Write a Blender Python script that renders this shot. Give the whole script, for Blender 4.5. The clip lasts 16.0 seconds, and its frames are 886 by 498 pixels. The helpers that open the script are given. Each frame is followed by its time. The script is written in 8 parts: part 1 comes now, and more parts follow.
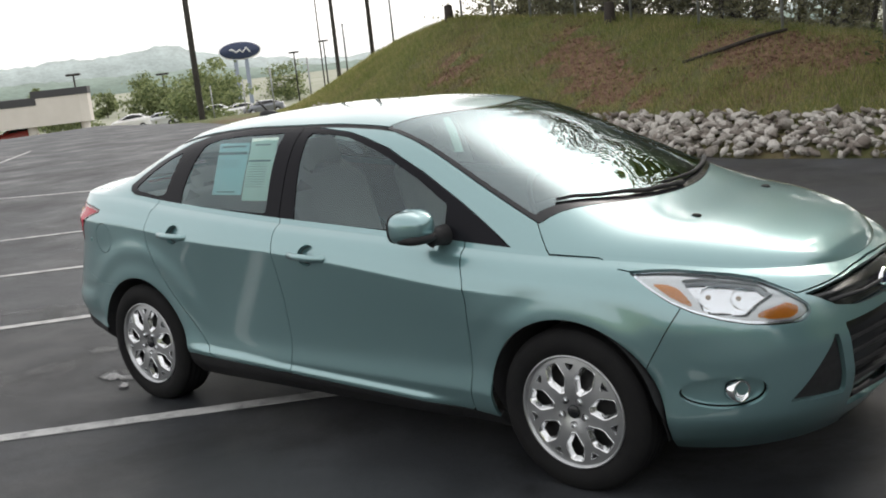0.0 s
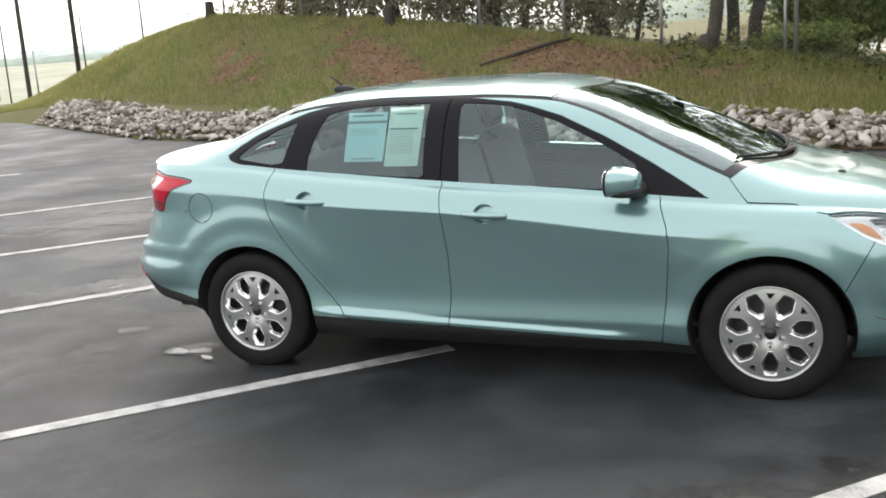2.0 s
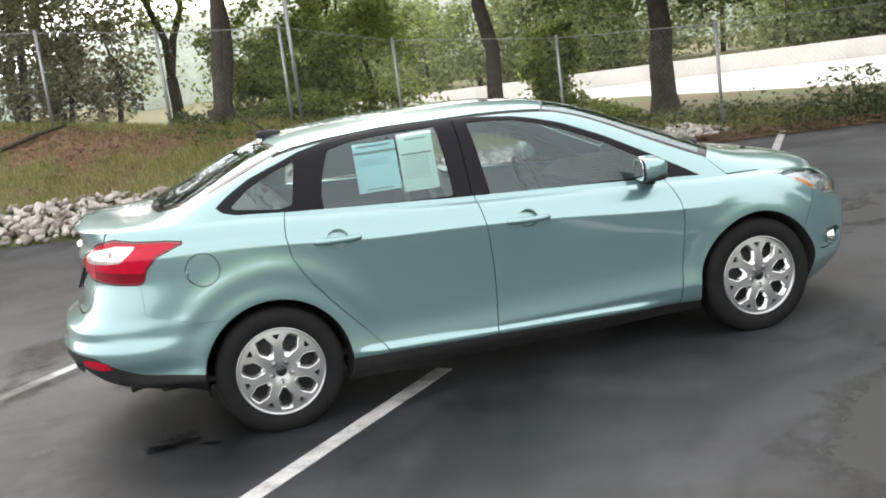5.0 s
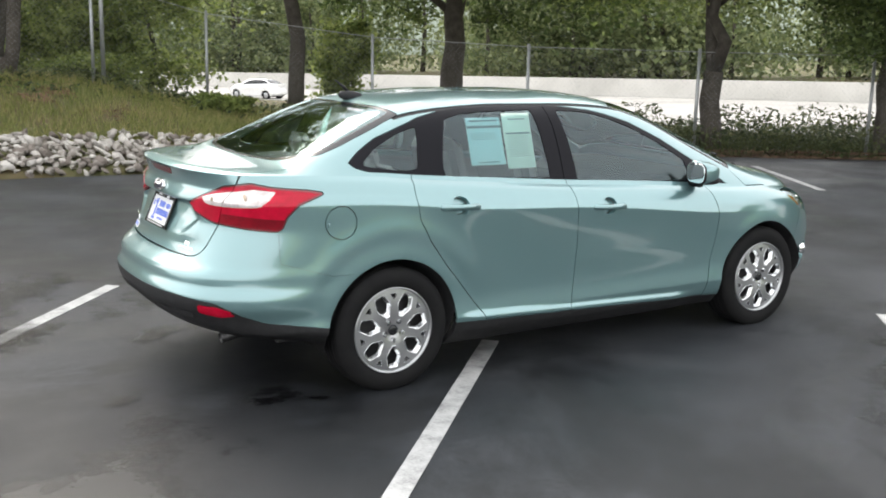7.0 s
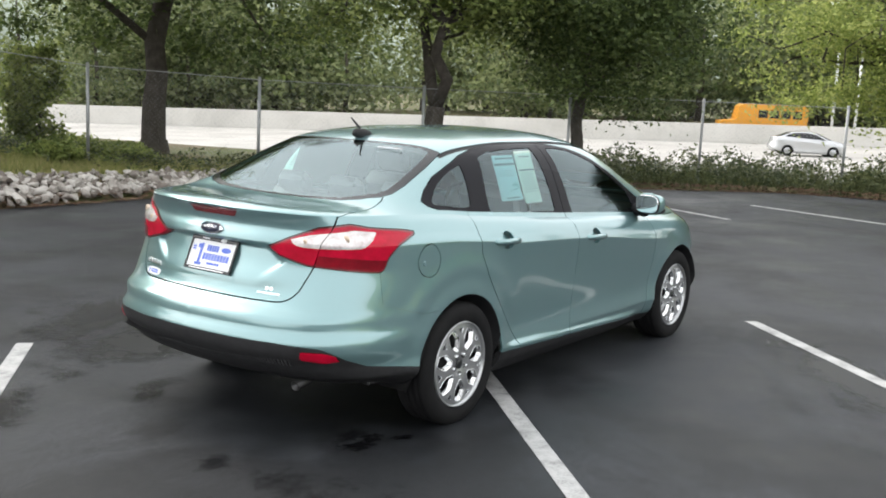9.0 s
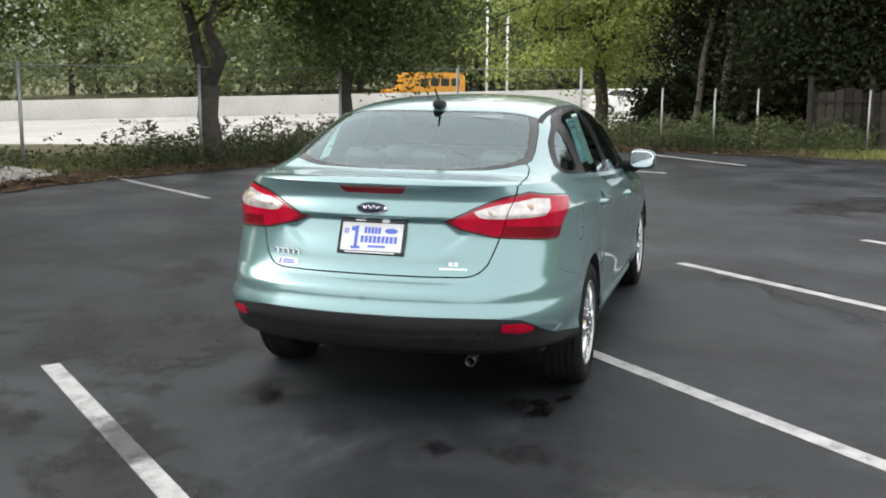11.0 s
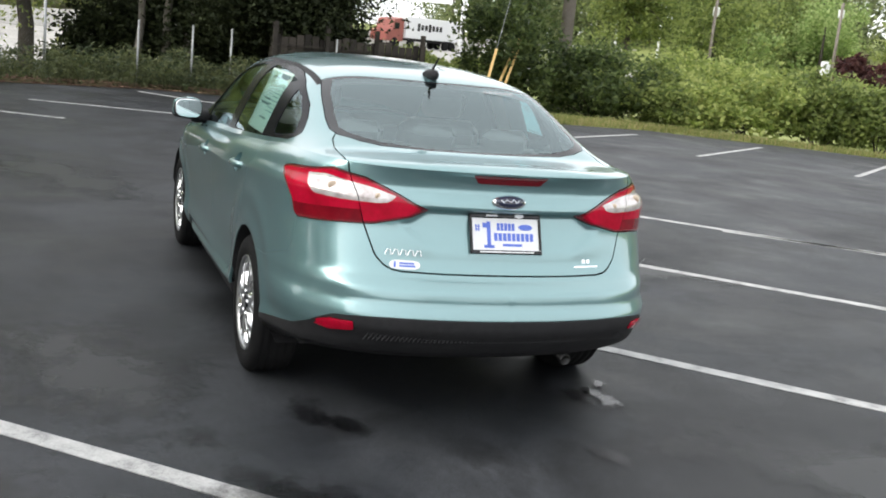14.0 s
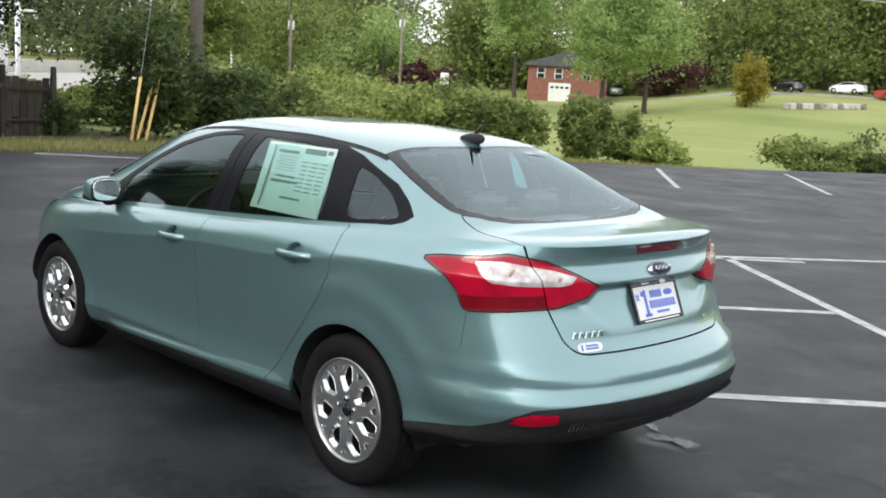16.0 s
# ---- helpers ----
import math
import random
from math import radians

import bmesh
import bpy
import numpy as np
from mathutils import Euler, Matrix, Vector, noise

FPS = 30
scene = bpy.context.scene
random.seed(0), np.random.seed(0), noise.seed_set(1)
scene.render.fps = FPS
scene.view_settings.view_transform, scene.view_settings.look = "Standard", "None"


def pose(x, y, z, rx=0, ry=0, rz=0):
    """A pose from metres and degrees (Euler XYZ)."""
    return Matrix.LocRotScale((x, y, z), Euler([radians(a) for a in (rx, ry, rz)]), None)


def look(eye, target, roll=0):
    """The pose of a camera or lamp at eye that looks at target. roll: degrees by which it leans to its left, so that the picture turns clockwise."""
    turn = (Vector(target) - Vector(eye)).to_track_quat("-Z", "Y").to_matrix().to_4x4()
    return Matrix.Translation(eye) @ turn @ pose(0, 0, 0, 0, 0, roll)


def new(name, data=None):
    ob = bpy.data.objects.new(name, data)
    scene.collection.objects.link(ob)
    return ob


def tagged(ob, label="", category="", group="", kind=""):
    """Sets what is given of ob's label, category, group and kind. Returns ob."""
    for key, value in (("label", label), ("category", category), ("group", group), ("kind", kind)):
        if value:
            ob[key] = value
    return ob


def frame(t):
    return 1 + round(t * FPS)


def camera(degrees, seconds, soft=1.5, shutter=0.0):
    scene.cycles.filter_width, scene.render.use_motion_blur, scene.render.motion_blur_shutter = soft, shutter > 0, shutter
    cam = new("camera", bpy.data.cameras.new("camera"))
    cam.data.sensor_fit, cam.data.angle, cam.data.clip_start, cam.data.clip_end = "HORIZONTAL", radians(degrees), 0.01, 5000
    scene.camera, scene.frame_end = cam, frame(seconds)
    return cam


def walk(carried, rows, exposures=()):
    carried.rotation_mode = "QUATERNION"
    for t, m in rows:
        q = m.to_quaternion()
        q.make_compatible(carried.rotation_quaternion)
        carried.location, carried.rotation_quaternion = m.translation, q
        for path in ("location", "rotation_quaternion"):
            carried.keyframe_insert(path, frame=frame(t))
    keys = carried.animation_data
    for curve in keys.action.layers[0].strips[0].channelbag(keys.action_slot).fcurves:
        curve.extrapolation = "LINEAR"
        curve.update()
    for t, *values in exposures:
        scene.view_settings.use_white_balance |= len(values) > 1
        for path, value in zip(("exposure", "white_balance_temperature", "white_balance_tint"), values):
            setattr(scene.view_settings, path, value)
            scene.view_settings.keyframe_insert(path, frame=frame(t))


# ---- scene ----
cam = camera(46.0, 16.0, soft=1.85)

PATH = [
    (0, (3.389, -3.936, 1.673), (2.117, -2.44, 1.297), -6.2),
    (0.5, (3.024, -4.303, 1.635), (1.914, -2.688, 1.235), -9.3),
    (1, (2.646, -4.784, 1.684), (1.656, -3.083, 1.329), -6.5),
    (1.5, (2.216, -5.193, 1.7), (1.333, -3.435, 1.34), -6.3),
    (2, (1.704, -5.498, 1.731), (0.955, -3.69, 1.315), -3.9),
    (2.5, (1.186, -5.813, 1.761), (0.62, -3.938, 1.356), -3.6),
    (3, (0.562, -5.925, 1.76), (0.208, -4.001, 1.345), -6.2),
    (3.5, (-0.074, -6.021, 1.755), (-0.196, -4.056, 1.402), -2.6),
    (4, (-0.647, -5.979, 1.73), (-0.539, -4.013, 1.381), -4.6),
    (6.5, (-3.265, -5.46, 1.705), (-2.352, -3.719, 1.335), -1.5),
    (7, (-3.817, -5.207, 1.721), (-2.761, -3.555, 1.329), 1.3),
    (7.5, (-4.302, -4.913, 1.708), (-3.09, -3.366, 1.339), 0.4),
    (8, (-4.749, -4.546, 1.723), (-3.411, -3.106, 1.352), 2.5),
    (8.5, (-5.175, -4.174, 1.715), (-3.687, -2.88, 1.38), 3.3),
    (11, (-6.619, -1.615, 1.588), (-4.725, -1.067, 1.252), 0.4),
    (11.5, (-6.713, -1.058, 1.597), (-4.774, -0.69, 1.277), 1.8),
    (12, (-6.809, -0.472, 1.6), (-4.843, -0.293, 1.284), 3.1),
    (12.5, (-6.686, 0.108, 1.616), (-4.728, -0.028, 1.232), 1.6),
    (13, (-6.569, 0.668, 1.622), (-4.628, 0.381, 1.238), 3.4),
    (13.5, (-6.307, 1.232, 1.59), (-4.414, 0.7, 1.226), 3.3),
    (14, (-6.0, 1.761, 1.61), (-4.177, 1.043, 1.209), 6.0),
    (14.5, (-5.696, 2.264, 1.639), (-3.95, 1.362, 1.269), 6.5),
    (15, (-5.273, 2.706, 1.657), (-3.617, 1.647, 1.286), 5.8),
    (15.5, (-4.918, 3.16, 1.682), (-3.369, 1.937, 1.358), 5.7),
    (16, (-4.507, 3.55, 1.661), (-3.113, 2.151, 1.347), 3.3),
]
EXPOSURES = [(0.0, -0.4, 6700, 11.5), (1.5, 0.05, 6750, 11.5), (3.5, 0.69, 6850, 13.5), (7.0, 0.37, 6600, 11), (8.5, 0.26, 6550, 10.5), (11.0, 0.09, 6600, 10.5), (12.5, 0.05, 6600, 10.5), (14.5, 0.03, 6450, 10.5), (16.0, -0.12, 6400, 10.5)]
walk(cam, [(t, look(eye, target, roll)) for t, eye, target, roll in PATH], EXPOSURES)

# ---- light ----
world = bpy.data.worlds.new("sky")
scene.world = world
world.use_nodes = True
wn, wl = world.node_tree.nodes, world.node_tree.links
sky = wn.new("ShaderNodeTexSky")
sky.sky_type, sky.sun_disc = "NISHITA", False
sky.sun_elevation, sky.sun_rotation = radians(36), radians(-12)
sky.dust_density, sky.air_density, sky.ozone_density = 4.0, 1.0, 1.0
veil = wn.new("ShaderNodeMixRGB")
veil.inputs[0].default_value = 0.5
veil.inputs[2].default_value = (10.0, 10.2, 10.3, 1)
pale = wn.new("ShaderNodeHueSaturation")
pale.inputs["Saturation"].default_value = 0.25
wl.new(sky.outputs[0], pale.inputs["Color"])
wl.new(pale.outputs[0], veil.inputs[1])
wl.new(veil.outputs[0], wn["Background"].inputs[0])
wn["Background"].inputs[1].default_value = 0.248
sun = new("sun", bpy.data.lights.new("sun", "SUN"))
sun.data.energy, sun.data.angle, sun.data.color = 0.85, radians(20), (1.0, 0.94, 0.84)
sun.matrix_world = look((4, 30, 22.5), (0, 0, 0))


# ---- materials ----
def mat(name, base=(0.5, 0.5, 0.5), rough=0.6, metal=0.0, coat=0.0, emit=None, strength=1.0):
    m = bpy.data.materials.new(name)
    m.use_nodes = True
    b = m.node_tree.nodes["Principled BSDF"]
    b.inputs["Base Color"].default_value = (*base, 1)
    b.inputs["Roughness"].default_value = rough
    b.inputs["Metallic"].default_value = metal
    b.inputs["Coat Weight"].default_value = coat
    b.inputs["Coat Roughness"].default_value = 0.04
    if emit:
        b.inputs["Emission Color"].default_value = (*emit, 1)
        b.inputs["Emission Strength"].default_value = strength
    return m


def node(m, kind, **values):
    n = m.node_tree.nodes.new(kind)
    for k, v in values.items():
        n.inputs[k.replace("_", " ")].default_value = v
    return n


def link(m, a, b):
    m.node_tree.links.new(a, b)


def mottled(name, stops, scale=3.0, detail=6.0, fine=60.0, rough=0.8, bump=0.3, depth=0.01, spread=0.0, metal=0.0, fine_mix=0.35, roughness_span=0.0, coords="Object", span=(0.32, 0.36)):
    """A surface of several tones: broad patches and fine grain, with relief; spread varies it from piece to piece."""
    m = mat(name, stops[0], rough, metal)
    b = m.node_tree.nodes["Principled BSDF"]
    tc = node(m, "ShaderNodeTexCoord")
    src = tc.outputs["Object"]
    if coords == "World":
        src = node(m, "ShaderNodeNewGeometry").outputs["Position"]
    n1 = node(m, "ShaderNodeTexNoise", Scale=scale, Detail=detail, Roughness=0.6)
    n2 = node(m, "ShaderNodeTexNoise", Scale=fine, Detail=4.0, Roughness=0.7)
    link(m, src, n1.inputs["Vector"])
    link(m, src, n2.inputs["Vector"])
    mix = node(m, "ShaderNodeMath")
    mix.operation = "MULTIPLY_ADD"
    mix.inputs[1].default_value = fine_mix
    link(m, n2.outputs["Fac"], mix.inputs[0])
    sub = node(m, "ShaderNodeMath")
    sub.operation = "MULTIPLY"
    sub.inputs[1].default_value = 1 - fine_mix
    link(m, n1.outputs["Fac"], sub.inputs[0])
    link(m, sub.outputs[0], mix.inputs[2])
    value = mix.outputs[0]
    if spread:
        info = node(m, "ShaderNodeObjectInfo")
        geo = node(m, "ShaderNodeNewGeometry")
        both = node(m, "ShaderNodeMath")
        both.operation = "ADD"
        link(m, info.outputs["Random"], both.inputs[0])
        link(m, geo.outputs["Random Per Island"], both.inputs[1])
        frac = node(m, "ShaderNodeMath")
        frac.operation = "FRACT"
        link(m, both.outputs[0], frac.inputs[0])
        more = node(m, "ShaderNodeMath")
        more.operation = "MULTIPLY_ADD"
        more.inputs[1].default_value = spread
        link(m, frac.outputs[0], more.inputs[0])
        off = node(m, "ShaderNodeMath")
        off.operation = "SUBTRACT"
        off.inputs[1].default_value = spread / 2
        link(m, value, off.inputs[0])
        link(m, off.outputs[0], more.inputs[2])
        value = more.outputs[0]
    ramp = node(m, "ShaderNodeValToRGB")
    e = ramp.color_ramp.elements
    while len(e) < len(stops):
        e.new(0.5)
    for k, c in enumerate(stops):
        e[k].position = span[0] + span[1] * k / max(1, len(stops) - 1)
        e[k].color = (*c, 1)
    link(m, value, ramp.inputs[0])
    link(m, ramp.outputs[0], b.inputs["Base Color"])
    if roughness_span:
        rr = node(m, "ShaderNodeMapRange")
        rr.inputs["To Min"].default_value, rr.inputs["To Max"].default_value = rough - roughness_span, rough + roughness_span
        rr.inputs["From Min"].default_value, rr.inputs["From Max"].default_value = 0.3, 0.7
        link(m, n1.outputs["Fac"], rr.inputs["Value"])
        link(m, rr.outputs[0], b.inputs["Roughness"])
    if bump:
        bp = node(m, "ShaderNodeBump", Strength=bump, Distance=depth)
        link(m, n2.outputs["Fac"], bp.inputs["Height"])
        link(m, bp.outputs[0], b.inputs["Normal"])
    return m


def glass(name, tint, rough=0.0, gloss=1.0, ior=1.6):
    """Thin glass: tinted see-through with a mirror sheen that grows at grazing angles."""
    m = bpy.data.materials.new(name)
    m.use_nodes = True
    t = m.node_tree
    t.nodes.remove(t.nodes["Principled BSDF"])
    out = t.nodes["Material Output"]
    clear, shine, mix = t.nodes.new("ShaderNodeBsdfTransparent"), t.nodes.new("ShaderNodeBsdfGlossy"), t.nodes.new("ShaderNodeMixShader")
    clear.inputs[0].default_value = (*tint, 1)
    shine.inputs["Roughness"].default_value = rough
    shine.inputs["Color"].default_value = (0.80 * gloss, 0.95 * gloss, 0.98 * gloss, 1)
    fr = t.nodes.new("ShaderNodeFresnel")
    fr.inputs["IOR"].default_value = ior
    t.links.new(fr.outputs[0], mix.inputs[0])
    t.links.new(clear.outputs[0], mix.inputs[1])
    t.links.new(shine.outputs[0], mix.inputs[2])
    t.links.new(mix.outputs[0], out.inputs[0])
    return m


def car_paint(name, base, metal=0.55, rough=0.38):
    m = mat(name, base, rough, metal, 1.0)
    b = m.node_tree.nodes["Principled BSDF"]
    tc = node(m, "ShaderNodeTexCoord")
    flake = node(m, "ShaderNodeTexNoise", Scale=900.0, Detail=1.0)
    dust = node(m, "ShaderNodeTexNoise", Scale=7.0, Detail=6.0, Roughness=0.65)
    link(m, tc.outputs["Object"], flake.inputs["Vector"])
    link(m, tc.outputs["Object"], dust.inputs["Vector"])
    hsv = node(m, "ShaderNodeHueSaturation", Color=(*base, 1))
    mr = node(m, "ShaderNodeMapRange")
    mr.inputs["To Min"].default_value, mr.inputs["To Max"].default_value = 0.82, 1.18
    link(m, flake.outputs["Fac"], mr.inputs["Value"])
    link(m, mr.outputs[0], hsv.inputs["Value"])
    link(m, hsv.outputs[0], b.inputs["Base Color"])
    cr = node(m, "ShaderNodeMapRange")
    cr.inputs["To Min"].default_value, cr.inputs["To Max"].default_value = 0.035, 0.09
    cr.inputs["From Min"].default_value, cr.inputs["From Max"].default_value = 0.4, 0.75
    link(m, dust.outputs["Fac"], cr.inputs["Value"])
    link(m, cr.outputs[0], b.inputs["Coat Roughness"])
    b.inputs["Coat IOR"].default_value = 1.85
    return m


PAINT = car_paint("frosted teal metallic paint", (0.190, 0.334, 0.346), 0.62, 0.30)
BLACK_PLASTIC = mottled("black textured plastic", [(0.020, 0.020, 0.021), (0.036, 0.036, 0.038)], 30, 4, 300, 0.55, 0.25, 0.002)
GLOSS_BLACK = mat("gloss black trim", (0.012, 0.013, 0.015), 0.18)
PILLAR_BLACK = mat("satin black pillar film", (0.012, 0.012, 0.015), 0.24)
RUBBER = mottled("tyre rubber", [(0.008, 0.008, 0.009), (0.014, 0.014, 0.014)], 14, 5, 160, 0.78, 0.3, 0.002)
SILVER = mottled("silver wheel cover paint", [(0.40, 0.41, 0.42), (0.50, 0.51, 0.52)], 9, 4, 240, 0.30, 0.05, 0.001, metal=0.8)
CHROME = mat("chrome", (0.85, 0.86, 0.87), 0.08, 1.0)
GALV_DARK = mat("dull exhaust steel", (0.09, 0.09, 0.09), 0.45, 0.9)
STEEL_DARK = mat("dark steel", (0.03, 0.03, 0.032), 0.6, 0.4)
GLASS_SIDE = glass("tinted side glass", (0.78, 0.88, 0.87), ior=1.75)
GLASS_FRONT = glass("windshield glass", (0.52, 0.62, 0.60), ior=2.7)
GLASS_REAR = glass("rear window glass", (0.76, 0.86, 0.85), ior=2.3)
LENS_CLEAR = glass("clear lamp lens", (0.93, 0.94, 0.95))
RED_LENS = mottled("red lamp lens", [(0.32, 0.002, 0.016), (0.56, 0.004, 0.034)], 9, 3, 40, 0.08, 0.03, 0.002)
RED_LENS.node_tree.nodes["Principled BSDF"].inputs["Specular IOR Level"].default_value = 0.35
PILLAR_BLACK.node_tree.nodes["Principled BSDF"].inputs["Specular IOR Level"].default_value = 0.08
for m_ in (RUBBER, BLACK_PLASTIC):
    m_.node_tree.nodes["Principled BSDF"].inputs["Specular IOR Level"].default_value = 0.16
RED_DARK = mat("dark red lens", (0.16, 0.008, 0.015), 0.12, 0, 1.0)
WHITE_LENS = mottled("clear ribbed lamp lens", [(0.42, 0.36, 0.35), (0.62, 0.58, 0.57), (0.78, 0.75, 0.74)], 22, 2, 60, 0.1, 0.3, 0.006, metal=0.45)
AMBER = mat("amber reflector", (0.75, 0.25, 0.03), 0.15, 0, 1.0)
LAMP_WHITE = mat("bright lamp moulding", (0.80, 0.81, 0.82), 0.25, 0.35)
LAMP_SILVER = mat("lamp bowl", (0.86, 0.87, 0.89), 0.16, 0.85)
MIRROR_GLASS = mat("mirror glass", (0.9, 0.92, 0.93), 0.02, 1.0)
SEAT_CLOTH = mottled("light grey seat cloth", [(0.35, 0.355, 0.35), (0.43, 0.435, 0.43)], 20, 4, 400, 0.9, 0.3, 0.003)
CABIN_GREY = mottled("grey cabin plastic", [(0.22, 0.225, 0.22), (0.28, 0.285, 0.28)], 12, 4, 300, 0.7, 0.2, 0.002)
CABIN_LIGHT = mottled("pale headliner cloth", [(0.42, 0.425, 0.42), (0.50, 0.505, 0.50)], 12, 4, 300, 0.9, 0.2, 0.002)
CABIN_DARK = mottled("charcoal cabin plastic", [(0.02, 0.02, 0.021), (0.035, 0.035, 0.036)], 12, 4, 300, 0.6, 0.2, 0.002)
PAPER_BLUE = mottled("pale cyan paper", [(0.42, 0.72, 0.76), (0.50, 0.78, 0.80)], 12, 4, 200, 0.8, 0.1, 0.001)
PAPER_MINT = mottled("mint tinted paper", [(0.60, 0.79, 0.71), (0.72, 0.87, 0.80)], 12, 4, 200, 0.8, 0.1, 0.001)
INK = mat("grey ink", (0.16, 0.24, 0.25), 0.8)
INK_BLUE = mat("blue ink", (0.10, 0.17, 0.62), 0.5)
WHITE_PAINT = mottled("worn white line paint", [(0.12, 0.12, 0.12), (0.40, 0.40, 0.395), (0.56, 0.56, 0.55)], 7, 10, 90, 0.75, 0.3, 0.003, coords="World")
WHITE_GLOSS = mat("white enamel", (0.78, 0.79, 0.80), 0.3)
BADGE_BLUE = mat("dark blue enamel", (0.010, 0.015, 0.045), 0.15, 0, 1.0)


# ---- mesh helpers ----
class Geo:
    """Vertices and faces gathered for one part."""

    def __init__(self):
        self.v, self.f = [], []

    def add(self, verts, faces):
        n = len(self.v)
        self.v += [tuple(map(float, p)) for p in verts]
        self.f += [tuple(i + n for i in face) for face in faces]
        return self

    def box(self, c, s, m=None, bevel=0.0):
        """A box with chamfered edges round c, of size s, turned by m."""
        b = min(bevel, min(s) * 0.45)
        h = [x / 2 for x in s]
        pts, faces = [], []
        if b <= 0:
            pts = [(x * h[0], y * h[1], z * h[2]) for x in (-1, 1) for y in (-1, 1) for z in (-1, 1)]
            faces = [(0, 1, 3, 2), (4, 6, 7, 5), (0, 4, 5, 1), (2, 3, 7, 6), (0, 2, 6, 4), (1, 5, 7, 3)]
        else:
            idx = {}
            for x in (-1, 1):
                for y in (-1, 1):
                    for z in (-1, 1):
                        for ax in range(3):
                            p = [x * (h[0] - b), y * (h[1] - b), z * (h[2] - b)]
                            p[ax] = (x, y, z)[ax] * h[ax]
                            idx[x, y, z, ax] = len(pts)
                            pts.append(tuple(p))
            for ax in range(3):
                o = [k for k in range(3) if k != ax]
                for sg in (-1, 1):
                    q = []
                    for a, c2 in ((-1, -1), (1, -1), (1, 1), (-1, 1)):
                        k = [0, 0, 0]
                        k[ax], k[o[0]], k[o[1]] = sg, a, c2
                        q.append(idx[(*k, ax)])
                    faces.append(tuple(q) if (sg > 0) == (ax != 1) else tuple(q[::-1]))
                for a in (-1, 1):
                    for c2 in (-1, 1):
                        k0, k1 = [0, 0, 0], [0, 0, 0]
                        k0[ax], k1[ax] = -1, 1
                        k0[o[0]] = k1[o[0]] = a
                        k0[o[1]] = k1[o[1]] = c2
                        faces.append((idx[(*k0, o[0])], idx[(*k1, o[0])], idx[(*k1, o[1])], idx[(*k0, o[1])]))
            for x in (-1, 1):
                for y in (-1, 1):
                    for z in (-1, 1):
                        faces.append((idx[x, y, z, 0], idx[x, y, z, 1], idx[x, y, z, 2]))
        t = Matrix.Translation(c) @ (m or Matrix())
        return self.add([t @ Vector(p) for p in pts], faces)

    def tube(self, path, r, n=8, caps=True):
        """A round bar along a path; r is one radius or one for each point."""
        path = [Vector(p) for p in path]
        rs = r if hasattr(r, "__len__") else [r] * len(path)
        pts, faces, side = [], [], None
        for k, p in enumerate(path):
            d = (path[min(k + 1, len(path) - 1)] - path[max(k - 1, 0)]).normalized()
            if side is None:
                side = d.orthogonal().normalized()
            side = (side - d * side.dot(d)).normalized()
            up = d.cross(side)
            pts += [p + (side * math.cos(a) + up * math.sin(a)) * rs[k] for a in (2 * math.pi * i / n for i in range(n))]
        for k in range(len(path) - 1):
            faces += [(k * n + i, k * n + (i + 1) % n, (k + 1) * n + (i + 1) % n, (k + 1) * n + i) for i in range(n)]
        if caps:
            faces += [tuple(range(n))[::-1], tuple(range((len(path) - 1) * n, len(path) * n))]
        return self.add(pts, faces)

    def lathe(self, profile, m=None, n=32):
        """Turns a profile of (radius, height) round the z axis of m."""
        pts = [((m or Matrix()) @ Vector((r * math.cos(a), r * math.sin(a), h))) for r, h in profile for a in (2 * math.pi * i / n for i in range(n))]
        return self.add(pts, [(k * n + i, k * n + (i + 1) % n, (k + 1) * n + (i + 1) % n, (k + 1) * n + i) for k in range(len(profile) - 1) for i in range(n)])

    def prism(self, outline, depth, m=None):
        """A flat outline (x, y) given thickness along z."""
        n = len(outline)
        t = m or Matrix()
        pts = [t @ Vector((x, y, 0)) for x, y in outline] + [t @ Vector((x, y, depth)) for x, y in outline]
        return self.add(pts, [tuple(range(n))[::-1], tuple(range(n, 2 * n))] + [(i, (i + 1) % n, (i + 1) % n + n, i + n) for i in range(n)])


def linked(name, verts, faces, material, parent=None, label="", smooth=True, normals=None):
    me = bpy.data.meshes.new(name)
    me.from_pydata([tuple(map(float, p)) for p in verts], [], [tuple(map(int, q)) for q in faces])
    me.materials.append(material)
    if smooth:
        me.polygons.foreach_set("use_smooth", [True] * len(me.polygons))
    me.update()
    if normals is not None:
        me.normals_split_custom_set_from_vertices([tuple(map(float, p)) for p in normals])
    ob = new(name, me)
    if parent:
        ob.parent = parent
    if label:
        ob["label"] = label
    return ob


def part(name, g, material, parent, label="", smooth=False):
    return linked(name, g.v, g.f, material, parent, label, smooth)


def thing(name, label, category, place=(0, 0, 0), turn=0.0, group="", kind=""):
    ob = new(name)
    ob.empty_display_size = 0.2
    ob.matrix_basis = pose(*place, 0, 0, turn)
    return tagged(ob, label, category, group, kind)


def smoothstep(a, b, x):
    t = np.clip((np.asarray(x, float) - a) / (b - a), 0, 1)
    return t * t * (3 - 2 * t)


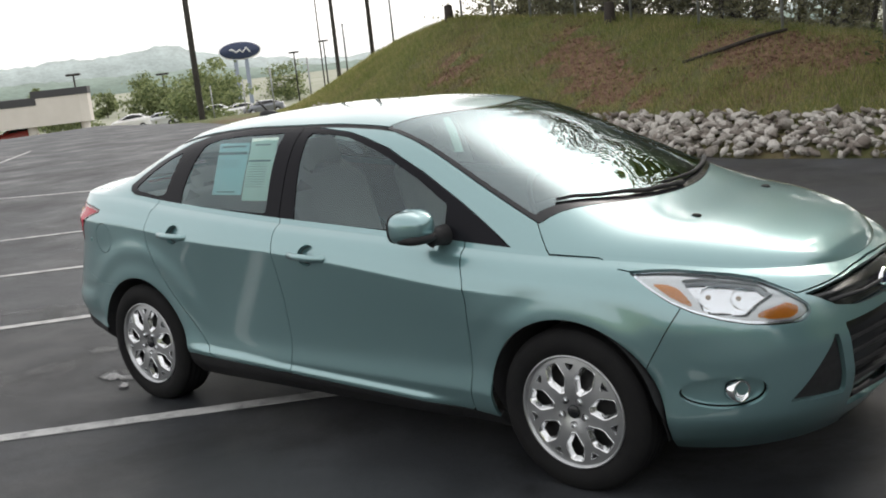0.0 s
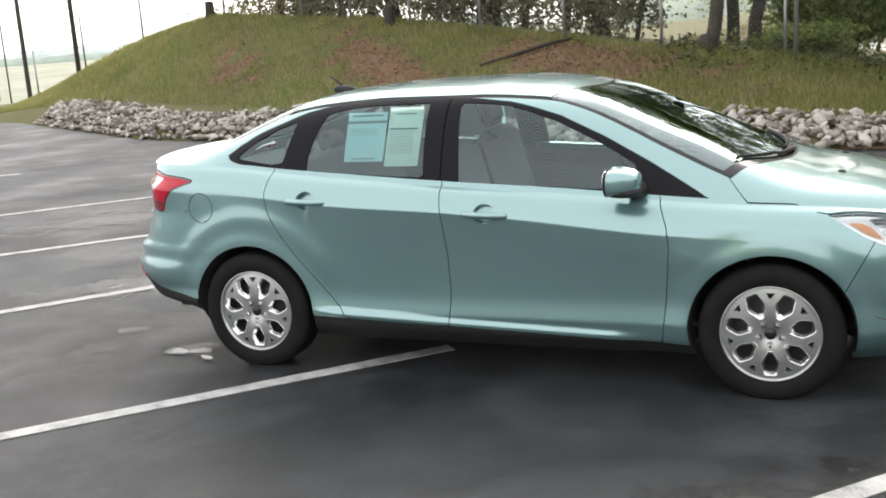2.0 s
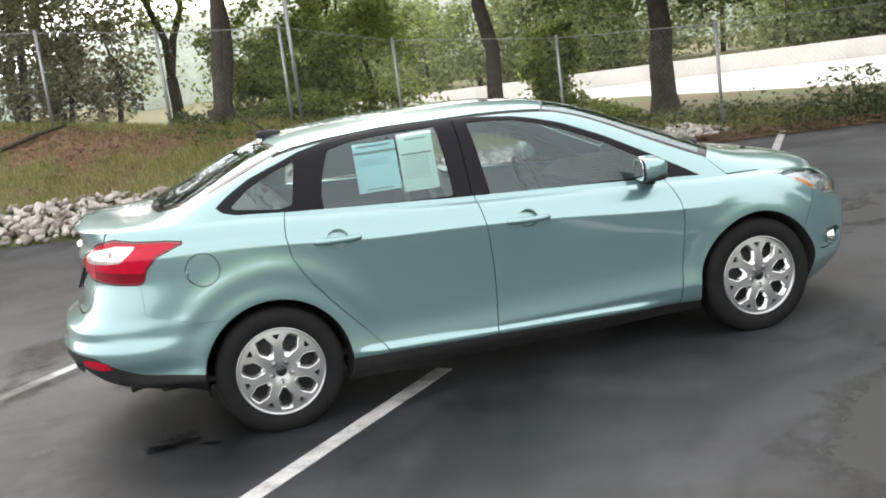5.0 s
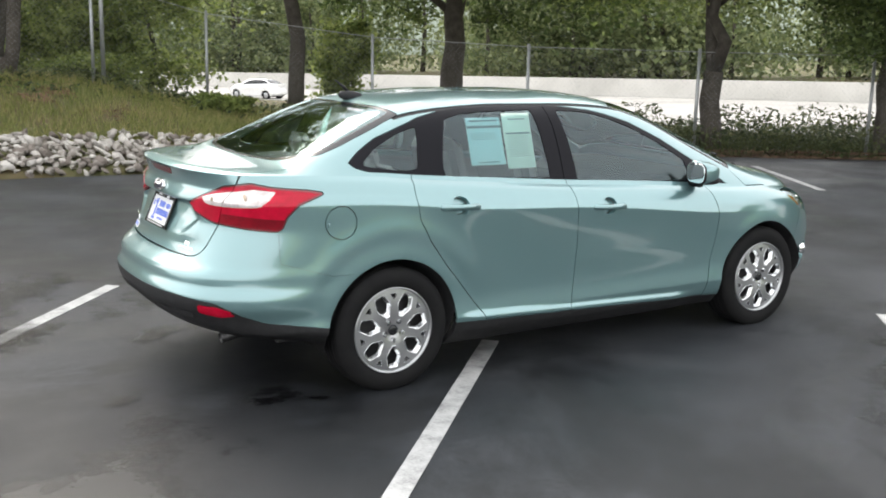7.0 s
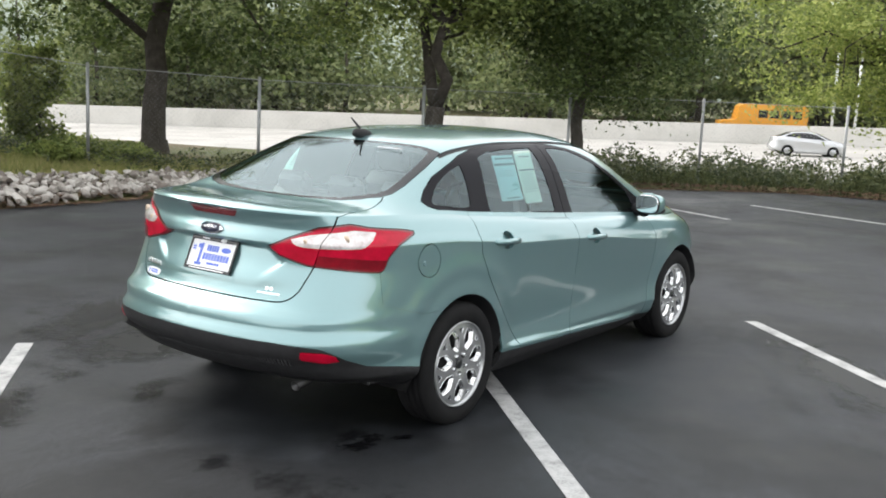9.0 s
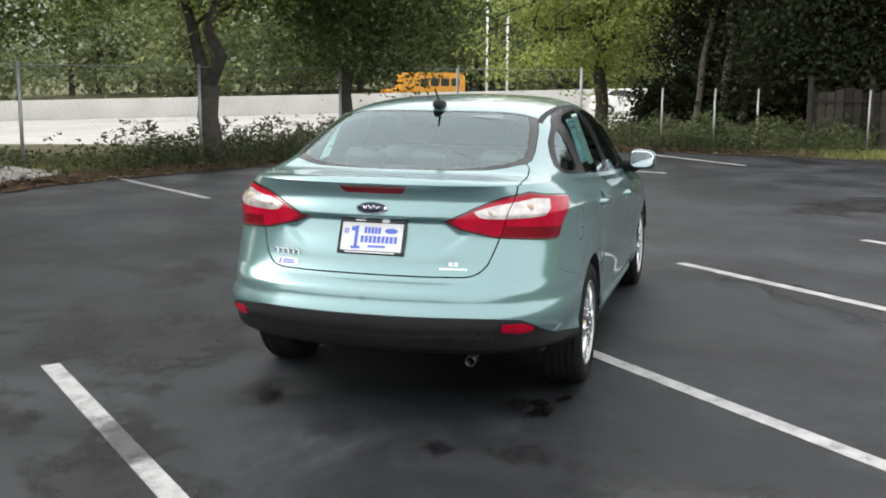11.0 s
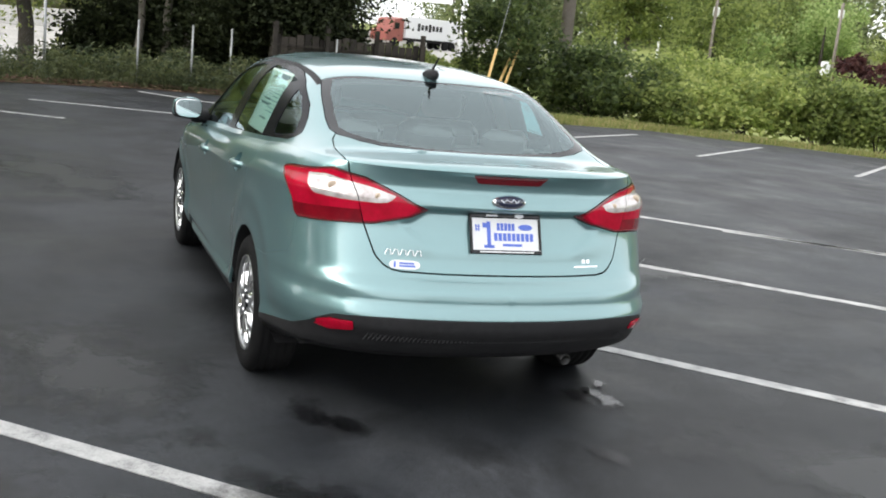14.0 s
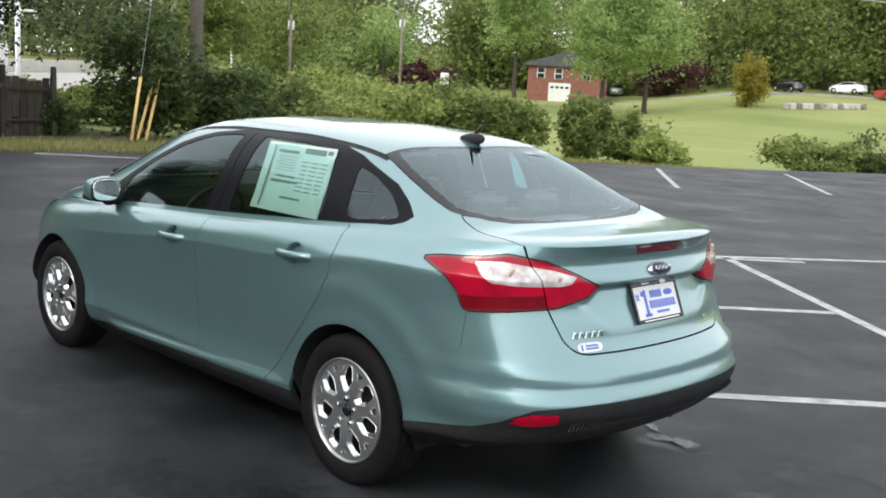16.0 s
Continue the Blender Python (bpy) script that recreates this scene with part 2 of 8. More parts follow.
def pchip(xs, ys, x):
    """A smooth curve through points that never overshoots them."""
    xs, ys = np.asarray(xs, float), np.asarray(ys, float)
    h, d = np.diff(xs), np.diff(ys) / np.diff(xs)
    s = np.zeros(len(xs))
    for k in range(1, len(xs) - 1):
        if d[k - 1] * d[k] > 0:
            a, b = 2 * h[k] + h[k - 1], h[k] + 2 * h[k - 1]
            s[k] = (a + b) / (a / d[k - 1] + b / d[k])
    s[0], s[-1] = d[0], d[-1]
    x = np.clip(np.asarray(x, float), xs[0], xs[-1])
    i = np.clip(np.searchsorted(xs, x) - 1, 0, len(h) - 1)
    t = (x - xs[i]) / h[i]
    return ((1 + 2 * t) * (1 - t) ** 2 * ys[i] + t * (1 - t) ** 2 * h[i] * s[i] + t * t * (3 - 2 * t) * ys[i + 1] + t * t * (t - 1) * h[i] * s[i + 1])


def inside_by(points, poly):
    """Signed distance to a polygon, negative within."""
    p, q = np.asarray(points, float), np.asarray(poly, float)
    best, odd = np.full(len(p), 1e9), np.zeros(len(p), bool)
    for a, b in zip(q, np.roll(q, -1, 0)):
        e = b - a
        t = np.clip(((p - a) @ e) / max(e @ e, 1e-12), 0, 1)
        best = np.minimum(best, np.hypot(*(p - a - t[:, None] * e).T))
        cross = (a[1] > p[:, 1]) != (b[1] > p[:, 1])
        with np.errstate(divide="ignore", invalid="ignore"):
            odd ^= cross & (p[:, 0] < (b[0] - a[0]) * (p[:, 1] - a[1]) / (b[1] - a[1]) + a[0])
    return np.where(odd, -best, best)


class Skin:
    """A triangle sheet with normals and named coordinates, that can be cut along level lines."""

    def __init__(self, v, n, t, extra):
        self.v, self.n, self.t, self.e = v, n, t, extra

    def cut(self, s):
        """Splits along s = 0: the part where s < 0 and the part where s > 0."""
        s = np.where(np.abs(s) < 1e-7, 1e-7, s)
        neg = s[self.t] < 0
        count = neg.sum(1)
        sides = {True: [self.t[count == 3]], False: [self.t[count == 0]]}
        fresh, made, pairs, ts = {}, len(self.v), [], []

        def mid(a, b):
            key = (a, b) if a < b else (b, a)
            if key not in fresh:
                fresh[key] = made + len(pairs)
                pairs.append(key)
                ts.append(s[key[0]] / (s[key[0]] - s[key[1]]))
            return fresh[key]

        for tri, ng in zip(self.t[(count == 1) | (count == 2)].tolist(), neg[(count == 1) | (count == 2)].tolist()):
            alone = ng.index(True) if sum(ng) == 1 else ng.index(False)
            a, b, c = tri[alone], tri[(alone + 1) % 3], tri[(alone + 2) % 3]
            ab, ac = mid(a, b), mid(a, c)
            lone = ng[alone]
            sides[lone].append(np.array([[a, ab, ac]]))
            sides[not lone].append(np.array([[ab, b, c], [ab, c, ac]]))
        v, n, e = self.v, self.n, self.e
        if pairs:
            pr, tt = np.array(pairs), np.array(ts)[:, None]
            v = np.concatenate([v, v[pr[:, 0]] * (1 - tt) + v[pr[:, 1]] * tt])
            n = np.concatenate([n, n[pr[:, 0]] * (1 - tt) + n[pr[:, 1]] * tt])
            e = np.concatenate([e, e[pr[:, 0]] * (1 - tt) + e[pr[:, 1]] * tt])
        return tuple(Skin(v, n, np.concatenate(sides[k]), e).tidy() for k in (True, False))

    def tidy(self):
        used, back = np.unique(self.t, return_inverse=True)
        return Skin(self.v[used], self.n[used], back.reshape(-1, 3), self.e[used])

    def with_columns(self, s):
        return Skin(self.v, self.n, self.t, np.column_stack([self.e, s]))


def take(skin, field, gap=0.0022):
    """Cuts the region where field(skin) < 0 out of the skin, leaving a gap. Returns the piece and the rest."""
    carried = skin.with_columns(field(skin))
    inner, outer = carried.cut(carried.e[:, -1] + gap)
    _, outer = outer.cut(outer.e[:, -1] - gap) if len(outer.t) else (None, outer)
    for k in (inner, outer):
        k.e = k.e[:, :-1]
    return inner, outer


def skin_part(name, pieces, material, parent, label="", flange=0.012, lift=0.0):
    """One mesh out of one or more skins, with folded-in edges so that it has thickness."""
    vs, ns, fs, count = [], [], [], 0
    for sk in pieces:
        if len(sk.t) == 0:
            continue
        n = sk.n * np.where(np.abs(sk.v[:, 1:2]) < 1e-4, (1.0, 0.0, 1.0), 1.0)
        n = n / np.maximum(np.linalg.norm(n, axis=1, keepdims=True), 1e-9)
        v = sk.v + lift * n
        vs.append(v), ns.append(n), fs.append(sk.t + count)
        base = count
        count += len(v)
        if flange:
            tri = sk.t
            edges = np.concatenate([tri[:, [0, 1]], tri[:, [1, 2]], tri[:, [2, 0]]])
            order = np.sort(edges, 1)
            _, first, times = np.unique(order, axis=0, return_index=True, return_counts=True)
            rim = edges[first[times == 1]]
            rim = rim[~((np.abs(v[rim[:, 0], 1]) < 1e-5) & (np.abs(v[rim[:, 1], 1]) < 1e-5))]
            ids = np.unique(rim)
            where = {int(i): k for k, i in enumerate(ids)}
            m = len(ids)
            top, low = v[ids], v[ids] - flange * n[ids]
            away = np.zeros((m, 3))
            for a, b in rim.tolist():
                d = np.cross(v[b] - v[a], n[a])
                away[where[a]] += d
                away[where[b]] += d
            away /= np.maximum(np.linalg.norm(away, axis=1, keepdims=True), 1e-9)
            vs += [top, low]
            ns += [away, away]
            fs.append(np.array([q for a, b in rim.tolist() for q in ((count + where[b], count + where[a], count + m + where[a]), (count + where[b], count + m + where[a], count + m + where[b]))]))
            count += 2 * m
    if not vs:
        return None
    return linked(name, np.concatenate(vs), np.concatenate([f for f in fs if len(f)]), material, parent, label, True, np.concatenate(ns))


# ---- the parked saloon ----
HUB_X, HUB_Y, HUB_Z, ARCH = 1.324, 0.78, 0.305, 0.362
BELT_X = (-2.3, -1.9, -1.6, -1.4, -1.16, -0.64, -0.25, 0.39, 1.08, 1.53, 1.85, 2.05, 2.12)
BELT_Z = (1.085, 1.085, 1.076, 1.066, 1.042, 1.003, 0.973, 0.933, 0.883, 0.858, 0.815, 0.775, 0.75)
CREASE_X = (-2.3, -1.6, -1.2, -0.84, -0.21, 0.14, 0.89, 1.3, 1.8, 2.2)
CREASE_Z = (0.955, 0.945, 0.922, 0.885, 0.852, 0.825, 0.75, 0.73, 0.715, 0.70)
ROOF_X = (-2.215, -2.15, -2.0, -1.88, -1.80, -1.70, -1.2, -1.1, -0.9, -0.5, -0.1, 0.2, 0.42, 0.9, 1.36, 1.46, 1.7, 1.95, 2.05, 2.1)
ROOF_Z = (1.088, 1.110, 1.106, 1.107, 1.116, 1.158, 1.373, 1.402, 1.428, 1.447, 1.447, 1.43, 1.392, 1.20, 1.005, 0.978, 0.935, 0.865, 0.81, 0.762)
WIDTH = (0.78, 0.852, 0.877, 0.868, 0.880, 0.896, 0.909, 0.890, 0.857, 0.815)
TAIL = (-2.05, -2.175, -2.255, -2.298, -2.272, -2.204, -2.196, -2.178, -2.194, -2.212)
NOSE = (2.08, 2.16, 2.205, 2.235, 2.235, 2.22, 2.19, 2.165, 2.135, 2.10)
TAPER = (0.0, 0.0, 0.0, 0.0, 0.01, 0.03, 0.05, 0.07, 0.08, 0.075)
NR, NF = (11, 11, 12, 12, 12, 12, 13, 13, 13, 13), (6, 6.5, 7, 7, 7, 6.6, 6.2, 5.8, 5.4, 5)


def contour(k, count):
    """One level of the body's outline seen from above, from the middle of the tail round one side to the middle of the nose."""
    th = np.linspace(0, math.pi, 6000)
    c, s = np.cos(th), np.sin(th)
    n = np.where(c > 0, NR[k], NF[k])
    x = np.where(c > 0, TAIL[k], NOSE[k]) * np.abs(c) ** (2 / n)
    y = WIDTH[k] * np.abs(s) ** (2 / 2.2)
    y *= 1 - TAPER[k] * smoothstep(0.5, 1.7, -x)
    run = np.r_[0, np.cumsum(np.hypot(np.diff(x), np.diff(y)))]
    u = np.linspace(0, run[-1], count)
    return np.interp(u, run, x), np.interp(u, run, y)


def car_skin(count=320, rows=94, across=44):
    """The left half of the body as one sheet: the sides up to the belt line, then hood, cabin and deck."""
    levels = [contour(k, count) for k in range(10)]
    xs, ys = np.array([l[0] for l in levels]), np.array([l[1] for l in levels])
    ys[6] -= 0.012 * smoothstep(0.80, 1.20, xs[6])
    zs = np.zeros_like(xs)
    for k in range(10):
        x = xs[k]
        belt, crease = pchip(BELT_X, BELT_Z, x), pchip(CREASE_X, CREASE_Z, x)
        low = crease - 0.10
        tuck = smoothstep(1.38, 1.80, -x)
        chin = smoothstep(1.42, 1.72, x)
        zs[k] = (0.17 + 0.10 * tuck - 0.022 * chin, 0.25 + 0.06 * tuck - 0.014 * chin, 0.325 + 0.03 * tuck - 0.006 * chin, 0.43, 0.43 + 0.55 * (low - 0.43), low, crease, crease + 0.42 * (belt - crease), crease + 0.80 * (belt - crease), belt)[k]
    v = np.linspace(0, 9, rows)
    grid = np.zeros((count, rows, 3))
    for i in range(count):
        for ax, table in enumerate((xs, ys, zs)):
            soft = pchip(np.arange(10), table[:, i], v)
            hard = np.where(v <= 2, pchip(np.arange(3), table[:3, i], np.minimum(v, 2)), np.where(v <= 6, pchip(np.arange(2, 7), table[2:7, i], np.clip(v, 2, 6)), pchip(np.arange(6, 10), table[6:, i], np.maximum(v, 6))))
            ends = float(smoothstep(1.0, 1.5, abs(xs[6, i])))
            grid[i, :, ax] = soft * ends + hard * (1 - ends)
    # flared lips over the wheels and a dent under the door line
    for sx in (-1, 1):
        r = np.hypot(grid[..., 0] - sx * HUB_X, grid[..., 2] - HUB_Z)
        side = smoothstep(0.6, 0.78, grid[..., 1])
        grid[..., 1] += 0.016 * np.exp(-(((r - 0.37) / 0.075) ** 2)) * side
        grid[..., 1] += (0.010 if sx < 0 else 0.005) * np.exp(-(((r - 0.50) / 0.06) ** 2)) * side * smoothstep(0.42, 0.66, grid[..., 2])
    back = smoothstep(1.50, 2.0, -grid[..., 0])
    shelf = (1 - smoothstep(0.618, 0.682, grid[..., 2])) * smoothstep(0.34, 0.50, grid[..., 2]) * back
    shelf *= 1 - 0.65 * smoothstep(0.48, 0.82, grid[..., 1])
    shelf += 0.30 * (1 - 0.5 * smoothstep(0.48, 0.82, grid[..., 1])) * np.exp(-(((grid[..., 2] - 0.545) / 0.03) ** 2)) * back
    grid[..., 0] += 0.020 * np.exp(-(((grid[..., 2] - 0.715) / 0.05) ** 2)) * smoothstep(1.95, 2.12, -grid[..., 0]) * (1 - smoothstep(0.45, 0.66, grid[..., 1]))
    grid[..., 0] -= 0.036 * shelf * smoothstep(1.70, 2.2, -grid[..., 0])
    grid[..., 1] += 0.010 * shelf * smoothstep(0.40, 0.80, grid[..., 1])
    # soften the bumper's corners
    for _ in range(14):
        w = (smoothstep(1.72, 1.95, -grid[..., 0]) * smoothstep(0.50, 0.58, grid[..., 2]) * (1 - smoothstep(0.74, 0.84, grid[..., 2])) * smoothstep(0.35, 0.55, grid[..., 1]))[1:-1, 1:-1, None] * 0.5
        mean = (grid[:-2, 1:-1] + grid[2:, 1:-1] + grid[1:-1, :-2] + grid[1:-1, 2:]) / 4
        grid[1:-1, 1:-1] += w * (mean - grid[1:-1, 1:-1])
    # the doors' lower edge flares outwards over the sill
    x, z = grid[..., 0], grid[..., 2]
    foot = np.interp(x, [-0.93, -0.2, 0.97], [0.300, 0.272, 0.228])
    flare = (1 - smoothstep(foot + 0.014, foot + 0.052, z)) * smoothstep(-0.98, -0.80, x) * (1 - smoothstep(0.58, 0.80, x)) * smoothstep(0.5, 0.6, grid[..., 1])
    grid[..., 1] += 0.020 * flare
    # trunk lid: a crease at the lamps' tips, with the plate recess under it
    y, z = grid[..., 1], grid[..., 2]
    rear = smoothstep(1.98, 2.10, -grid[..., 0])
    wide = np.interp(z, [0.74, 0.76, 0.86, 0.935], [0.28, 0.30, 0.43, 0.33])
    dish = (1 - smoothstep(0.918, 0.936, z)) * np.clip((z - 0.755) / 0.155, 0, 1) * (1 - smoothstep(-0.025, 0.025, y - wide))
    brow = np.clip((1.040 - z) / 0.105, 0, 1) * smoothstep(0.915, 0.935, z) * (1 - smoothstep(0.26, 0.44, y))
    grid[..., 0] += (0.028 * dish - 0.012 * brow) * rear
    # two crisp ledges round the rear bumper
    run = np.gradient(grid[..., :2], axis=0)
    out = np.stack([-run[..., 1], run[..., 0]], -1) / np.maximum(np.linalg.norm(run, axis=-1, keepdims=True), 1e-9)
    z = grid[..., 2]
    corner = smoothstep(0.60, 0.80, grid[..., 1])
    ledge = 0.026 * (1 - 0.85 * corner) * (1 - smoothstep(0.622, 0.664, z)) * smoothstep(0.535, 0.622, z) + 0.030 * (1 - 0.4 * corner) * (1 - smoothstep(0.526, 0.575, z)) * smoothstep(0.40, 0.48, z)
    grid[..., :2] += out * (ledge * smoothstep(1.55, 2.0, -grid[..., 0]))[..., None]
    grid[0, :, 1] = grid[-1, :, 1] = 0
    edge = grid[:, -1]
    top = np.zeros((count, across, 3))
    for i, (x, y, z) in enumerate(edge):
        zc = float(pchip(ROOF_X, ROOF_Z, np.array([x]))[0])
        zc = max(zc, z)
        cabin = float(smoothstep(-1.98, -1.55, x) * (1 - smoothstep(0.9, 1.5, x)))
        y1 = y * (0.88 + (0.80 - 0.88) * cabin)
        w = 1.4 + 0.9 * cabin
        s = np.linspace(0, 1, 400)
        b0, b1, b2 = (1 - s) ** 2, 2 * w * s * (1 - s), s * s
        yy, zz = (b0 * y + b1 * y1) / (b0 + b1 + b2), (b0 * z + (b1 + b2) * zc) / (b0 + b1 + b2)
        run = np.r_[0, np.cumsum(np.hypot(np.diff(yy), np.diff(zz)))]
        u = np.linspace(0, max(run[-1], 1e-9), across)
        top[i] = np.column_stack([np.full(across, x), np.interp(u, run, yy), np.interp(u, run, zz)])
    full = np.concatenate([grid, top[:, 1:]], 1)
    n_rows = full.shape[1]
    verts = full.reshape(-1, 3)
    idx = np.arange(count * n_rows).reshape(count, n_rows)
    a, b, c, d = idx[:-1, :-1].ravel(), idx[:-1, 1:].ravel(), idx[1:, 1:].ravel(), idx[1:, :-1].ravel()
    tris = np.concatenate([np.column_stack([a, b, c]), np.column_stack([a, c, d])])
    fn = np.cross(verts[tris[:, 1]] - verts[tris[:, 0]], verts[tris[:, 2]] - verts[tris[:, 0]])
    tris = tris[np.linalg.norm(fn, axis=1) > 1e-10]
    fn = np.cross(verts[tris[:, 1]] - verts[tris[:, 0]], verts[tris[:, 2]] - verts[tris[:, 0]])
    nv = np.zeros_like(verts)
    for k in range(3):
        np.add.at(nv, tris[:, k], fn)
    mid = np.abs(verts[:, 1]) < 1e-6
    nv[mid, 1] = 0
    nv /= np.maximum(np.linalg.norm(nv, axis=1, keepdims=True), 1e-12)
    up = np.tile(np.r_[np.linspace(0, 1, rows), np.linspace(1, 2, across)[1:]], count)
    return Skin(verts, nv, tris, up[:, None])


def mirrored(sk):
    flip = np.array([1, -1, 1])
    return Skin(sk.v * flip, sk.n * flip, sk.t[:, ::-1], sk.e)


XZ = lambda sk: sk.v[:, [0, 2]]  # noqa: E731
XY = lambda sk: np.column_stack([sk.v[:, 0], np.abs(sk.v[:, 1])])  # noqa: E731
YZ = lambda sk: np.column_stack([np.abs(sk.v[:, 1]), sk.v[:, 2]])  # noqa: E731
UP = lambda sk: sk.e[:, 0]  # noqa: E731
OUT = 0.3

DLO = [(-1.50, 1.125), (-1.47, 1.102), (-1.40, 1.082), (-1.16, 1.05), (-0.64, 1.011), (-0.25, 0.981), (0.39, 0.941), (1.07, 0.892),
       (0.95, 0.965), (0.79, 1.06), (0.57, 1.18), (0.35, 1.28), (0.20, 1.325), (0.09, 1.35), (-0.08, 1.370), (-0.26, 1.38), (-0.45, 1.383), (-0.64, 1.38), (-0.80, 1.372), (-0.91, 1.36), (-1.05, 1.33), (-1.32, 1.235), (-1.43, 1.175)]
GLASS_R = [(-0.985, 1.045), (-0.985, 1.11), (-0.965, 1.19), (-0.935, 1.265), (-0.905, 1.322), (-0.80, 1.345), (-0.64, 1.356), (-0.335, 1.36), (-0.325, 1.01), (-0.64, 1.028)]
GLASS_Q = [(-1.435, 1.118), (-1.40, 1.106), (-1.20, 1.08), (-1.135, 1.09), (-1.085, 1.29), (-1.20, 1.255), (-1.33, 1.195)]
GLASS_F = [(-0.165, 1.355), (0.0, 1.345), (0.09, 1.333), (0.21, 1.30), (0.34, 1.255), (0.55, 1.155), (0.72, 1.055), (0.735, 0.942), (0.39, 0.958), (-0.135, 0.985)]
DOOR_R = [(-1.17, 1.09), (-1.195, 1.0), (-1.20, 0.95), (-1.185, 0.85), (-1.13, 0.745), (-1.03, 0.61), (-0.91, 0.47), (-0.795, 0.335), (-0.775, 0.30), (-0.205, 0.275), (-0.185, 0.45), (-0.185, 0.65), (-0.20, 0.82), (-0.22, 0.97), (-0.225, 1.06)]
DOOR_F = [(-0.225, 1.06), (-0.22, 0.97), (-0.20, 0.82), (-0.185, 0.65), (-0.185, 0.45), (-0.205, 0.275), (0.845, 0.235), (0.865, 0.40), (0.88, 0.56), (0.89, 0.70), (0.88, 0.79), (0.845, 0.89), (0.83, 0.96)]
LAMP_T = [(-1.84, 0.925), (-1.70, 0.975), (-1.51, 1.03), (-1.31, 1.052), (-1.175, 1.036), (-0.96, 1.022), (-0.875, 1.010), (-0.865, 0.998), (-0.985, 0.952), (-1.05, 0.90), (-1.08, 0.842), (-1.11, 0.832), (-1.28, 0.838), (-1.42, 0.846), (-1.58, 0.853), (-1.76, 0.888)]
LAMP_TW = [(-1.137, 1.014), (-1.286, 1.022), (-1.434, 1.006), (-1.555, 0.993), (-1.685, 0.968), (-1.655, 0.943), (-1.600, 0.937), (-1.497, 0.937), (-1.375, 0.939), (-1.225, 0.945), (-1.165, 0.975)]
LAMP_H = [(0.770, 0.828), (0.88, 0.829), (0.985, 0.825), (1.11, 0.812), (1.24, 0.798), (1.356, 0.779), (1.453, 0.746), (1.525, 0.712), (1.575, 0.684), (1.588, 0.665), (1.570, 0.645), (1.515, 0.632), (1.396, 0.636), (1.26, 0.648), (1.13, 0.669), (1.01, 0.698), (0.917, 0.732), (0.84, 0.776)]
LAMP_BOWL = [(1.002, 0.790), (1.096, 0.790), (1.25, 0.772), (1.356, 0.757), (1.412, 0.724), (1.328, 0.703), (1.264, 0.668), (1.075, 0.690)]
AMBER_SIDE = [(0.862, 0.788), (0.933, 0.783), (0.978, 0.768), (1.029, 0.712), (0.985, 0.722), (0.925, 0.748)]
AMBER_TURN = [(1.300, 0.664), (1.335, 0.679), (1.472, 0.697), (1.528, 0.677), (1.518, 0.653), (1.472, 0.645), (1.38, 0.650)]
REAR_GLASS = [(-1.185, -0.05), (-1.185, 0.0), (-1.175, 0.25), (-1.135, 0.55), (-1.30, 0.583), (-1.50, 0.608), (-1.612, 0.612), (-1.675, 0.588), (-1.735, 0.515), (-1.772, 0.42), (-1.797, 0.22), (-1.805, 0.0), (-1.805, -0.05)]
REAR_CLEAR = [(-1.205, -0.05), (-1.205, 0.0), (-1.196, 0.25), (-1.170, 0.505), (-1.30, 0.540), (-1.50, 0.566), (-1.605, 0.572), (-1.655, 0.550), (-1.712, 0.485), (-1.748, 0.40), (-1.776, 0.22), (-1.786, 0.0), (-1.786, -0.05)]


def bowed(x0, x1, y0, bow0, bow1, y1, n=14):
    """A panel seen from above between two bowed edges, out to y0 at the first and y1 at the second edge."""
    t = np.linspace(0, 1, n)
    a = [(x0 + bow0 * k * k, y0 * k) for k in t]
    b = [(x1 + bow1 * k * k, y1 * k) for k in t]
    return [(a[0][0], -0.05)] + a + b[::-1] + [(b[0][0], -0.05)]


BEVEL = mat("bright bevelled silver", (0.78, 0.79, 0.80), 0.16, 0.9)


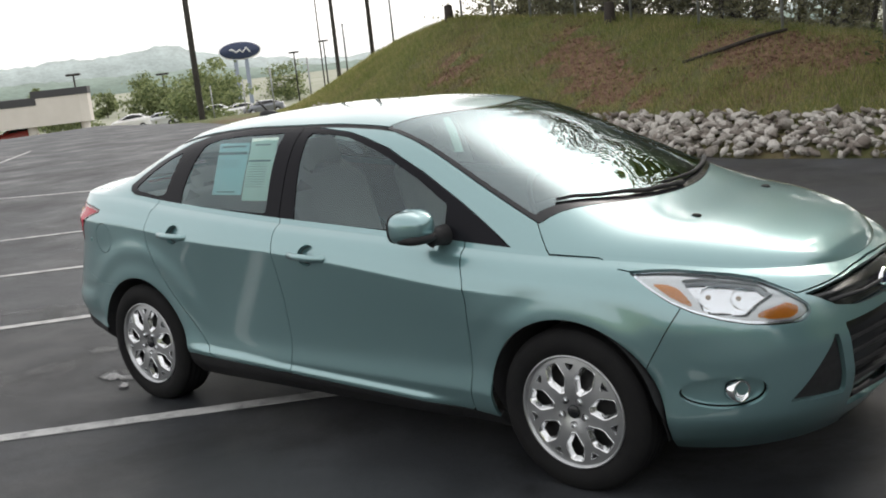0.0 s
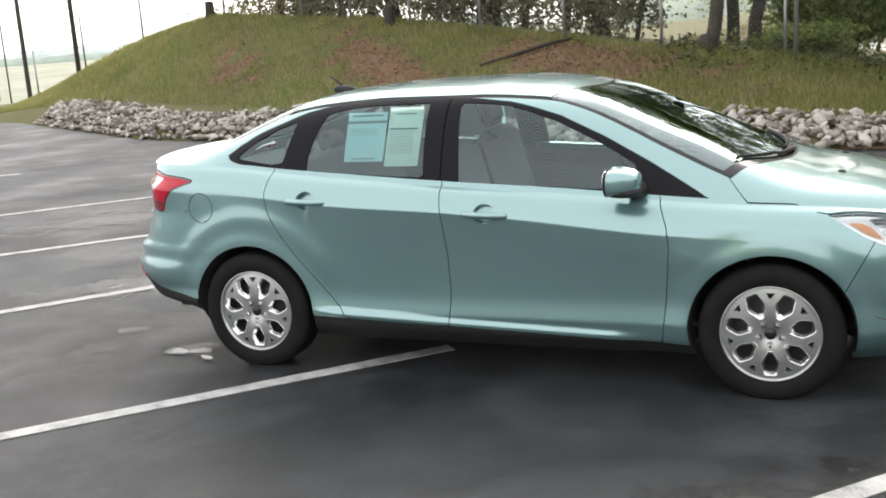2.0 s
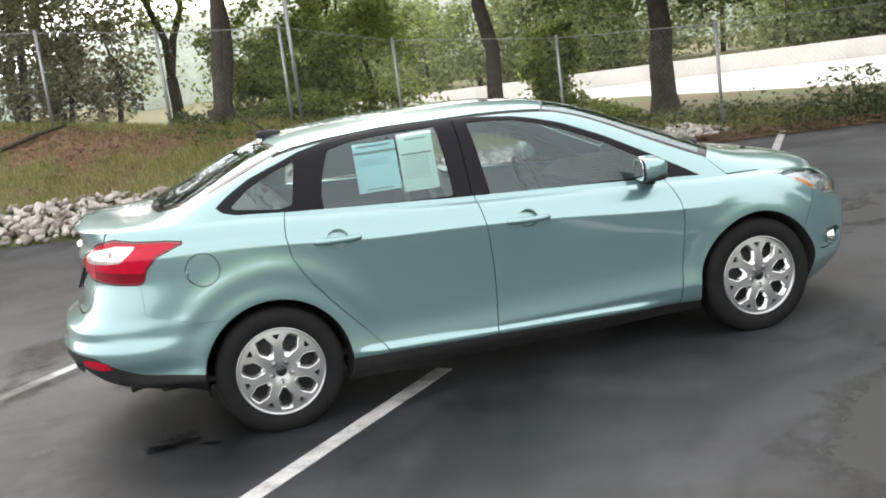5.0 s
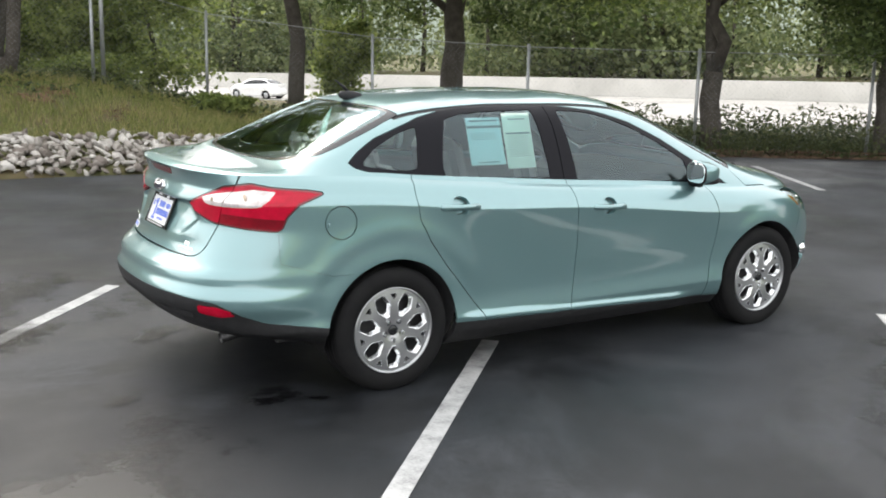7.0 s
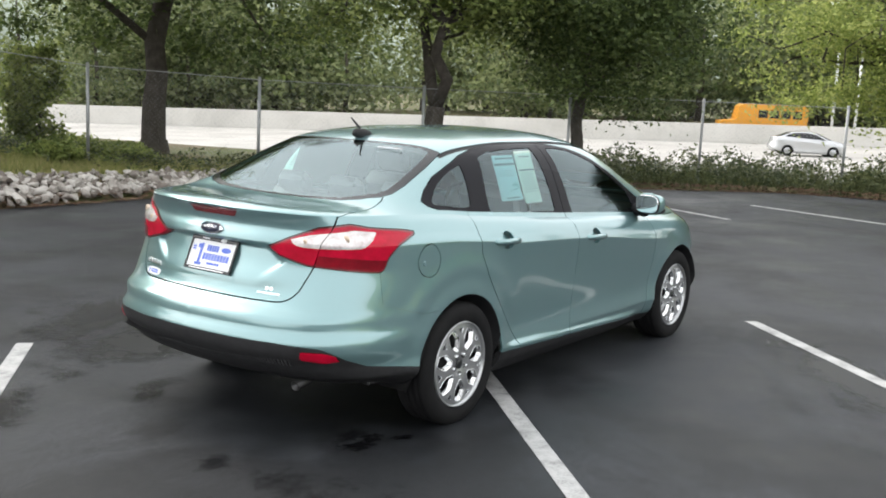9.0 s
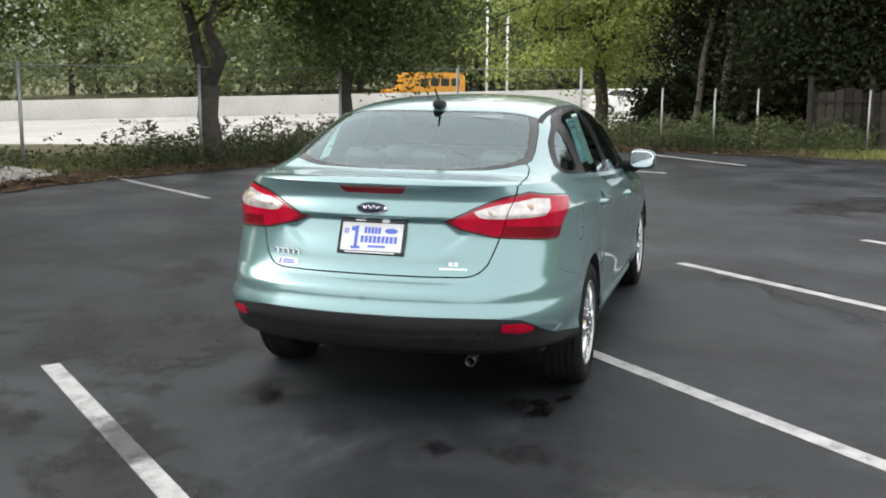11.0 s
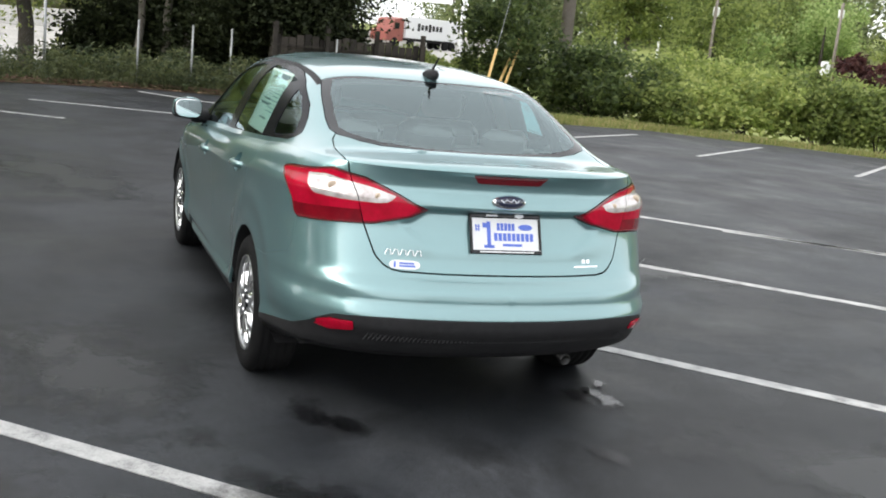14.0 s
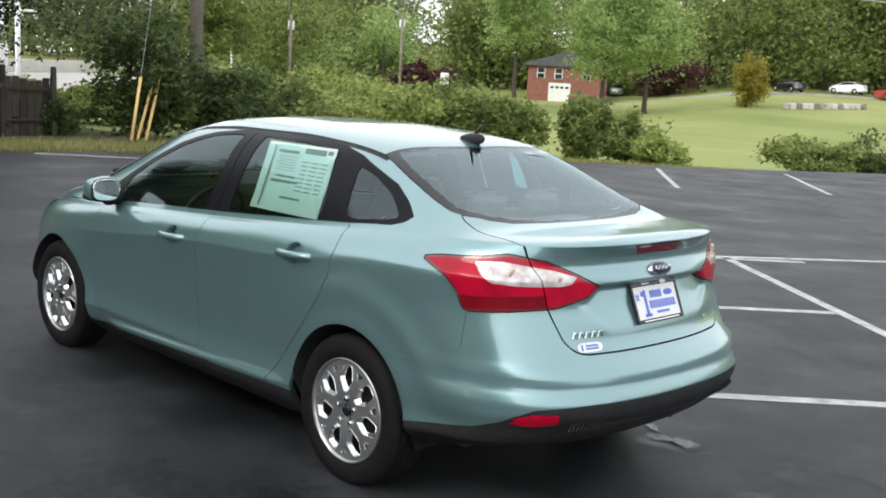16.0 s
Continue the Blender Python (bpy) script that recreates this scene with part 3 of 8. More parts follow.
def wheel(car, x, side):
    """A wheel at one corner: tyre with tread grooves, dark steel disc, and a silver seven-spoke cover with five nuts."""
    g = Geo()
    prof = [(0.215, -0.085), (0.232, -0.098), (0.262, -0.103), (0.292, -0.098), (0.305, -0.088), (0.3145, -0.075)]
    tread = []
    for z0 in (-0.055, -0.019, 0.019, 0.055):
        tread += [(0.317, z0 - 0.011), (0.311, z0 - 0.004), (0.311, z0 + 0.004), (0.317, z0 + 0.011)]
    prof = prof + tread + [(r, -z) for r, z in prof[::-1]]
    m = Matrix.Translation((x, side * HUB_Y, HUB_Z)) @ (Matrix.Rotation(-side * math.pi / 2, 4, "X"))
    w = part("wheel", g.lathe(prof, m, 64), RUBBER, car, "black tyre with a silver seven-spoke cover", True)
    part("wheel_disc", Geo().lathe([(0.219, 0.07), (0.21, 0.03), (0.16, 0.03), (0.09, 0.055), (0.0, 0.06)], m, 40), STEEL_DARK, w, "", True)
    part("rim_lip", Geo().lathe([(0.221, 0.086), (0.219, 0.096), (0.213, 0.096), (0.208, 0.08)], m, 64), SILVER, w, "", True)
    rr = np.linspace(0.018, 0.211, 38)
    aa = np.linspace(0, 2 * math.pi, 253)[:-1]
    R, A = np.meshgrid(rr, aa, indexing="ij")
    H = 0.082 + 0.012 * np.sin(np.clip(R / 0.211, 0, 1) * math.pi) - 0.03 * np.exp(-((R / 0.05) ** 2)) * 0.3
    pts = np.stack([R * np.cos(A), R * np.sin(A), H], -1).reshape(-1, 3)
    nr, na = R.shape
    idx = np.arange(nr * na).reshape(nr, na)
    a, b = idx[:-1], idx[1:]
    a2, b2 = np.roll(a, -1, 1), np.roll(b, -1, 1)
    tris = np.concatenate([np.stack([a, b, b2], -1).reshape(-1, 3), np.stack([a, b2, a2], -1).reshape(-1, 3)])
    nn = np.tile([0.0, 0.0, 1.0], (len(pts), 1))
    slope = np.gradient(H[:, 0], rr)
    nn[:, :2] = (-slope[:, None, None] * np.stack([np.cos(A), np.sin(A)], -1)).reshape(-1, 2)
    sk = Skin(pts, nn, tris, np.zeros((len(pts), 1)))
    holes = []
    for k in range(7):
        t = 2 * math.pi * (k + 0.5) / 7 + math.pi / 2
        c, s = math.cos(t), math.sin(t)
        hexa = [(0.079, -0.010), (0.124, -0.038), (0.139, -0.041), (0.186, -0.029), (0.193, -0.019), (0.193, 0.019), (0.186, 0.029), (0.139, 0.041), (0.124, 0.038), (0.079, 0.010)]
        hole = [(u * c - v * s, u * s + v * c) for u, v in hexa]
        sk = take(sk, lambda q, hole=hole: inside_by(q.v[:, :2], hole), 0.0)[1]
        holes.append(hole)
        t += math.pi / 7
        c, s = math.cos(t), math.sin(t)
        small = [(0.163, -0.004), (0.187, -0.020), (0.187, 0.020), (0.163, 0.004)]
        hole = [(u * c - v * s, u * s + v * c) for u, v in small]
        sk = take(sk, lambda q, hole=hole: inside_by(q.v[:, :2], hole), 0.0)[1]
        holes.append(hole)
    m3, off = np.array(m.to_3x3()), np.array(m.translation)
    sk = Skin(sk.v @ m3.T + off, sk.n @ m3.T, sk.t, sk.e)
    skin_part("wheel_cover", [sk], SILVER, w, "silver seven-spoke wheel cover", 0.022)
    dome = lambda u, v: 0.082 + 0.012 * math.sin(min(math.hypot(u, v) / 0.211, 1) * math.pi)  # noqa: E731
    for hole in holes:
        n, big = len(hole), len(hole) > 4
        cu, cv = np.mean(hole, 0)
        k0, k1, drop = (1.03, 0.68, 0.016) if big else (1.06, 0.80, 0.006)
        rings = []
        for k, d in ((k0, 0.0012), (1.0, 0.0030), (0.93, 0.0016), (k1, -drop)):
            rings += [tuple(m @ Vector((cu + (u - cu) * k, cv + (v - cv) * k, dome(u, v) + d))) for u, v in hole]
        faces = [(r * n + i, r * n + (i + 1) % n, (r + 1) * n + (i + 1) % n, (r + 1) * n + i) for r in range(3) for i in range(n)]
        part("bevel_edge", Geo().add(rings, faces), BEVEL, w)
    part("centre_cap", Geo().lathe([(0.026, 0.08), (0.026, 0.087), (0.020, 0.091), (0, 0.092)], m, 20), GLOSS_BLACK, w, "glossy dark centre cap", True)
    for k in range(5):
        t = 2 * math.pi * k / 5 - math.pi / 2
        mm = m @ Matrix.Translation((0.054 * math.cos(t), 0.054 * math.sin(t), 0.082))
        part("nut_recess", Geo().lathe([(0.0165, -0.004), (0.0165, 0.0065), (0.012, 0.003), (0, 0.002)], mm, 14), STEEL_DARK, w, "", True)
        part("wheel_nut", Geo().lathe([(0.0105, 0), (0.0105, 0.012), (0.008, 0.016), (0, 0.0165)], mm, 6), CHROME, w)
    return w


def ellipsoid(g, c, s, m=None, nu=20, nv=12, power=1.0):
    t = Matrix.Translation(c) @ (m or Matrix())
    sp = lambda v, e: math.copysign(abs(v) ** e, v)  # noqa: E731
    pts = []
    for j in range(nv + 1):
        b = -math.pi / 2 + math.pi * j / nv
        for i in range(nu):
            a = 2 * math.pi * i / nu
            pts.append(t @ Vector((s[0] * sp(math.cos(b), power) * sp(math.cos(a), power), s[1] * sp(math.cos(b), power) * sp(math.sin(a), power), s[2] * sp(math.sin(b), power))))
    return g.add(pts, [(j * nu + i, j * nu + (i + 1) % nu, (j + 1) * nu + (i + 1) % nu, (j + 1) * nu + i) for j in range(nv) for i in range(nu)])


RED_DEEP = mottled("deep red ribbed lens", [(0.12, 0.001, 0.006), (0.26, 0.002, 0.012)], 12, 3, 90, 0.07, 0.12, 0.003)
AMBER_DIM = mat("bulb behind clear lens", (0.62, 0.50, 0.38), 0.2, 0.35)


def saloon():
    car = thing("sedan_car", "frosted teal four-door sedan parked on dark asphalt", "car")
    left = car_skin()
    TAIL_SKIN.append(left)
    kept = {}
    for side in (1, -1):
        sk = left if side > 0 else mirrored(left)
        wide = lambda q: np.where((np.abs(q.v[:, 1]) > 0.42) & (UP(q) > 1.0), inside_by(XZ(q), DLO), OUT)  # noqa: E731
        dlo, sk = take(sk, wide, 0.0015)
        glass_f, dlo = take(dlo, lambda q: inside_by(XZ(q), GLASS_F), 0.0)
        glass_r, dlo = take(dlo, lambda q: inside_by(XZ(q), GLASS_R), 0.0)
        glass_q, dlo = take(dlo, lambda q: inside_by(XZ(q), GLASS_Q), 0.0)
        post, _ = take(dlo, lambda q: np.abs(q.v[:, 0] + 0.232) - 0.03, 0.0)
        skin_part("door_pillar", [post], PILLAR_BLACK, car, "black pillar between the doors", 0.0, -0.010)
        trim_f, trim_r = take(dlo, lambda q: -(q.v[:, 0] + 0.232), 0.003)
        screen = bowed(0.44, 1.385, 0.565, -0.17, -0.24, 0.715)
        on_top = lambda q, poly: np.where(UP(q) > 1.0, inside_by(XY(q), poly), OUT)  # noqa: E731
        wind, sk = take(sk, lambda q: on_top(q, screen), 0.002)
        wind, frit_w = take(wind, lambda q: on_top(q, bowed(0.455, 1.335, 0.548, -0.168, -0.225, 0.692)), 0.0)
        rear, sk = take(sk, lambda q: on_top(q, REAR_GLASS), 0.002)
        rear, frit_r = take(rear, lambda q: on_top(q, REAR_CLEAR), 0.0)
        for hx in (-HUB_X, HUB_X):
            ring = lambda q, hx=hx: np.where(np.abs(q.v[:, 1]) > 0.55, np.maximum(np.hypot(q.v[:, 0] - hx, q.v[:, 2] - HUB_Z) - ARCH, -OUT), OUT)  # noqa: E731
            _, sk = take(sk, ring, 0.0)
        # dark lower body: rocker, rear valance, front lip
        sill = lambda q: np.where(UP(q) < 1, q.v[:, 2] - np.interp(q.v[:, 0], [-2.3, -2.18, -2.08, -1.98, -1.69, -1.2, -0.93, -0.2, 0.97, 1.5, 1.7, 2.3], [0.518, 0.50, 0.445, 0.408, 0.365, 0.31, 0.30, 0.272, 0.228, 0.21, 0.16, 0.10]), OUT)  # noqa: E731
        dark, sk = take(sk, sill, 0.001)
        valance, dark = take(dark, lambda q: q.v[:, 0] + 1.32, 0.0)
        refl = lambda q: inside_by(np.column_stack([q.v[:, 0] + np.abs(q.v[:, 1]), q.v[:, 2]]), [(-1.615, 0.447), (-1.622, 0.485), (-1.475, 0.483), (-1.38, 0.464), (-1.345, 0.444), (-1.46, 0.432)])  # noqa: E731
        red, valance = take(valance, refl, 0.001)
        skin_part("reflector", [red], RED_LENS, car, "red rear reflector", 0.01, 0.004)
        rocker, lip = take(dark, lambda q: q.v[:, 0] - 1.32, 0.0)
        # lamps
        tail = lambda q, poly: np.where((UP(q) < 1) & (q.v[:, 0] < -1.4), inside_by(np.column_stack([q.v[:, 0] + np.abs(q.v[:, 1]), q.v[:, 2]]), poly), OUT)  # noqa: E731
        lamp, sk = take(sk, lambda q: tail(q, LAMP_T), 0.002)
        white, lamp = take(lamp, lambda q: tail(q, LAMP_TW), 0.0)
        halves = lambda q: np.abs(q.v[:, 1]) - np.interp(q.v[:, 2], [0.84, 0.95, 1.05], [0.574, 0.602, 0.634])  # noqa: E731
        lamp, rim = take(lamp, lambda q: tail(q, LAMP_T) + 0.010, 0.0)
        rim_in, rim_out = take(rim, halves, 0.002)
        lamp_in, lamp_out = take(lamp, halves, 0.002)
        white_in, white_out = take(white, halves, 0.002)
        deep_out, lamp_out = take(lamp_out, lambda q: q.v[:, 2] - np.interp(np.abs(q.v[:, 1]), [0.58, 0.70, 0.80], [0.905, 0.900, 0.890]), 0.0)
        head = lambda q: np.where((UP(q) < 1) & (q.v[:, 0] > 1.2), inside_by(np.column_stack([q.v[:, 0] - np.abs(q.v[:, 1]), q.v[:, 2]]), LAMP_H), OUT)  # noqa: E731
        lens, sk = take(sk, head, 0.002)
        # trunk lid
        lid_face = [(-0.05, 0.680), (0.30, 0.680), (0.435, 0.682), (0.475, 0.688), (0.505, 0.703), (0.535, 0.737), (0.555, 0.79), (0.577, 0.855), (0.634, 1.05), (0.636, 1.09), (0.64, 1.3), (-0.05, 1.3)]
        lid_top = [(-2.5, -0.05), (-2.5, 0.64), (-2.05, 0.645), (-1.78, 0.632), (-1.70, 0.62), (-1.66, 0.60), (-1.66, -0.05)]
        lid_of = lambda q: np.where(q.v[:, 0] < -1.25, np.where(UP(q) < 1, inside_by(YZ(q), lid_face), inside_by(XY(q), lid_top)), OUT)  # noqa: E731
        lid, sk = take(sk, lambda q: np.where((np.abs(q.v[:, 1]) < 0.7) & ((UP(q) >= 1) | (q.v[:, 0] < -1.9)), lid_of(q), OUT), 0.0032)
        stop, lid = take(lid, lambda q: np.where(q.v[:, 0] < -2.1, inside_by(YZ(q), [(-0.05, 1.042), (0.135, 1.042), (0.166, 1.078), (-0.05, 1.078)]), OUT), 0.0)
        # hood: all of the top in front of the screen
        def hood_of(q):
            u = q.v[:, 0] - np.abs(q.v[:, 1])
            front = smoothstep(0.66, 0.76, u)
            above = np.interp(u, [0.6, 0.775, 0.88, 0.985, 1.11, 1.24, 1.356, 1.453, 1.53, 1.74, 1.97, 2.15], [0.86, 0.831, 0.833, 0.829, 0.816, 0.802, 0.783, 0.750, 0.722, 0.730, 0.744, 0.748]) - q.v[:, 2]
            edge = (1.0 - UP(q)) * 0.5 + 0.004
            return np.where(UP(q) >= 1.0, np.maximum(1.142 + 0.84 * (0.974 - q.v[:, 2]) - q.v[:, 0], edge * (1 - front) - 0.05 * front), np.where((q.v[:, 0] > 1.5) & (u > 0.70), above, OUT))
        hood, sk = take(sk, hood_of)
        door_f, sk = take(sk, lambda q: np.where((np.abs(q.v[:, 1]) > 0.6), inside_by(XZ(q), DOOR_F), OUT))
        door_r, sk = take(sk, lambda q: np.where((np.abs(q.v[:, 1]) > 0.6), inside_by(XZ(q), DOOR_R), OUT))
        nose, sk = take(sk, lambda q: np.where(UP(q) < 1.01, np.interp(q.v[:, 2], [0.2, 0.5, 0.72, 0.86], [1.60, 1.63, 1.75, 1.9]) - q.v[:, 0], OUT))
        front = lambda q, poly: np.where(q.v[:, 0] > 1.8, inside_by(YZ(q), poly), OUT)  # noqa: E731
        wedge, nose = take(nose, lambda q: front(q, [(0.600, 0.353), (0.39, 0.336), (0.436, 0.577)]), 0.001)
        skin_part("side_intake", [wedge], BLACK_PLASTIC, car, "black triangular intake", 0.0, -0.018)
        low_g, nose = take(nose, lambda q: front(q, [(-0.05, 0.262), (0.335, 0.262), (0.388, 0.590), (-0.05, 0.600)]), 0.001)
        slot, nose = take(nose, lambda q: front(q, [(-0.05, 0.630), (0.30, 0.636), (0.40, 0.658), (0.47, 0.702), (0.50, 0.716), (0.36, 0.724), (0.15, 0.736), (-0.05, 0.738)]), 0.001)
        eye, nose = take(nose, lambda q: np.where(q.v[:, 0] > 1.5, np.hypot((np.abs(q.v[:, 1]) - 0.735) / 1.25, q.v[:, 2] - 0.41) - 0.058, OUT), 0.001)
        skin_part("fog_recess", [eye], PAINT, car, "dished fog lamp recess", 0.0, -0.03)
        kept.setdefault("low", []).append(low_g)
        kept.setdefault("slot", []).append(slot)
        bump, sk = take(sk, lambda q: np.where((q.v[:, 0] < -1.5) & (UP(q) < 1), np.minimum(np.maximum(q.v[:, 0] + 1.905, q.v[:, 2] - 0.94), q.v[:, 2] - np.interp(q.v[:, 0], [-1.95, -1.66], [0.70, 0.615])), OUT), 0.0007)
        roof, sk = take(sk, lambda q: np.where((UP(q) > 1.2) & (np.abs(q.v[:, 1]) < 0.6) & (q.v[:, 0] > -1.22) & (q.v[:, 0] < 0.46), np.abs(q.v[:, 1]) - 0.548, OUT), 0.0)
        strip, sk = take(sk, lambda q: np.where((UP(q) > 1.2) & (np.abs(q.v[:, 1]) < 0.62) & (q.v[:, 0] > -1.19) & (q.v[:, 0] < 0.33), np.abs(np.abs(q.v[:, 1]) - 0.563) - 0.0145, OUT), 0.0)
        skin_part("roof_strip", [strip], BLACK_PLASTIC, car, "black roof moulding", 0.008, -0.004)
        fuel = None
        if side < 0:
            fuel, sk = take(sk, lambda q: np.where(UP(q) < 1, np.hypot(q.v[:, 0] + 1.61, q.v[:, 2] - 0.865) - 0.079, OUT), 0.0022)
        fender, quarter = take(sk, lambda q: 0.2 - q.v[:, 0], 0.0)
        kept[side] = dict(wind=wind, frit_w=frit_w, rear=rear, frit_r=frit_r, valance=valance, lip=lip, lid=lid, hood=hood, nose=nose, bump=bump, roof=roof, stop=stop)
        for nm, sheet, gl, tr, hx, hz in (("front_door", door_f, glass_f, trim_f, 0.02, 0.842), ("rear_door", door_r, glass_r, trim_r, -0.955, 0.902)):
            cup, sheet = take(sheet, lambda q: np.hypot((q.v[:, 0] - hx) / 1.15, q.v[:, 2] - hz - 0.006) - 0.046, 0.0005)
            d = skin_part(nm, [sheet], PAINT, car, "", 0.022)
            skin_part("handle_recess", [cup], PAINT, d, "round finger recess behind the handle", 0.0, -0.029)
            skin_part("door_window", [gl], GLASS_SIDE, d, "tinted door glass", 0.0, -0.003)
            skin_part("window_trim", [tr], PILLAR_BLACK, d, "black pillar and window trim", 0.006)
            y = side * (0.893 if nm == "front_door" else 0.878)
            grip = Geo()
            path = [(hx - 0.118, y - side * 0.022, hz + 0.004), (hx - 0.105, y + side * 0.012, hz + 0.004), (hx - 0.05, y + side * 0.026, hz + 0.002), (hx + 0.05, y + side * 0.026, hz - 0.002), (hx + 0.105, y + side * 0.012, hz - 0.004), (hx + 0.118, y - side * 0.022, hz - 0.004)]
            grip.tube(path, [0.012, 0.0165, 0.0165, 0.0165, 0.0165, 0.012], 10)
            part("door_handle", grip, PAINT, d, "body-coloured pull handle", True)
        skin_part("quarter_window", [glass_q], GLASS_SIDE, car, "", 0.0, -0.003)
        skin_part("front_fender", [fender], PAINT, car)
        qp = skin_part("rear_quarter_panel", [quarter], PAINT, car)
        if fuel:
            fd = skin_part("fuel_door", [fuel], PAINT, qp, "round fuel filler door")
            part("fuel_door_notch", Geo().box((-1.685, -0.885, 0.862), (0.014, 0.012, 0.022), None, 0.004), PAINT, fd)
        skin_part("rocker", [rocker], BLACK_PLASTIC, car, "black sill under the doors", 0.03)
        lo = skin_part("tail_lamp", [lamp_out], RED_LENS, car, "red tail lamp with a clear centre", 0.02, 0.003)
        skin_part("lens_border", [rim_out], RED_DARK, lo, "dark red lens border", 0.02, 0.002)
        skin_part("lower_lens", [deep_out], RED_DEEP, lo, "darker red lower lens", 0.02, 0.0015)
        skin_part("clear_lens", [white_out], WHITE_LENS, lo, "clear ribbed lens", 0.006, 0.003)
        li = skin_part("tail_lamp_inner", [lamp_in], RED_LENS, car, "red lamp wedge on the trunk lid", 0.02, 0.003)
        skin_part("lens_border", [rim_in], RED_DARK, li, "dark red lens border", 0.02, 0.002)
        skin_part("clear_lens", [white_in], WHITE_LENS, li, "clear ribbed lens", 0.006, 0.003)
        for holder, yy, zz, rr in ((lo, 0.690, 0.982, 0.020), (li, 0.53, 0.963, 0.013)):
            bulb = Geo()
            ellipsoid(bulb, tuple(tail_spot(side * yy, zz, 0.002).translation), (0.004, rr, rr), None, 18, 8)
            part("bulb_seat", bulb, AMBER_DIM, holder, "dim amber bulb seat behind the lens", True)
        # head lamp: bowl, amber corner, clear cover
        bowl = Skin(lens.v - 0.018 * lens.n, lens.n, lens.t, lens.e)
        whole = bowl
        lamp_at = lambda q: np.column_stack([q.v[:, 0] - np.abs(q.v[:, 1]), q.v[:, 2]])  # noqa: E731
        bezel, bowl = take(bowl, lambda q: -0.006 - inside_by(lamp_at(q), LAMP_H), 0.0)
        cave, bowl = take(bowl, lambda q: inside_by(lamp_at(q), LAMP_BOWL), 0.0)
        hl = skin_part("head_lamp", [bowl], LAMP_WHITE, car, "bright head lamp with amber corners", 0.03)
        skin_part("lamp_bezel", [bezel], LAMP_SILVER, hl, "chromed lamp surround", 0.0, 0.006)
        skin_part("lamp_cover", [lens], LENS_CLEAR, hl, "clear lamp cover", 0.004)
        skin_part("reflector_bowl", [cave], LAMP_SILVER, hl, "chrome reflector bowl", 0.0, -0.014)
        rim, _ = take(whole, lambda q: np.abs(inside_by(lamp_at(q), LAMP_BOWL) + 0.001) - 0.005, 0.0)
        skin_part("bowl_rim", [rim], GALV_DARK, hl, "grey rim of the reflector bowl", 0.0, 0.002)
        for poly, nm, word_ in ((AMBER_SIDE, "corner_reflector", "amber side reflector"), (AMBER_TURN, "turn_signal", "amber turn signal")):
            amber, _ = take(whole, lambda q: inside_by(lamp_at(q), poly), 0.0)
            skin_part(nm, [amber], AMBER, hl, word_, 0.0, 0.004)
        for u, zz, lr in ((1.105, 0.740, 0.040), (1.255, 0.733, 0.036)):
            k = int(np.argmin(np.hypot(whole.v[:, 0] - np.abs(whole.v[:, 1]) - u, whole.v[:, 2] - zz)))
            at, out = Vector(whole.v[k] - 0.012 * whole.n[k]), Vector(whole.n[k])
            mm = look(tuple(at), tuple(at + out + Vector((0.9, 0, 0)))) @ Matrix.Rotation(math.pi, 4, "Y")
            cup = part("reflector_cup", Geo().lathe([(lr * 1.05, 0.004), (lr, 0.0), (lr * 0.8, -0.014), (lr * 0.45, -0.026), (0.008, -0.03)], mm, 28), CHROME, hl, "", True)
            part("bulb", Geo().lathe([(0.011, -0.03), (0.011, -0.006), (0.007, 0.0), (0, 0.001)], mm, 14), AMBER_DIM, cup, "small glass bulb", True)
        # wheel wells
        for hx in (-HUB_X, HUB_X):
            arch = Geo()
            n = 28
            pts, fs = [], []
            for j, (yy, r) in enumerate(((0.885, ARCH - 0.001), (0.86, ARCH - 0.006), (0.56, ARCH - 0.01), (0.56, 0.0))):
                for i in range(n + 1):
                    a = -0.25 + (math.pi + 0.5) * i / n
                    zz = max(HUB_Z + r * math.sin(a), 0.21)
                    pts.append((hx + r * math.cos(a), side * min(yy, 0.79 + max(zz - 0.21, 0) * 0.55), zz))
            for j in range(3):
                fs += [(j * (n + 1) + i, j * (n + 1) + i + 1, (j + 1) * (n + 1) + i + 1, (j + 1) * (n + 1) + i) for i in range(n)]
            part("wheel_well", arch.add(pts, fs), BLACK_PLASTIC, car, "black wheel well liner", True)
            wheel(car, hx, side)
        # door mirror
        mx, my, mz = 0.695, side * 0.938, 1.000
        mm = Matrix.Translation((mx, my, mz)) @ Matrix.Rotation(side * radians(8), 4, "Z")
        shell = Geo()
        ellipsoid(shell, (0, 0, 0), (0.090, 0.091, 0.064), None, 30, 18, 0.66)
        shell.v = [tuple(mm @ Vector((max(x, -0.050), y * (1 - 0.34 * max(x, 0) / 0.090), z * (1 - 0.30 * max(x, 0) / 0.090) + 0.004 * max(x, 0) / 0.090 + 0.006 * (y * side < 0) * (z > 0)))) for x, y, z in shell.v]
        mir = part("door_mirror", shell, PAINT, car, "body-coloured door mirror", True)
        rimm = Geo()
        ellipsoid(rimm, (-0.051, 0, 0), (0.011, 0.090, 0.0635), None, 30, 10, 0.66)
        rimm.v = [tuple(mm @ Vector(p)) for p in rimm.v]
        part("mirror_rim", rimm, BLACK_PLASTIC, mir, "", True)
        under = Geo()
        ellipsoid(under, (0.01, 0, -0.040), (0.080, 0.080, 0.026), None, 26, 10, 0.78)
        under.v = [tuple(mm @ Vector((max(x, -0.052), y, z))) for x, y, z in under.v]
        part("mirror_base", under, BLACK_PLASTIC, mir, "black underside of the mirror", True)
        face = Geo()
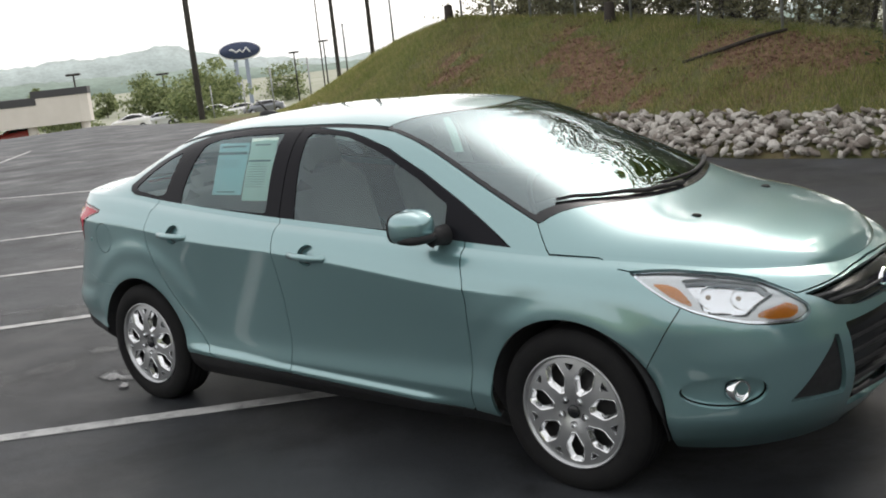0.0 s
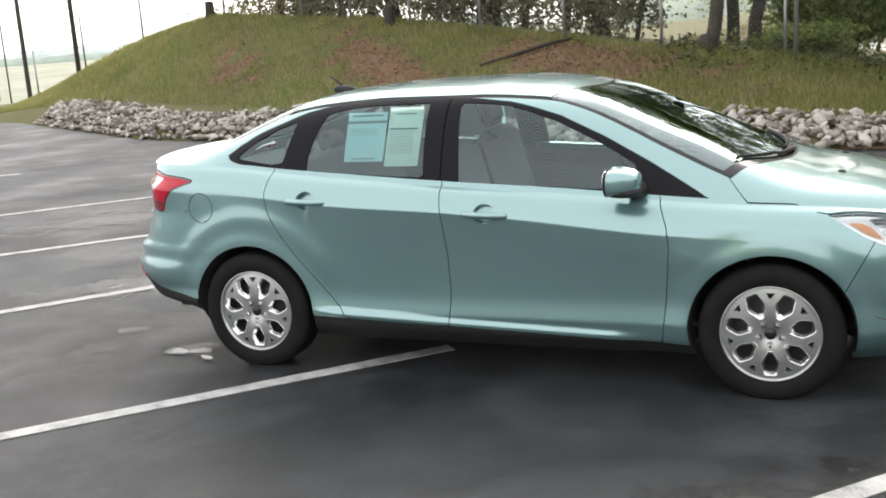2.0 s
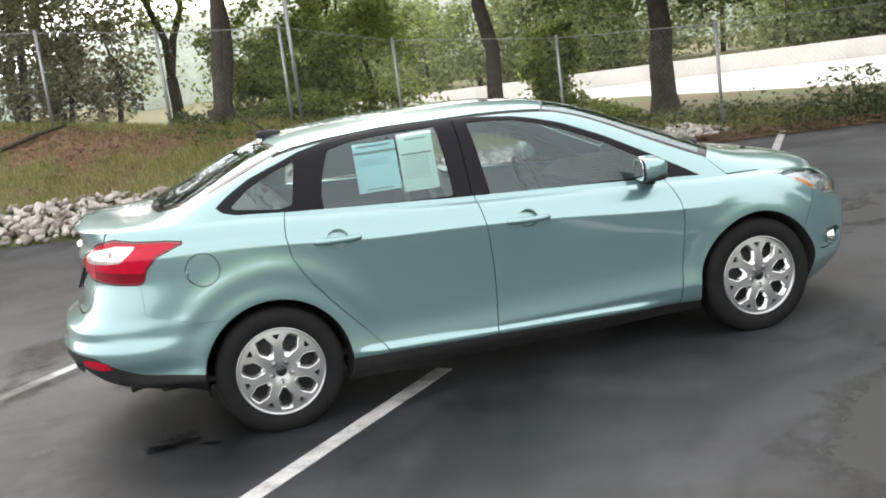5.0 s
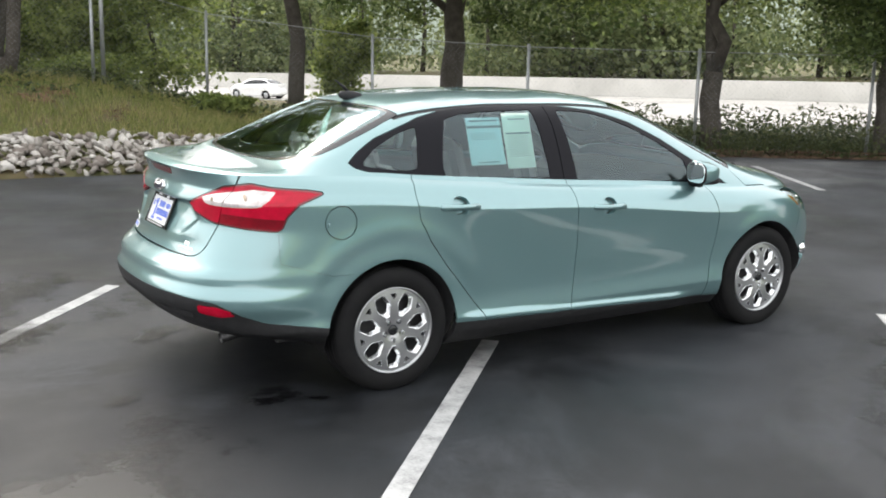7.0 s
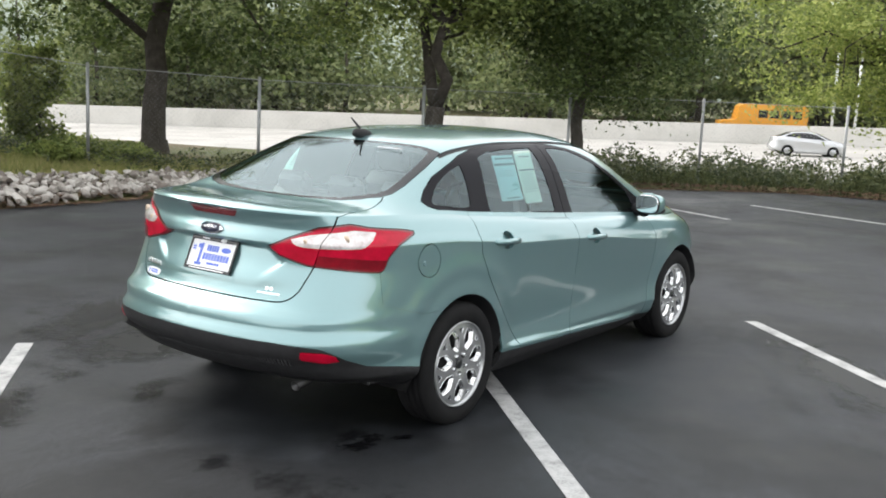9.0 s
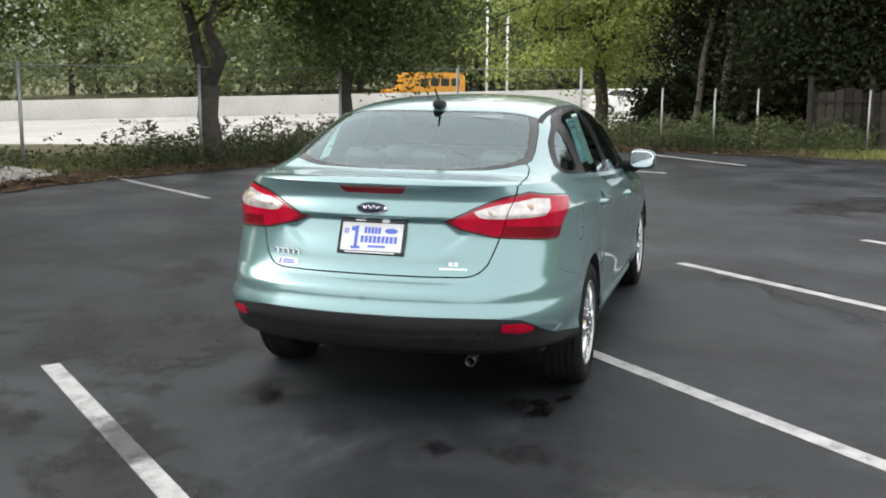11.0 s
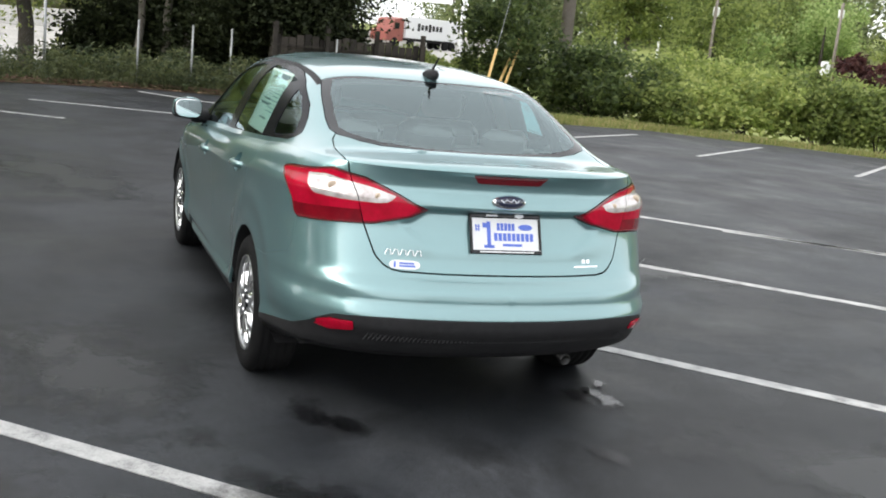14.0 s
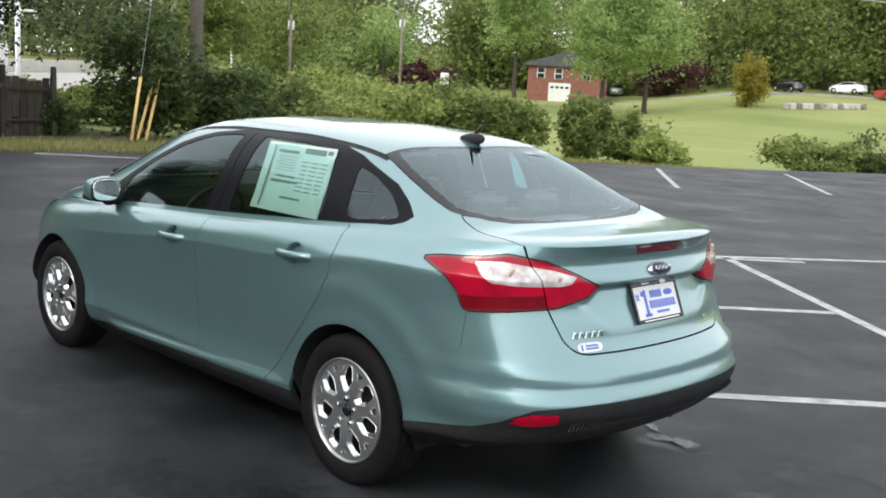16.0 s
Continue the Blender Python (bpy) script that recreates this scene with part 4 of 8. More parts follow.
        ellipsoid(face, (-0.059, 0, 0.002), (0.004, 0.084, 0.057), None, 28, 10, 0.62)
        face.v = [tuple(mm @ Vector(p)) for p in face.v]
        part("mirror_glass", face, MIRROR_GLASS, mir, "mirror glass", True)
        foot = Geo()
        foot.tube([(mx + 0.02, my - side * 0.06, mz - 0.07), (mx + 0.035, side * 0.87, 0.945), (mx + 0.05, side * 0.80, 0.945)], [0.035, 0.035, 0.045], 10)
        part("mirror_foot", foot, BLACK_PLASTIC, mir, "", True)
        # fog lamp and front side intake
        mm = look((1.90, side * 0.70, 0.41), (2.6, side * 1.02, 0.42)) @ Matrix.Rotation(math.pi, 4, "Y")
        part("fog_lamp", Geo().lathe([(0.043, -0.02), (0.041, 0.016), (0.036, 0.021), (0.032, 0.006), (0.022, -0.006), (0, -0.01)], mm, 24), CHROME, car, "round chrome fog lamp", True)
        wiper = Geo()
        over = (left.v[:, 0] > 0.9) & (left.v[:, 0] < 1.5) & (UP(left) > 1)
        ov = left.v[over]
        sweep = np.linspace(0.60, -0.06, 12) if side > 0 else np.linspace(0.04, -0.60, 12)
        path = []
        for k, y in enumerate(sweep):
            x = 1.365 - 0.24 * (y / 0.715) ** 2 - 0.004 * k
            path.append((x, y, float(ov[np.argmin(np.hypot(ov[:, 0] - x, ov[:, 1] - abs(y))), 2]) + 0.014))
        wiper.tube(path, list(np.linspace(0.012, 0.006, 12)), 6)
        part("wiper", wiper, BLACK_PLASTIC, car, "black wiper arm", True)
    both = lambda k: [kept[1][k], kept[-1][k]]  # noqa: E731
    skin_part("hood", both("hood"), PAINT, car)
    skin_part("roof", both("roof"), PAINT, car, "", 0.004)
    skin_part("front_bumper", both("nose"), PAINT, car, "", 0.02)
    skin_part("rear_bumper", both("bump"), PAINT, car, "", 0.02)
    skin_part("front_lip", both("lip"), BLACK_PLASTIC, car, "", 0.02)
    val = skin_part("rear_valance", both("valance"), BLACK_PLASTIC, car, "black textured lower bumper", 0.03)
    ws = skin_part("windshield", both("wind"), GLASS_FRONT, car, "", 0.0)
    skin_part("windshield_border", both("frit_w"), GLOSS_BLACK, ws, "", 0.005)
    rw = skin_part("rear_window", both("rear"), GLASS_REAR, car, "", 0.0)
    skin_part("rear_window_border", both("frit_r"), GLOSS_BLACK, rw, "", 0.005)
    lid = skin_part("trunk_lid", both("lid"), PAINT, car)
    skin_part("high_brake_light", both("stop"), RED_DARK, lid, "dark red brake light strip", 0.0, 0.002)
    saloon_details(car, lid, val, rw, kept["slot"], kept["low"])
    saloon_cabin(car, car_skin(130, 34, 24))
    return car


def oval(g, c, m, ry, rz, d, n=28):
    """A domed oval plate facing along the x axis of m."""
    t = Matrix.Translation(c) @ m
    pts = [t @ Vector((0, ry * math.cos(2 * math.pi * i / n), rz * math.sin(2 * math.pi * i / n))) for i in range(n)]
    pts += [t @ Vector((d * 0.8, 0.93 * ry * math.cos(2 * math.pi * i / n), 0.93 * rz * math.sin(2 * math.pi * i / n))) for i in range(n)] + [t @ Vector((d, 0, 0))]
    return g.add(pts, [(i, (i + 1) % n, n + (i + 1) % n, n + i) for i in range(n)] + [(n + i, n + (i + 1) % n, 2 * n) for i in range(n)])


def bars(g, m, rows, thick=0.001):
    """Thin raised bars that stand for lines of writing: (y, z, width, height) on the plane x = 0 of m."""
    for y, z, w, h in rows:
        g.box(tuple(m @ Vector((0, y, z))), (thick, w, h), m.to_3x3().to_4x4())
    return g


def tail_spot(y, z, lift=0.0):
    """A pose on the rear face of the body: its own -x axis points out of the surface."""
    sk = TAIL_SKIN[0]
    near = (sk.v[:, 0] < -1.9) & (UP(sk) < 1)
    v, n = sk.v[near], sk.n[near]
    d = np.hypot(v[:, 1] - abs(y), v[:, 2] - z)
    k = np.argsort(d)[:6]
    w = 1 / (d[k] + 0.004)
    p, q = (v[k] * w[:, None]).sum(0) / w.sum(), (n[k] * w[:, None]).sum(0)
    q = Vector((q[0], q[1] * (1 if y >= 0 else -1), q[2])).normalized()
    side = Vector((0, 0, 1)).cross(-q).normalized()
    up = (-q).cross(side)
    m = Matrix((-q, side, up)).transposed().to_4x4()
    return Matrix.Translation(Vector((p[0], y, z)) + q * lift) @ m


TAIL_SKIN = []


def saloon_details(car, lid, val, rw, slot, low):
    back = Matrix.Rotation(math.pi, 4, "Z")
    b = part("emblem", oval(Geo(), (0, 0, 0), tail_spot(0, 0.972, 0.003) @ back, 0.075, 0.031, 0.014), CHROME, lid, "chrome-edged blue oval emblem", True)
    part("emblem_field", oval(Geo(), (0, 0, 0), tail_spot(0, 0.972, 0.008) @ back, 0.067, 0.025, 0.012), BADGE_BLUE, b, "", True)
    ms = tail_spot(0, 0.972, 0.0195)
    sw = Geo().tube([tuple(ms @ Vector((0.002 * abs(k - 3) / 3, 0.042 - 0.014 * k, 0.007 * (-1) ** k))) for k in range(7)], 0.0032, 5)
    part("emblem_mark", sw, CHROME, b, "", True)
    # number plate in a dealer frame, leaning
    m = tail_spot(0, 0.838, 0.006)
    g = Geo()
    for y, z, w, h in ((0, 0.074, 0.318, 0.017), (0, -0.075, 0.318, 0.016), (0.153, 0, 0.012, 0.16), (-0.153, 0, 0.012, 0.16)):
        g.box(tuple(m @ Vector((-0.006, y, z))), (0.012, w, h), m.to_3x3().to_4x4(), 0.003)
    pl = part("plate_frame", g, GLOSS_BLACK, lid, "black dealer plate frame")
    part("plate", Geo().box(tuple(m @ Vector((-0.004, 0, 0))), (0.004, 0.30, 0.148), m.to_3x3().to_4x4()), WHITE_GLOSS, pl, "white dealer plate with blue print")
    blue = Geo()
    mf = m @ Matrix.Translation((-0.0070, 0, 0))
    bars(blue, mf, [(0.075, -0.002, 0.016, 0.105), (0.092, 0.035, 0.018, 0.02), (0.075, -0.052, 0.045, 0.012)])
    for k in range(5):
        bars(blue, mf, [(0.032 - 0.0165 * k, 0.030, 0.0125, 0.030)])
    for k in range(9):
        bars(blue, mf, [(0.045 - 0.020 * k, -0.012, 0.0145, 0.032)])
    bars(blue, mf, [(0.124, 0.03, 0.022, 0.004), (0.124, 0.018, 0.022, 0.004), (0.130, 0.024, 0.004, 0.028), (0.118, 0.024, 0.004, 0.028), (-0.028, -0.045, 0.085, 0.010)])
    part("plate_print", blue, INK_BLUE, pl, "blue print")
    part("plate_emblem", oval(Geo(), tuple(m @ Vector((-0.006, -0.09, 0.03))), m.to_3x3().to_4x4() @ back, 0.032, 0.013, 0.002, 18), INK_BLUE, pl)
    pale = Geo()
    mt = m @ Matrix.Translation((-0.0125, 0, 0))
    part("frame_print", bars(Geo(), mt, [(0, -0.075, 0.24, 0.005)]), WHITE_GLOSS, pl)
    part("frame_print", bars(pale, mt, [(0.06, 0.075, 0.05, 0.007)]), WHITE_GLOSS, pl)
    part("frame_emblem", oval(Geo(), tuple(m @ Vector((-0.0115, -0.062, 0.075))), m.to_3x3().to_4x4() @ back, 0.022, 0.0085, 0.002, 16), WHITE_GLOSS, pl)
    # chrome model badge as plain strokes, dealer decal, trim badge
    ch = Geo()
    mb = tail_spot(0.425, 0.752)
    for k in range(5):
        y = 0.062 - 0.03 * k
        ch.tube([tuple(mb @ Vector((-0.003, y + 0.012, -0.010))), tuple(mb @ Vector((-0.005, y + 0.004, 0.012))), tuple(mb @ Vector((-0.005, y - 0.008, 0.010))), tuple(mb @ Vector((-0.003, y - 0.012, -0.010)))], 0.003, 5)
    part("model_badge", ch, CHROME, lid, "chrome script badge")
    dec = Geo()
    pts = [(0.062 * math.copysign(abs(math.cos(a)) ** 0.5, math.cos(a)), 0.019 * math.copysign(abs(math.sin(a)) ** 0.8, math.sin(a))) for a in (2 * math.pi * i / 28 for i in range(28))]
    md = tail_spot(0.42, 0.706)
    mp = md @ Matrix(((0, 0, -1, 0), (1, 0, 0, 0), (0, 1, 0, 0), (0, 0, 0, 1)))
    dd = part("dealer_decal", dec.prism(pts, 0.003, mp), WHITE_GLOSS, lid, "white oval dealer decal")
    part("decal_print", bars(Geo(), md @ Matrix.Translation((-0.0036, 0, 0)), [(0.04, 0, 0.008, 0.024), (-0.008, 0.006, 0.06, 0.007), (-0.01, -0.005, 0.064, 0.007)]), INK_BLUE, dd)
    tb = Geo()
    mb = tail_spot(-0.385, 0.722)
    bars(tb, mb, [(0, -0.008, 0.125, 0.007), (0.012, 0.014, 0.016, 0.016), (-0.012, 0.014, 0.016, 0.016)], 0.006)
    part("trim_badge", tb, CHROME, lid, "small chrome trim badge")
    mesh = Geo()
    for k in range(66):
        y = -0.56 + 0.0172 * k
        x = -2.318 + 0.085 * (abs(y) / 0.6) ** 3
        for turn in (38, -38):
            mesh.box((x, y, 0.444), (0.006, 0.0035, 0.070), Matrix.Rotation(radians(turn), 4, "X"))
    part("valance_grille", mesh, BLACK_PLASTIC, val, "black diamond mesh strip")
    g = Geo()
    g.lathe([(0.024, 0), (0.026, 0.12), (0.022, 0.12), (0.02, 0.02)], Matrix.Translation((-1.94, -0.43, 0.272)) @ Matrix.Rotation(radians(-100), 4, "Y"), 18)
    part("exhaust_tip", g, GALV_DARK, car, "chrome exhaust tip", True)
    g = Geo()
    g.box((0.0, 0, 0.285), (3.4, 1.2, 0.07), None, 0.02)
    part("underbody", g, STEEL_DARK, car, "dark underbody")
    for y in (0.33, -0.33):
        nz = Geo()
        ellipsoid(nz, (1.60, y, float(pchip(ROOF_X, ROOF_Z, np.array([1.60]))[0]) - 0.006), (0.020, 0.014, 0.010), None, 14, 8, 0.8)
        part("washer_nozzle", nz, BLACK_PLASTIC, car, "small black washer nozzle", True)
    # antenna
    g = Geo()
    ellipsoid(g, (-1.12, 0, 1.408), (0.075, 0.032, 0.028), Matrix.Rotation(radians(6), 4, "Y"), 20, 10, 0.85)
    an = part("antenna", g, BLACK_PLASTIC, car, "black roof antenna", True)
    part("antenna_mast", Geo().tube([(-1.12, 0, 1.42), (-1.165, 0, 1.458), (-1.215, 0, 1.495)], [0.008, 0.006, 0.004], 6), BLACK_PLASTIC, an, "", True)
    # marker scrawl on the rear glass, as short strokes
    g = Geo()
    for k in range(6):
        y = -0.24 - 0.028 * k
        g.tube([(-1.262, y + 0.01, 1.352), (-1.250, y, 1.360), (-1.262, y - 0.008, 1.350)], 0.003, 4)
    part("marker_writing", g, WHITE_GLOSS, rw, "white marker strokes")
    # front: grille slot with chrome bar, emblem, lower grille
    fg = skin_part("upper_grille", slot, GLOSS_BLACK, car, "black upper grille slot", 0.0, -0.03)
    bar = Geo()
    bar.tube([(2.125, 0.42, 0.675), (2.175, 0.22, 0.666), (2.19, 0, 0.664), (2.175, -0.22, 0.666), (2.125, -0.42, 0.675)], 0.008, 8)
    part("grille_bar", bar, STEEL_DARK, fg, "dark grille bar", True)
    e = part("front_emblem", oval(Geo(), (2.186, 0, 0.672), Matrix(), 0.085, 0.036, 0.014), CHROME, fg, "chrome-edged blue oval emblem", True)
    part("emblem_field", oval(Geo(), (2.193, 0, 0.672), Matrix(), 0.076, 0.029, 0.010), BADGE_BLUE, e, "", True)
    lg = skin_part("lower_grille", low, GLOSS_BLACK, car, "black trapezoid lower grille", 0.0, -0.04)
    for k in range(5):
        w = 0.325 + 0.009 * k
        part("grille_slat", Geo().tube([(2.155, -w, 0.305 + 0.052 * k), (2.212, 0, 0.305 + 0.052 * k), (2.155, w, 0.305 + 0.052 * k)], 0.008, 6), BLACK_PLASTIC, lg)


def saloon_cabin(car, left):
    """Floor, door cards, seats, dashboard and the papers stuck in the rear windows."""
    ring, top = left.cut(UP(left) - 1.0)
    ring = Skin(ring.v, ring.n, ring.t, ring.e)
    low = Skin(ring.v - 0.035 * ring.n, -ring.n, ring.t[:, ::-1], ring.e)
    low, _ = low.cut(np.abs(low.v[:, 0] + 0.275) - 1.725)
    _, low = low.cut(low.v[:, 2] - 0.26)
    for hx in (-HUB_X, HUB_X):
        _, low = low.cut(np.hypot(low.v[:, 0] - hx, low.v[:, 2] - HUB_Z) - ARCH - 0.02)
    other = mirrored(low)
    skin_part("inner_body", [low, other], CABIN_GREY, car, "grey inner panels", 0.0)
    head = Skin(top.v - 0.03 * top.n, -top.n, top.t[:, ::-1], top.e)
    head, _ = head.cut(np.abs(head.v[:, 1]) - 0.53)
    head, _ = head.cut(np.abs(head.v[:, 0] + 0.4) - 0.77)
    skin_part("headliner", [head, mirrored(head)], CABIN_LIGHT, car, "", 0.0)
    part("cabin_floor", Geo().box((-0.3, 0, 0.30), (3.2, 1.5, 0.03), None, 0.01), CABIN_DARK, car)
    part("parcel_shelf", Geo().box((-1.50, 0, 1.03), (0.50, 1.28, 0.03), None, 0.01), CABIN_LIGHT, car, "pale parcel shelf")
    part("bulkhead", Geo().box((1.22, 0, 0.62), (0.04, 1.45, 0.62), None, 0.01), CABIN_DARK, car)
    part("rear_bulkhead", Geo().box((-1.30, 0, 0.66), (0.04, 1.30, 0.70), None, 0.01), CABIN_DARK, car)
    dash = Geo()
    dash.prism([(0.72, 0.62), (0.70, 0.86), (0.80, 0.925), (1.05, 0.935), (1.28, 0.93), (1.28, 0.62)], 1.40, Matrix(((1, 0, 0, 0), (0, 0, -1, 0.70), (0, 1, 0, 0), (0, 0, 0, 1))))
    d = part("dashboard", dash, CABIN_DARK, car, "charcoal dashboard")
    ring = Geo()
    c, rm = (0.50, 0.36, 0.86), Matrix.Rotation(radians(66), 4, "Y")
    pts = [tuple(Vector(c) + rm @ Vector((0.185 * math.cos(a), 0.185 * math.sin(a), 0))) for a in (2 * math.pi * i / 24 for i in range(25))]
    ring.tube(pts, 0.015, 8)
    ring.box(c, (0.05, 0.34, 0.03), rm, 0.01)
    ring.tube([c, (0.74, 0.36, 0.78)], 0.03, 8)
    part("steering_wheel", ring, CABIN_DARK, car, "dark steering wheel")
    for y in (0.37, -0.37):
        g = Geo()
        g.box((0.10, y, 0.50), (0.52, 0.50, 0.16), Matrix.Rotation(radians(-6), 4, "Y"), 0.05)
        s = part("front_seat", g, SEAT_CLOTH, car, "light grey cloth seat", True)
        part("seat_back", Geo().box((-0.26, y, 0.82), (0.15, 0.49, 0.64), Matrix.Rotation(radians(-15), 4, "Y"), 0.06), SEAT_CLOTH, s, "", True)
        part("headrest", Geo().box((-0.365, y, 1.225), (0.09, 0.26, 0.17), Matrix.Rotation(radians(-12), 4, "Y"), 0.04), SEAT_CLOTH, s, "", True)
    g = Geo()
    g.box((-0.75, 0, 0.52), (0.50, 1.26, 0.17), None, 0.06)
    s = part("rear_bench", g, SEAT_CLOTH, car, "light grey cloth rear bench", True)
    part("bench_back", Geo().box((-1.10, 0, 0.82), (0.15, 1.26, 0.55), Matrix.Rotation(radians(-20), 4, "Y"), 0.06), SEAT_CLOTH, s, "", True)
    for y in (0.38, -0.38, 0):
        part("headrest", Geo().box((-1.24, y, 1.115), (0.09, 0.25, 0.13), Matrix.Rotation(radians(-15), 4, "Y"), 0.04), SEAT_CLOTH, s, "", True)
    # papers hung inside the rear door glass
    def sheet(name, material, label, side, x0, x1, z0, z1, lean, rows, ink):
        y_at = lambda z: side * (0.770 - (z - 1.02) * 0.40 - 0.012)  # noqa: E731
        put = lambda u, w, d=0.0: (x0 + (x1 - x0) * u + lean * w, y_at(z0 + (z1 - z0) * w) + side * d, z0 + (z1 - z0) * w)  # noqa: E731
        g = Geo()
        n = 6
        g.add([put(i / n, j / n, 0.004 * math.sin(3 * i / n + 2 * j / n)) for i in range(n + 1) for j in range(n + 1)] + [put(i / n, j / n, -0.0015) for i in range(n + 1) for j in range(n + 1)],
              [(i * (n + 1) + j, i * (n + 1) + j + 1, (i + 1) * (n + 1) + j + 1, (i + 1) * (n + 1) + j) for i in range(n) for j in range(n)]
              + [tuple(q + (n + 1) ** 2 for q in (i * (n + 1) + j, (i + 1) * (n + 1) + j, (i + 1) * (n + 1) + j + 1, i * (n + 1) + j + 1)) for i in range(n) for j in range(n)])
        p = part(name, g, material, car, label, True)
        for u0, u1, w0, w1 in rows:
            k = Geo()
            k.add([put(u0, w0, 0.0062), put(u1, w0, 0.0062), put(u1, w1, 0.0062), put(u0, w1, 0.0062)], [(0, 1, 2, 3)])
            part("print_bar", k, ink, p)
    lines = [(0.08, 0.92, 0.86 - 0.052 * k, 0.872 - 0.052 * k) for k in range(3)] + [(0.08, 0.80, 0.66 - 0.04 * k, 0.667 - 0.04 * k) for k in range(12)]
    sheet("window_paper", PAPER_BLUE, "pale cyan printed sheet behind the glass", -1, -0.79, -0.57, 1.085, 1.325, 0.01, [(0.0, 1.0, 0.78, 0.83), (0.1, 0.9, 0.92, 0.95), (0.2, 0.8, 0.05, 0.07)] + lines[3:7], INK)
    sheet("window_paper", PAPER_MINT, "mint printed sheet behind the glass", -1, -0.56, -0.375, 1.06, 1.345, 0.015, [(0.06, 0.9, 0.62, 0.65), (0.2, 0.8, 0.88, 0.9)] + lines[5:], INK)
    sheet("price_sheet", PAPER_MINT, "mint price sheet taped inside the glass", 1, -0.93, -0.42, 1.04, 1.345, 0.02,
          [(0.03, 0.10, 0.90, 0.96), (0.12, 0.42, 0.88, 0.96), (0.5, 0.8, 0.86, 0.9), (0.45, 0.75, 0.5, 0.53), (0.4, 0.8, 0.42, 0.46), (0.3, 0.6, 0.2, 0.23), (0.86, 0.88, 0.05, 0.95)]
          + [(0.06 + 0.13 * (k % 3), 0.16 + 0.13 * (k % 3), 0.75 - 0.06 * (k // 3), 0.765 - 0.06 * (k // 3)) for k in range(24)] + [(0.5, 0.78, 0.8 - 0.04 * k, 0.808 - 0.04 * k) for k in range(6)], INK)


saloon()


# ---- ground ----
ASPHALT = mottled("dark sealed asphalt", [(0.0085, 0.010, 0.0128), (0.020, 0.0224, 0.0262), (0.047, 0.050, 0.055)], 0.9, 12, 130, 0.56, 0.6, 0.004, coords="World", fine_mix=0.46, roughness_span=0.16, span=(0.39, 0.22))
ab = ASPHALT.node_tree.nodes["Principled BSDF"]
ab.inputs["Specular IOR Level"].default_value = 0.36
tone = ab.inputs["Base Color"].links[0].from_socket
place = node(ASPHALT, "ShaderNodeNewGeometry").outputs["Position"]
turned = node(ASPHALT, "ShaderNodeMapping", Rotation=(0, 0, radians(50)), Scale=(0.35, 1.6, 1.0))
link(ASPHALT, place, turned.inputs["Vector"])
for src, scale, low, high, dark, light in ((place, 0.5, 0.46, 0.53, 0.50, 1.06), (turned.outputs[0], 0.9, 0.40, 0.60, 0.90, 1.08), (place, 26.0, 0.38, 0.62, 0.80, 1.22)):
    patch = node(ASPHALT, "ShaderNodeTexNoise", Scale=scale, Detail=12.0, Roughness=0.72, Distortion=0.5)
    link(ASPHALT, src, patch.inputs["Vector"])
    grade = node(ASPHALT, "ShaderNodeMapRange", From_Min=low, From_Max=high, To_Min=dark, To_Max=light)
    link(ASPHALT, patch.outputs["Fac"], grade.inputs["Value"])
    times = node(ASPHALT, "ShaderNodeVectorMath")
    times.operation = "SCALE"
    link(ASPHALT, tone, times.inputs[0])
    link(ASPHALT, grade.outputs[0], times.inputs["Scale"])
    tone = times.outputs[0]
link(ASPHALT, tone, ab.inputs["Base Color"])
MEADOW = mottled("rough bank of grass and red clay", [(0.13, 0.065, 0.04), (0.12, 0.095, 0.045), (0.10, 0.115, 0.035), (0.085, 0.13, 0.03)], 0.42, 8, 40, 0.95, 0.8, 0.03, coords="World", fine_mix=0.3)
CLAY = mottled("bare red clay with litter", [(0.105, 0.056, 0.036), (0.19, 0.105, 0.068), (0.27, 0.165, 0.115)], 4.5, 9, 30, 0.95, 0.8, 0.04, coords="World", fine_mix=0.4)
# ground west of x = -40, its colour lightened to imitate haze
HAZE_GROUND = mottled("far ground paled with painted haze", [(0.20, 0.22, 0.15), (0.28, 0.29, 0.22), (0.36, 0.36, 0.31)], 0.05, 8, 3, 0.95, 0.4, 0.05, coords="World")
LAWN = mottled("mown summer lawn", [(0.14, 0.18, 0.04), (0.22, 0.255, 0.07), (0.31, 0.31, 0.12)], 0.06, 8, 6, 0.95, 0.6, 0.05, coords="World", fine_mix=0.25)
FOOT_X, FOOT_Y = (-60, -26, -18.8, -11.2, -5.6, -1.7, 1.5, 6.0), (21, 19.0, 15.8, 10.9, 9.2, 7.85, 7.6, 7.9)
CREST_X, CREST_Y = (-60, -26, -16, -9, -5.45, -1.5, 0.5, 2.6, 6.0), (30, 21.5, 18.0, 15.9, 14.4, 12.3, 12.0, 12.2, 11.2)
RISE_X = (-60, -25, -23.2, -21, -19, -17.4, -16, -14.6, -13.4, -12, -10.5, -9, -7.25, -5.4, -3.4, -1.5, 0.6, 2.4, 3.4, 5.5, 9.0)
RISE_Z = (0, 0, 0.02, 0.62, 1.24, 1.68, 1.98, 2.22, 2.38, 2.26, 2.12, 2.0, 1.79, 1.56, 1.33, 1.05, 0.88, 0.45, 0.36, 0.06, 0.05)
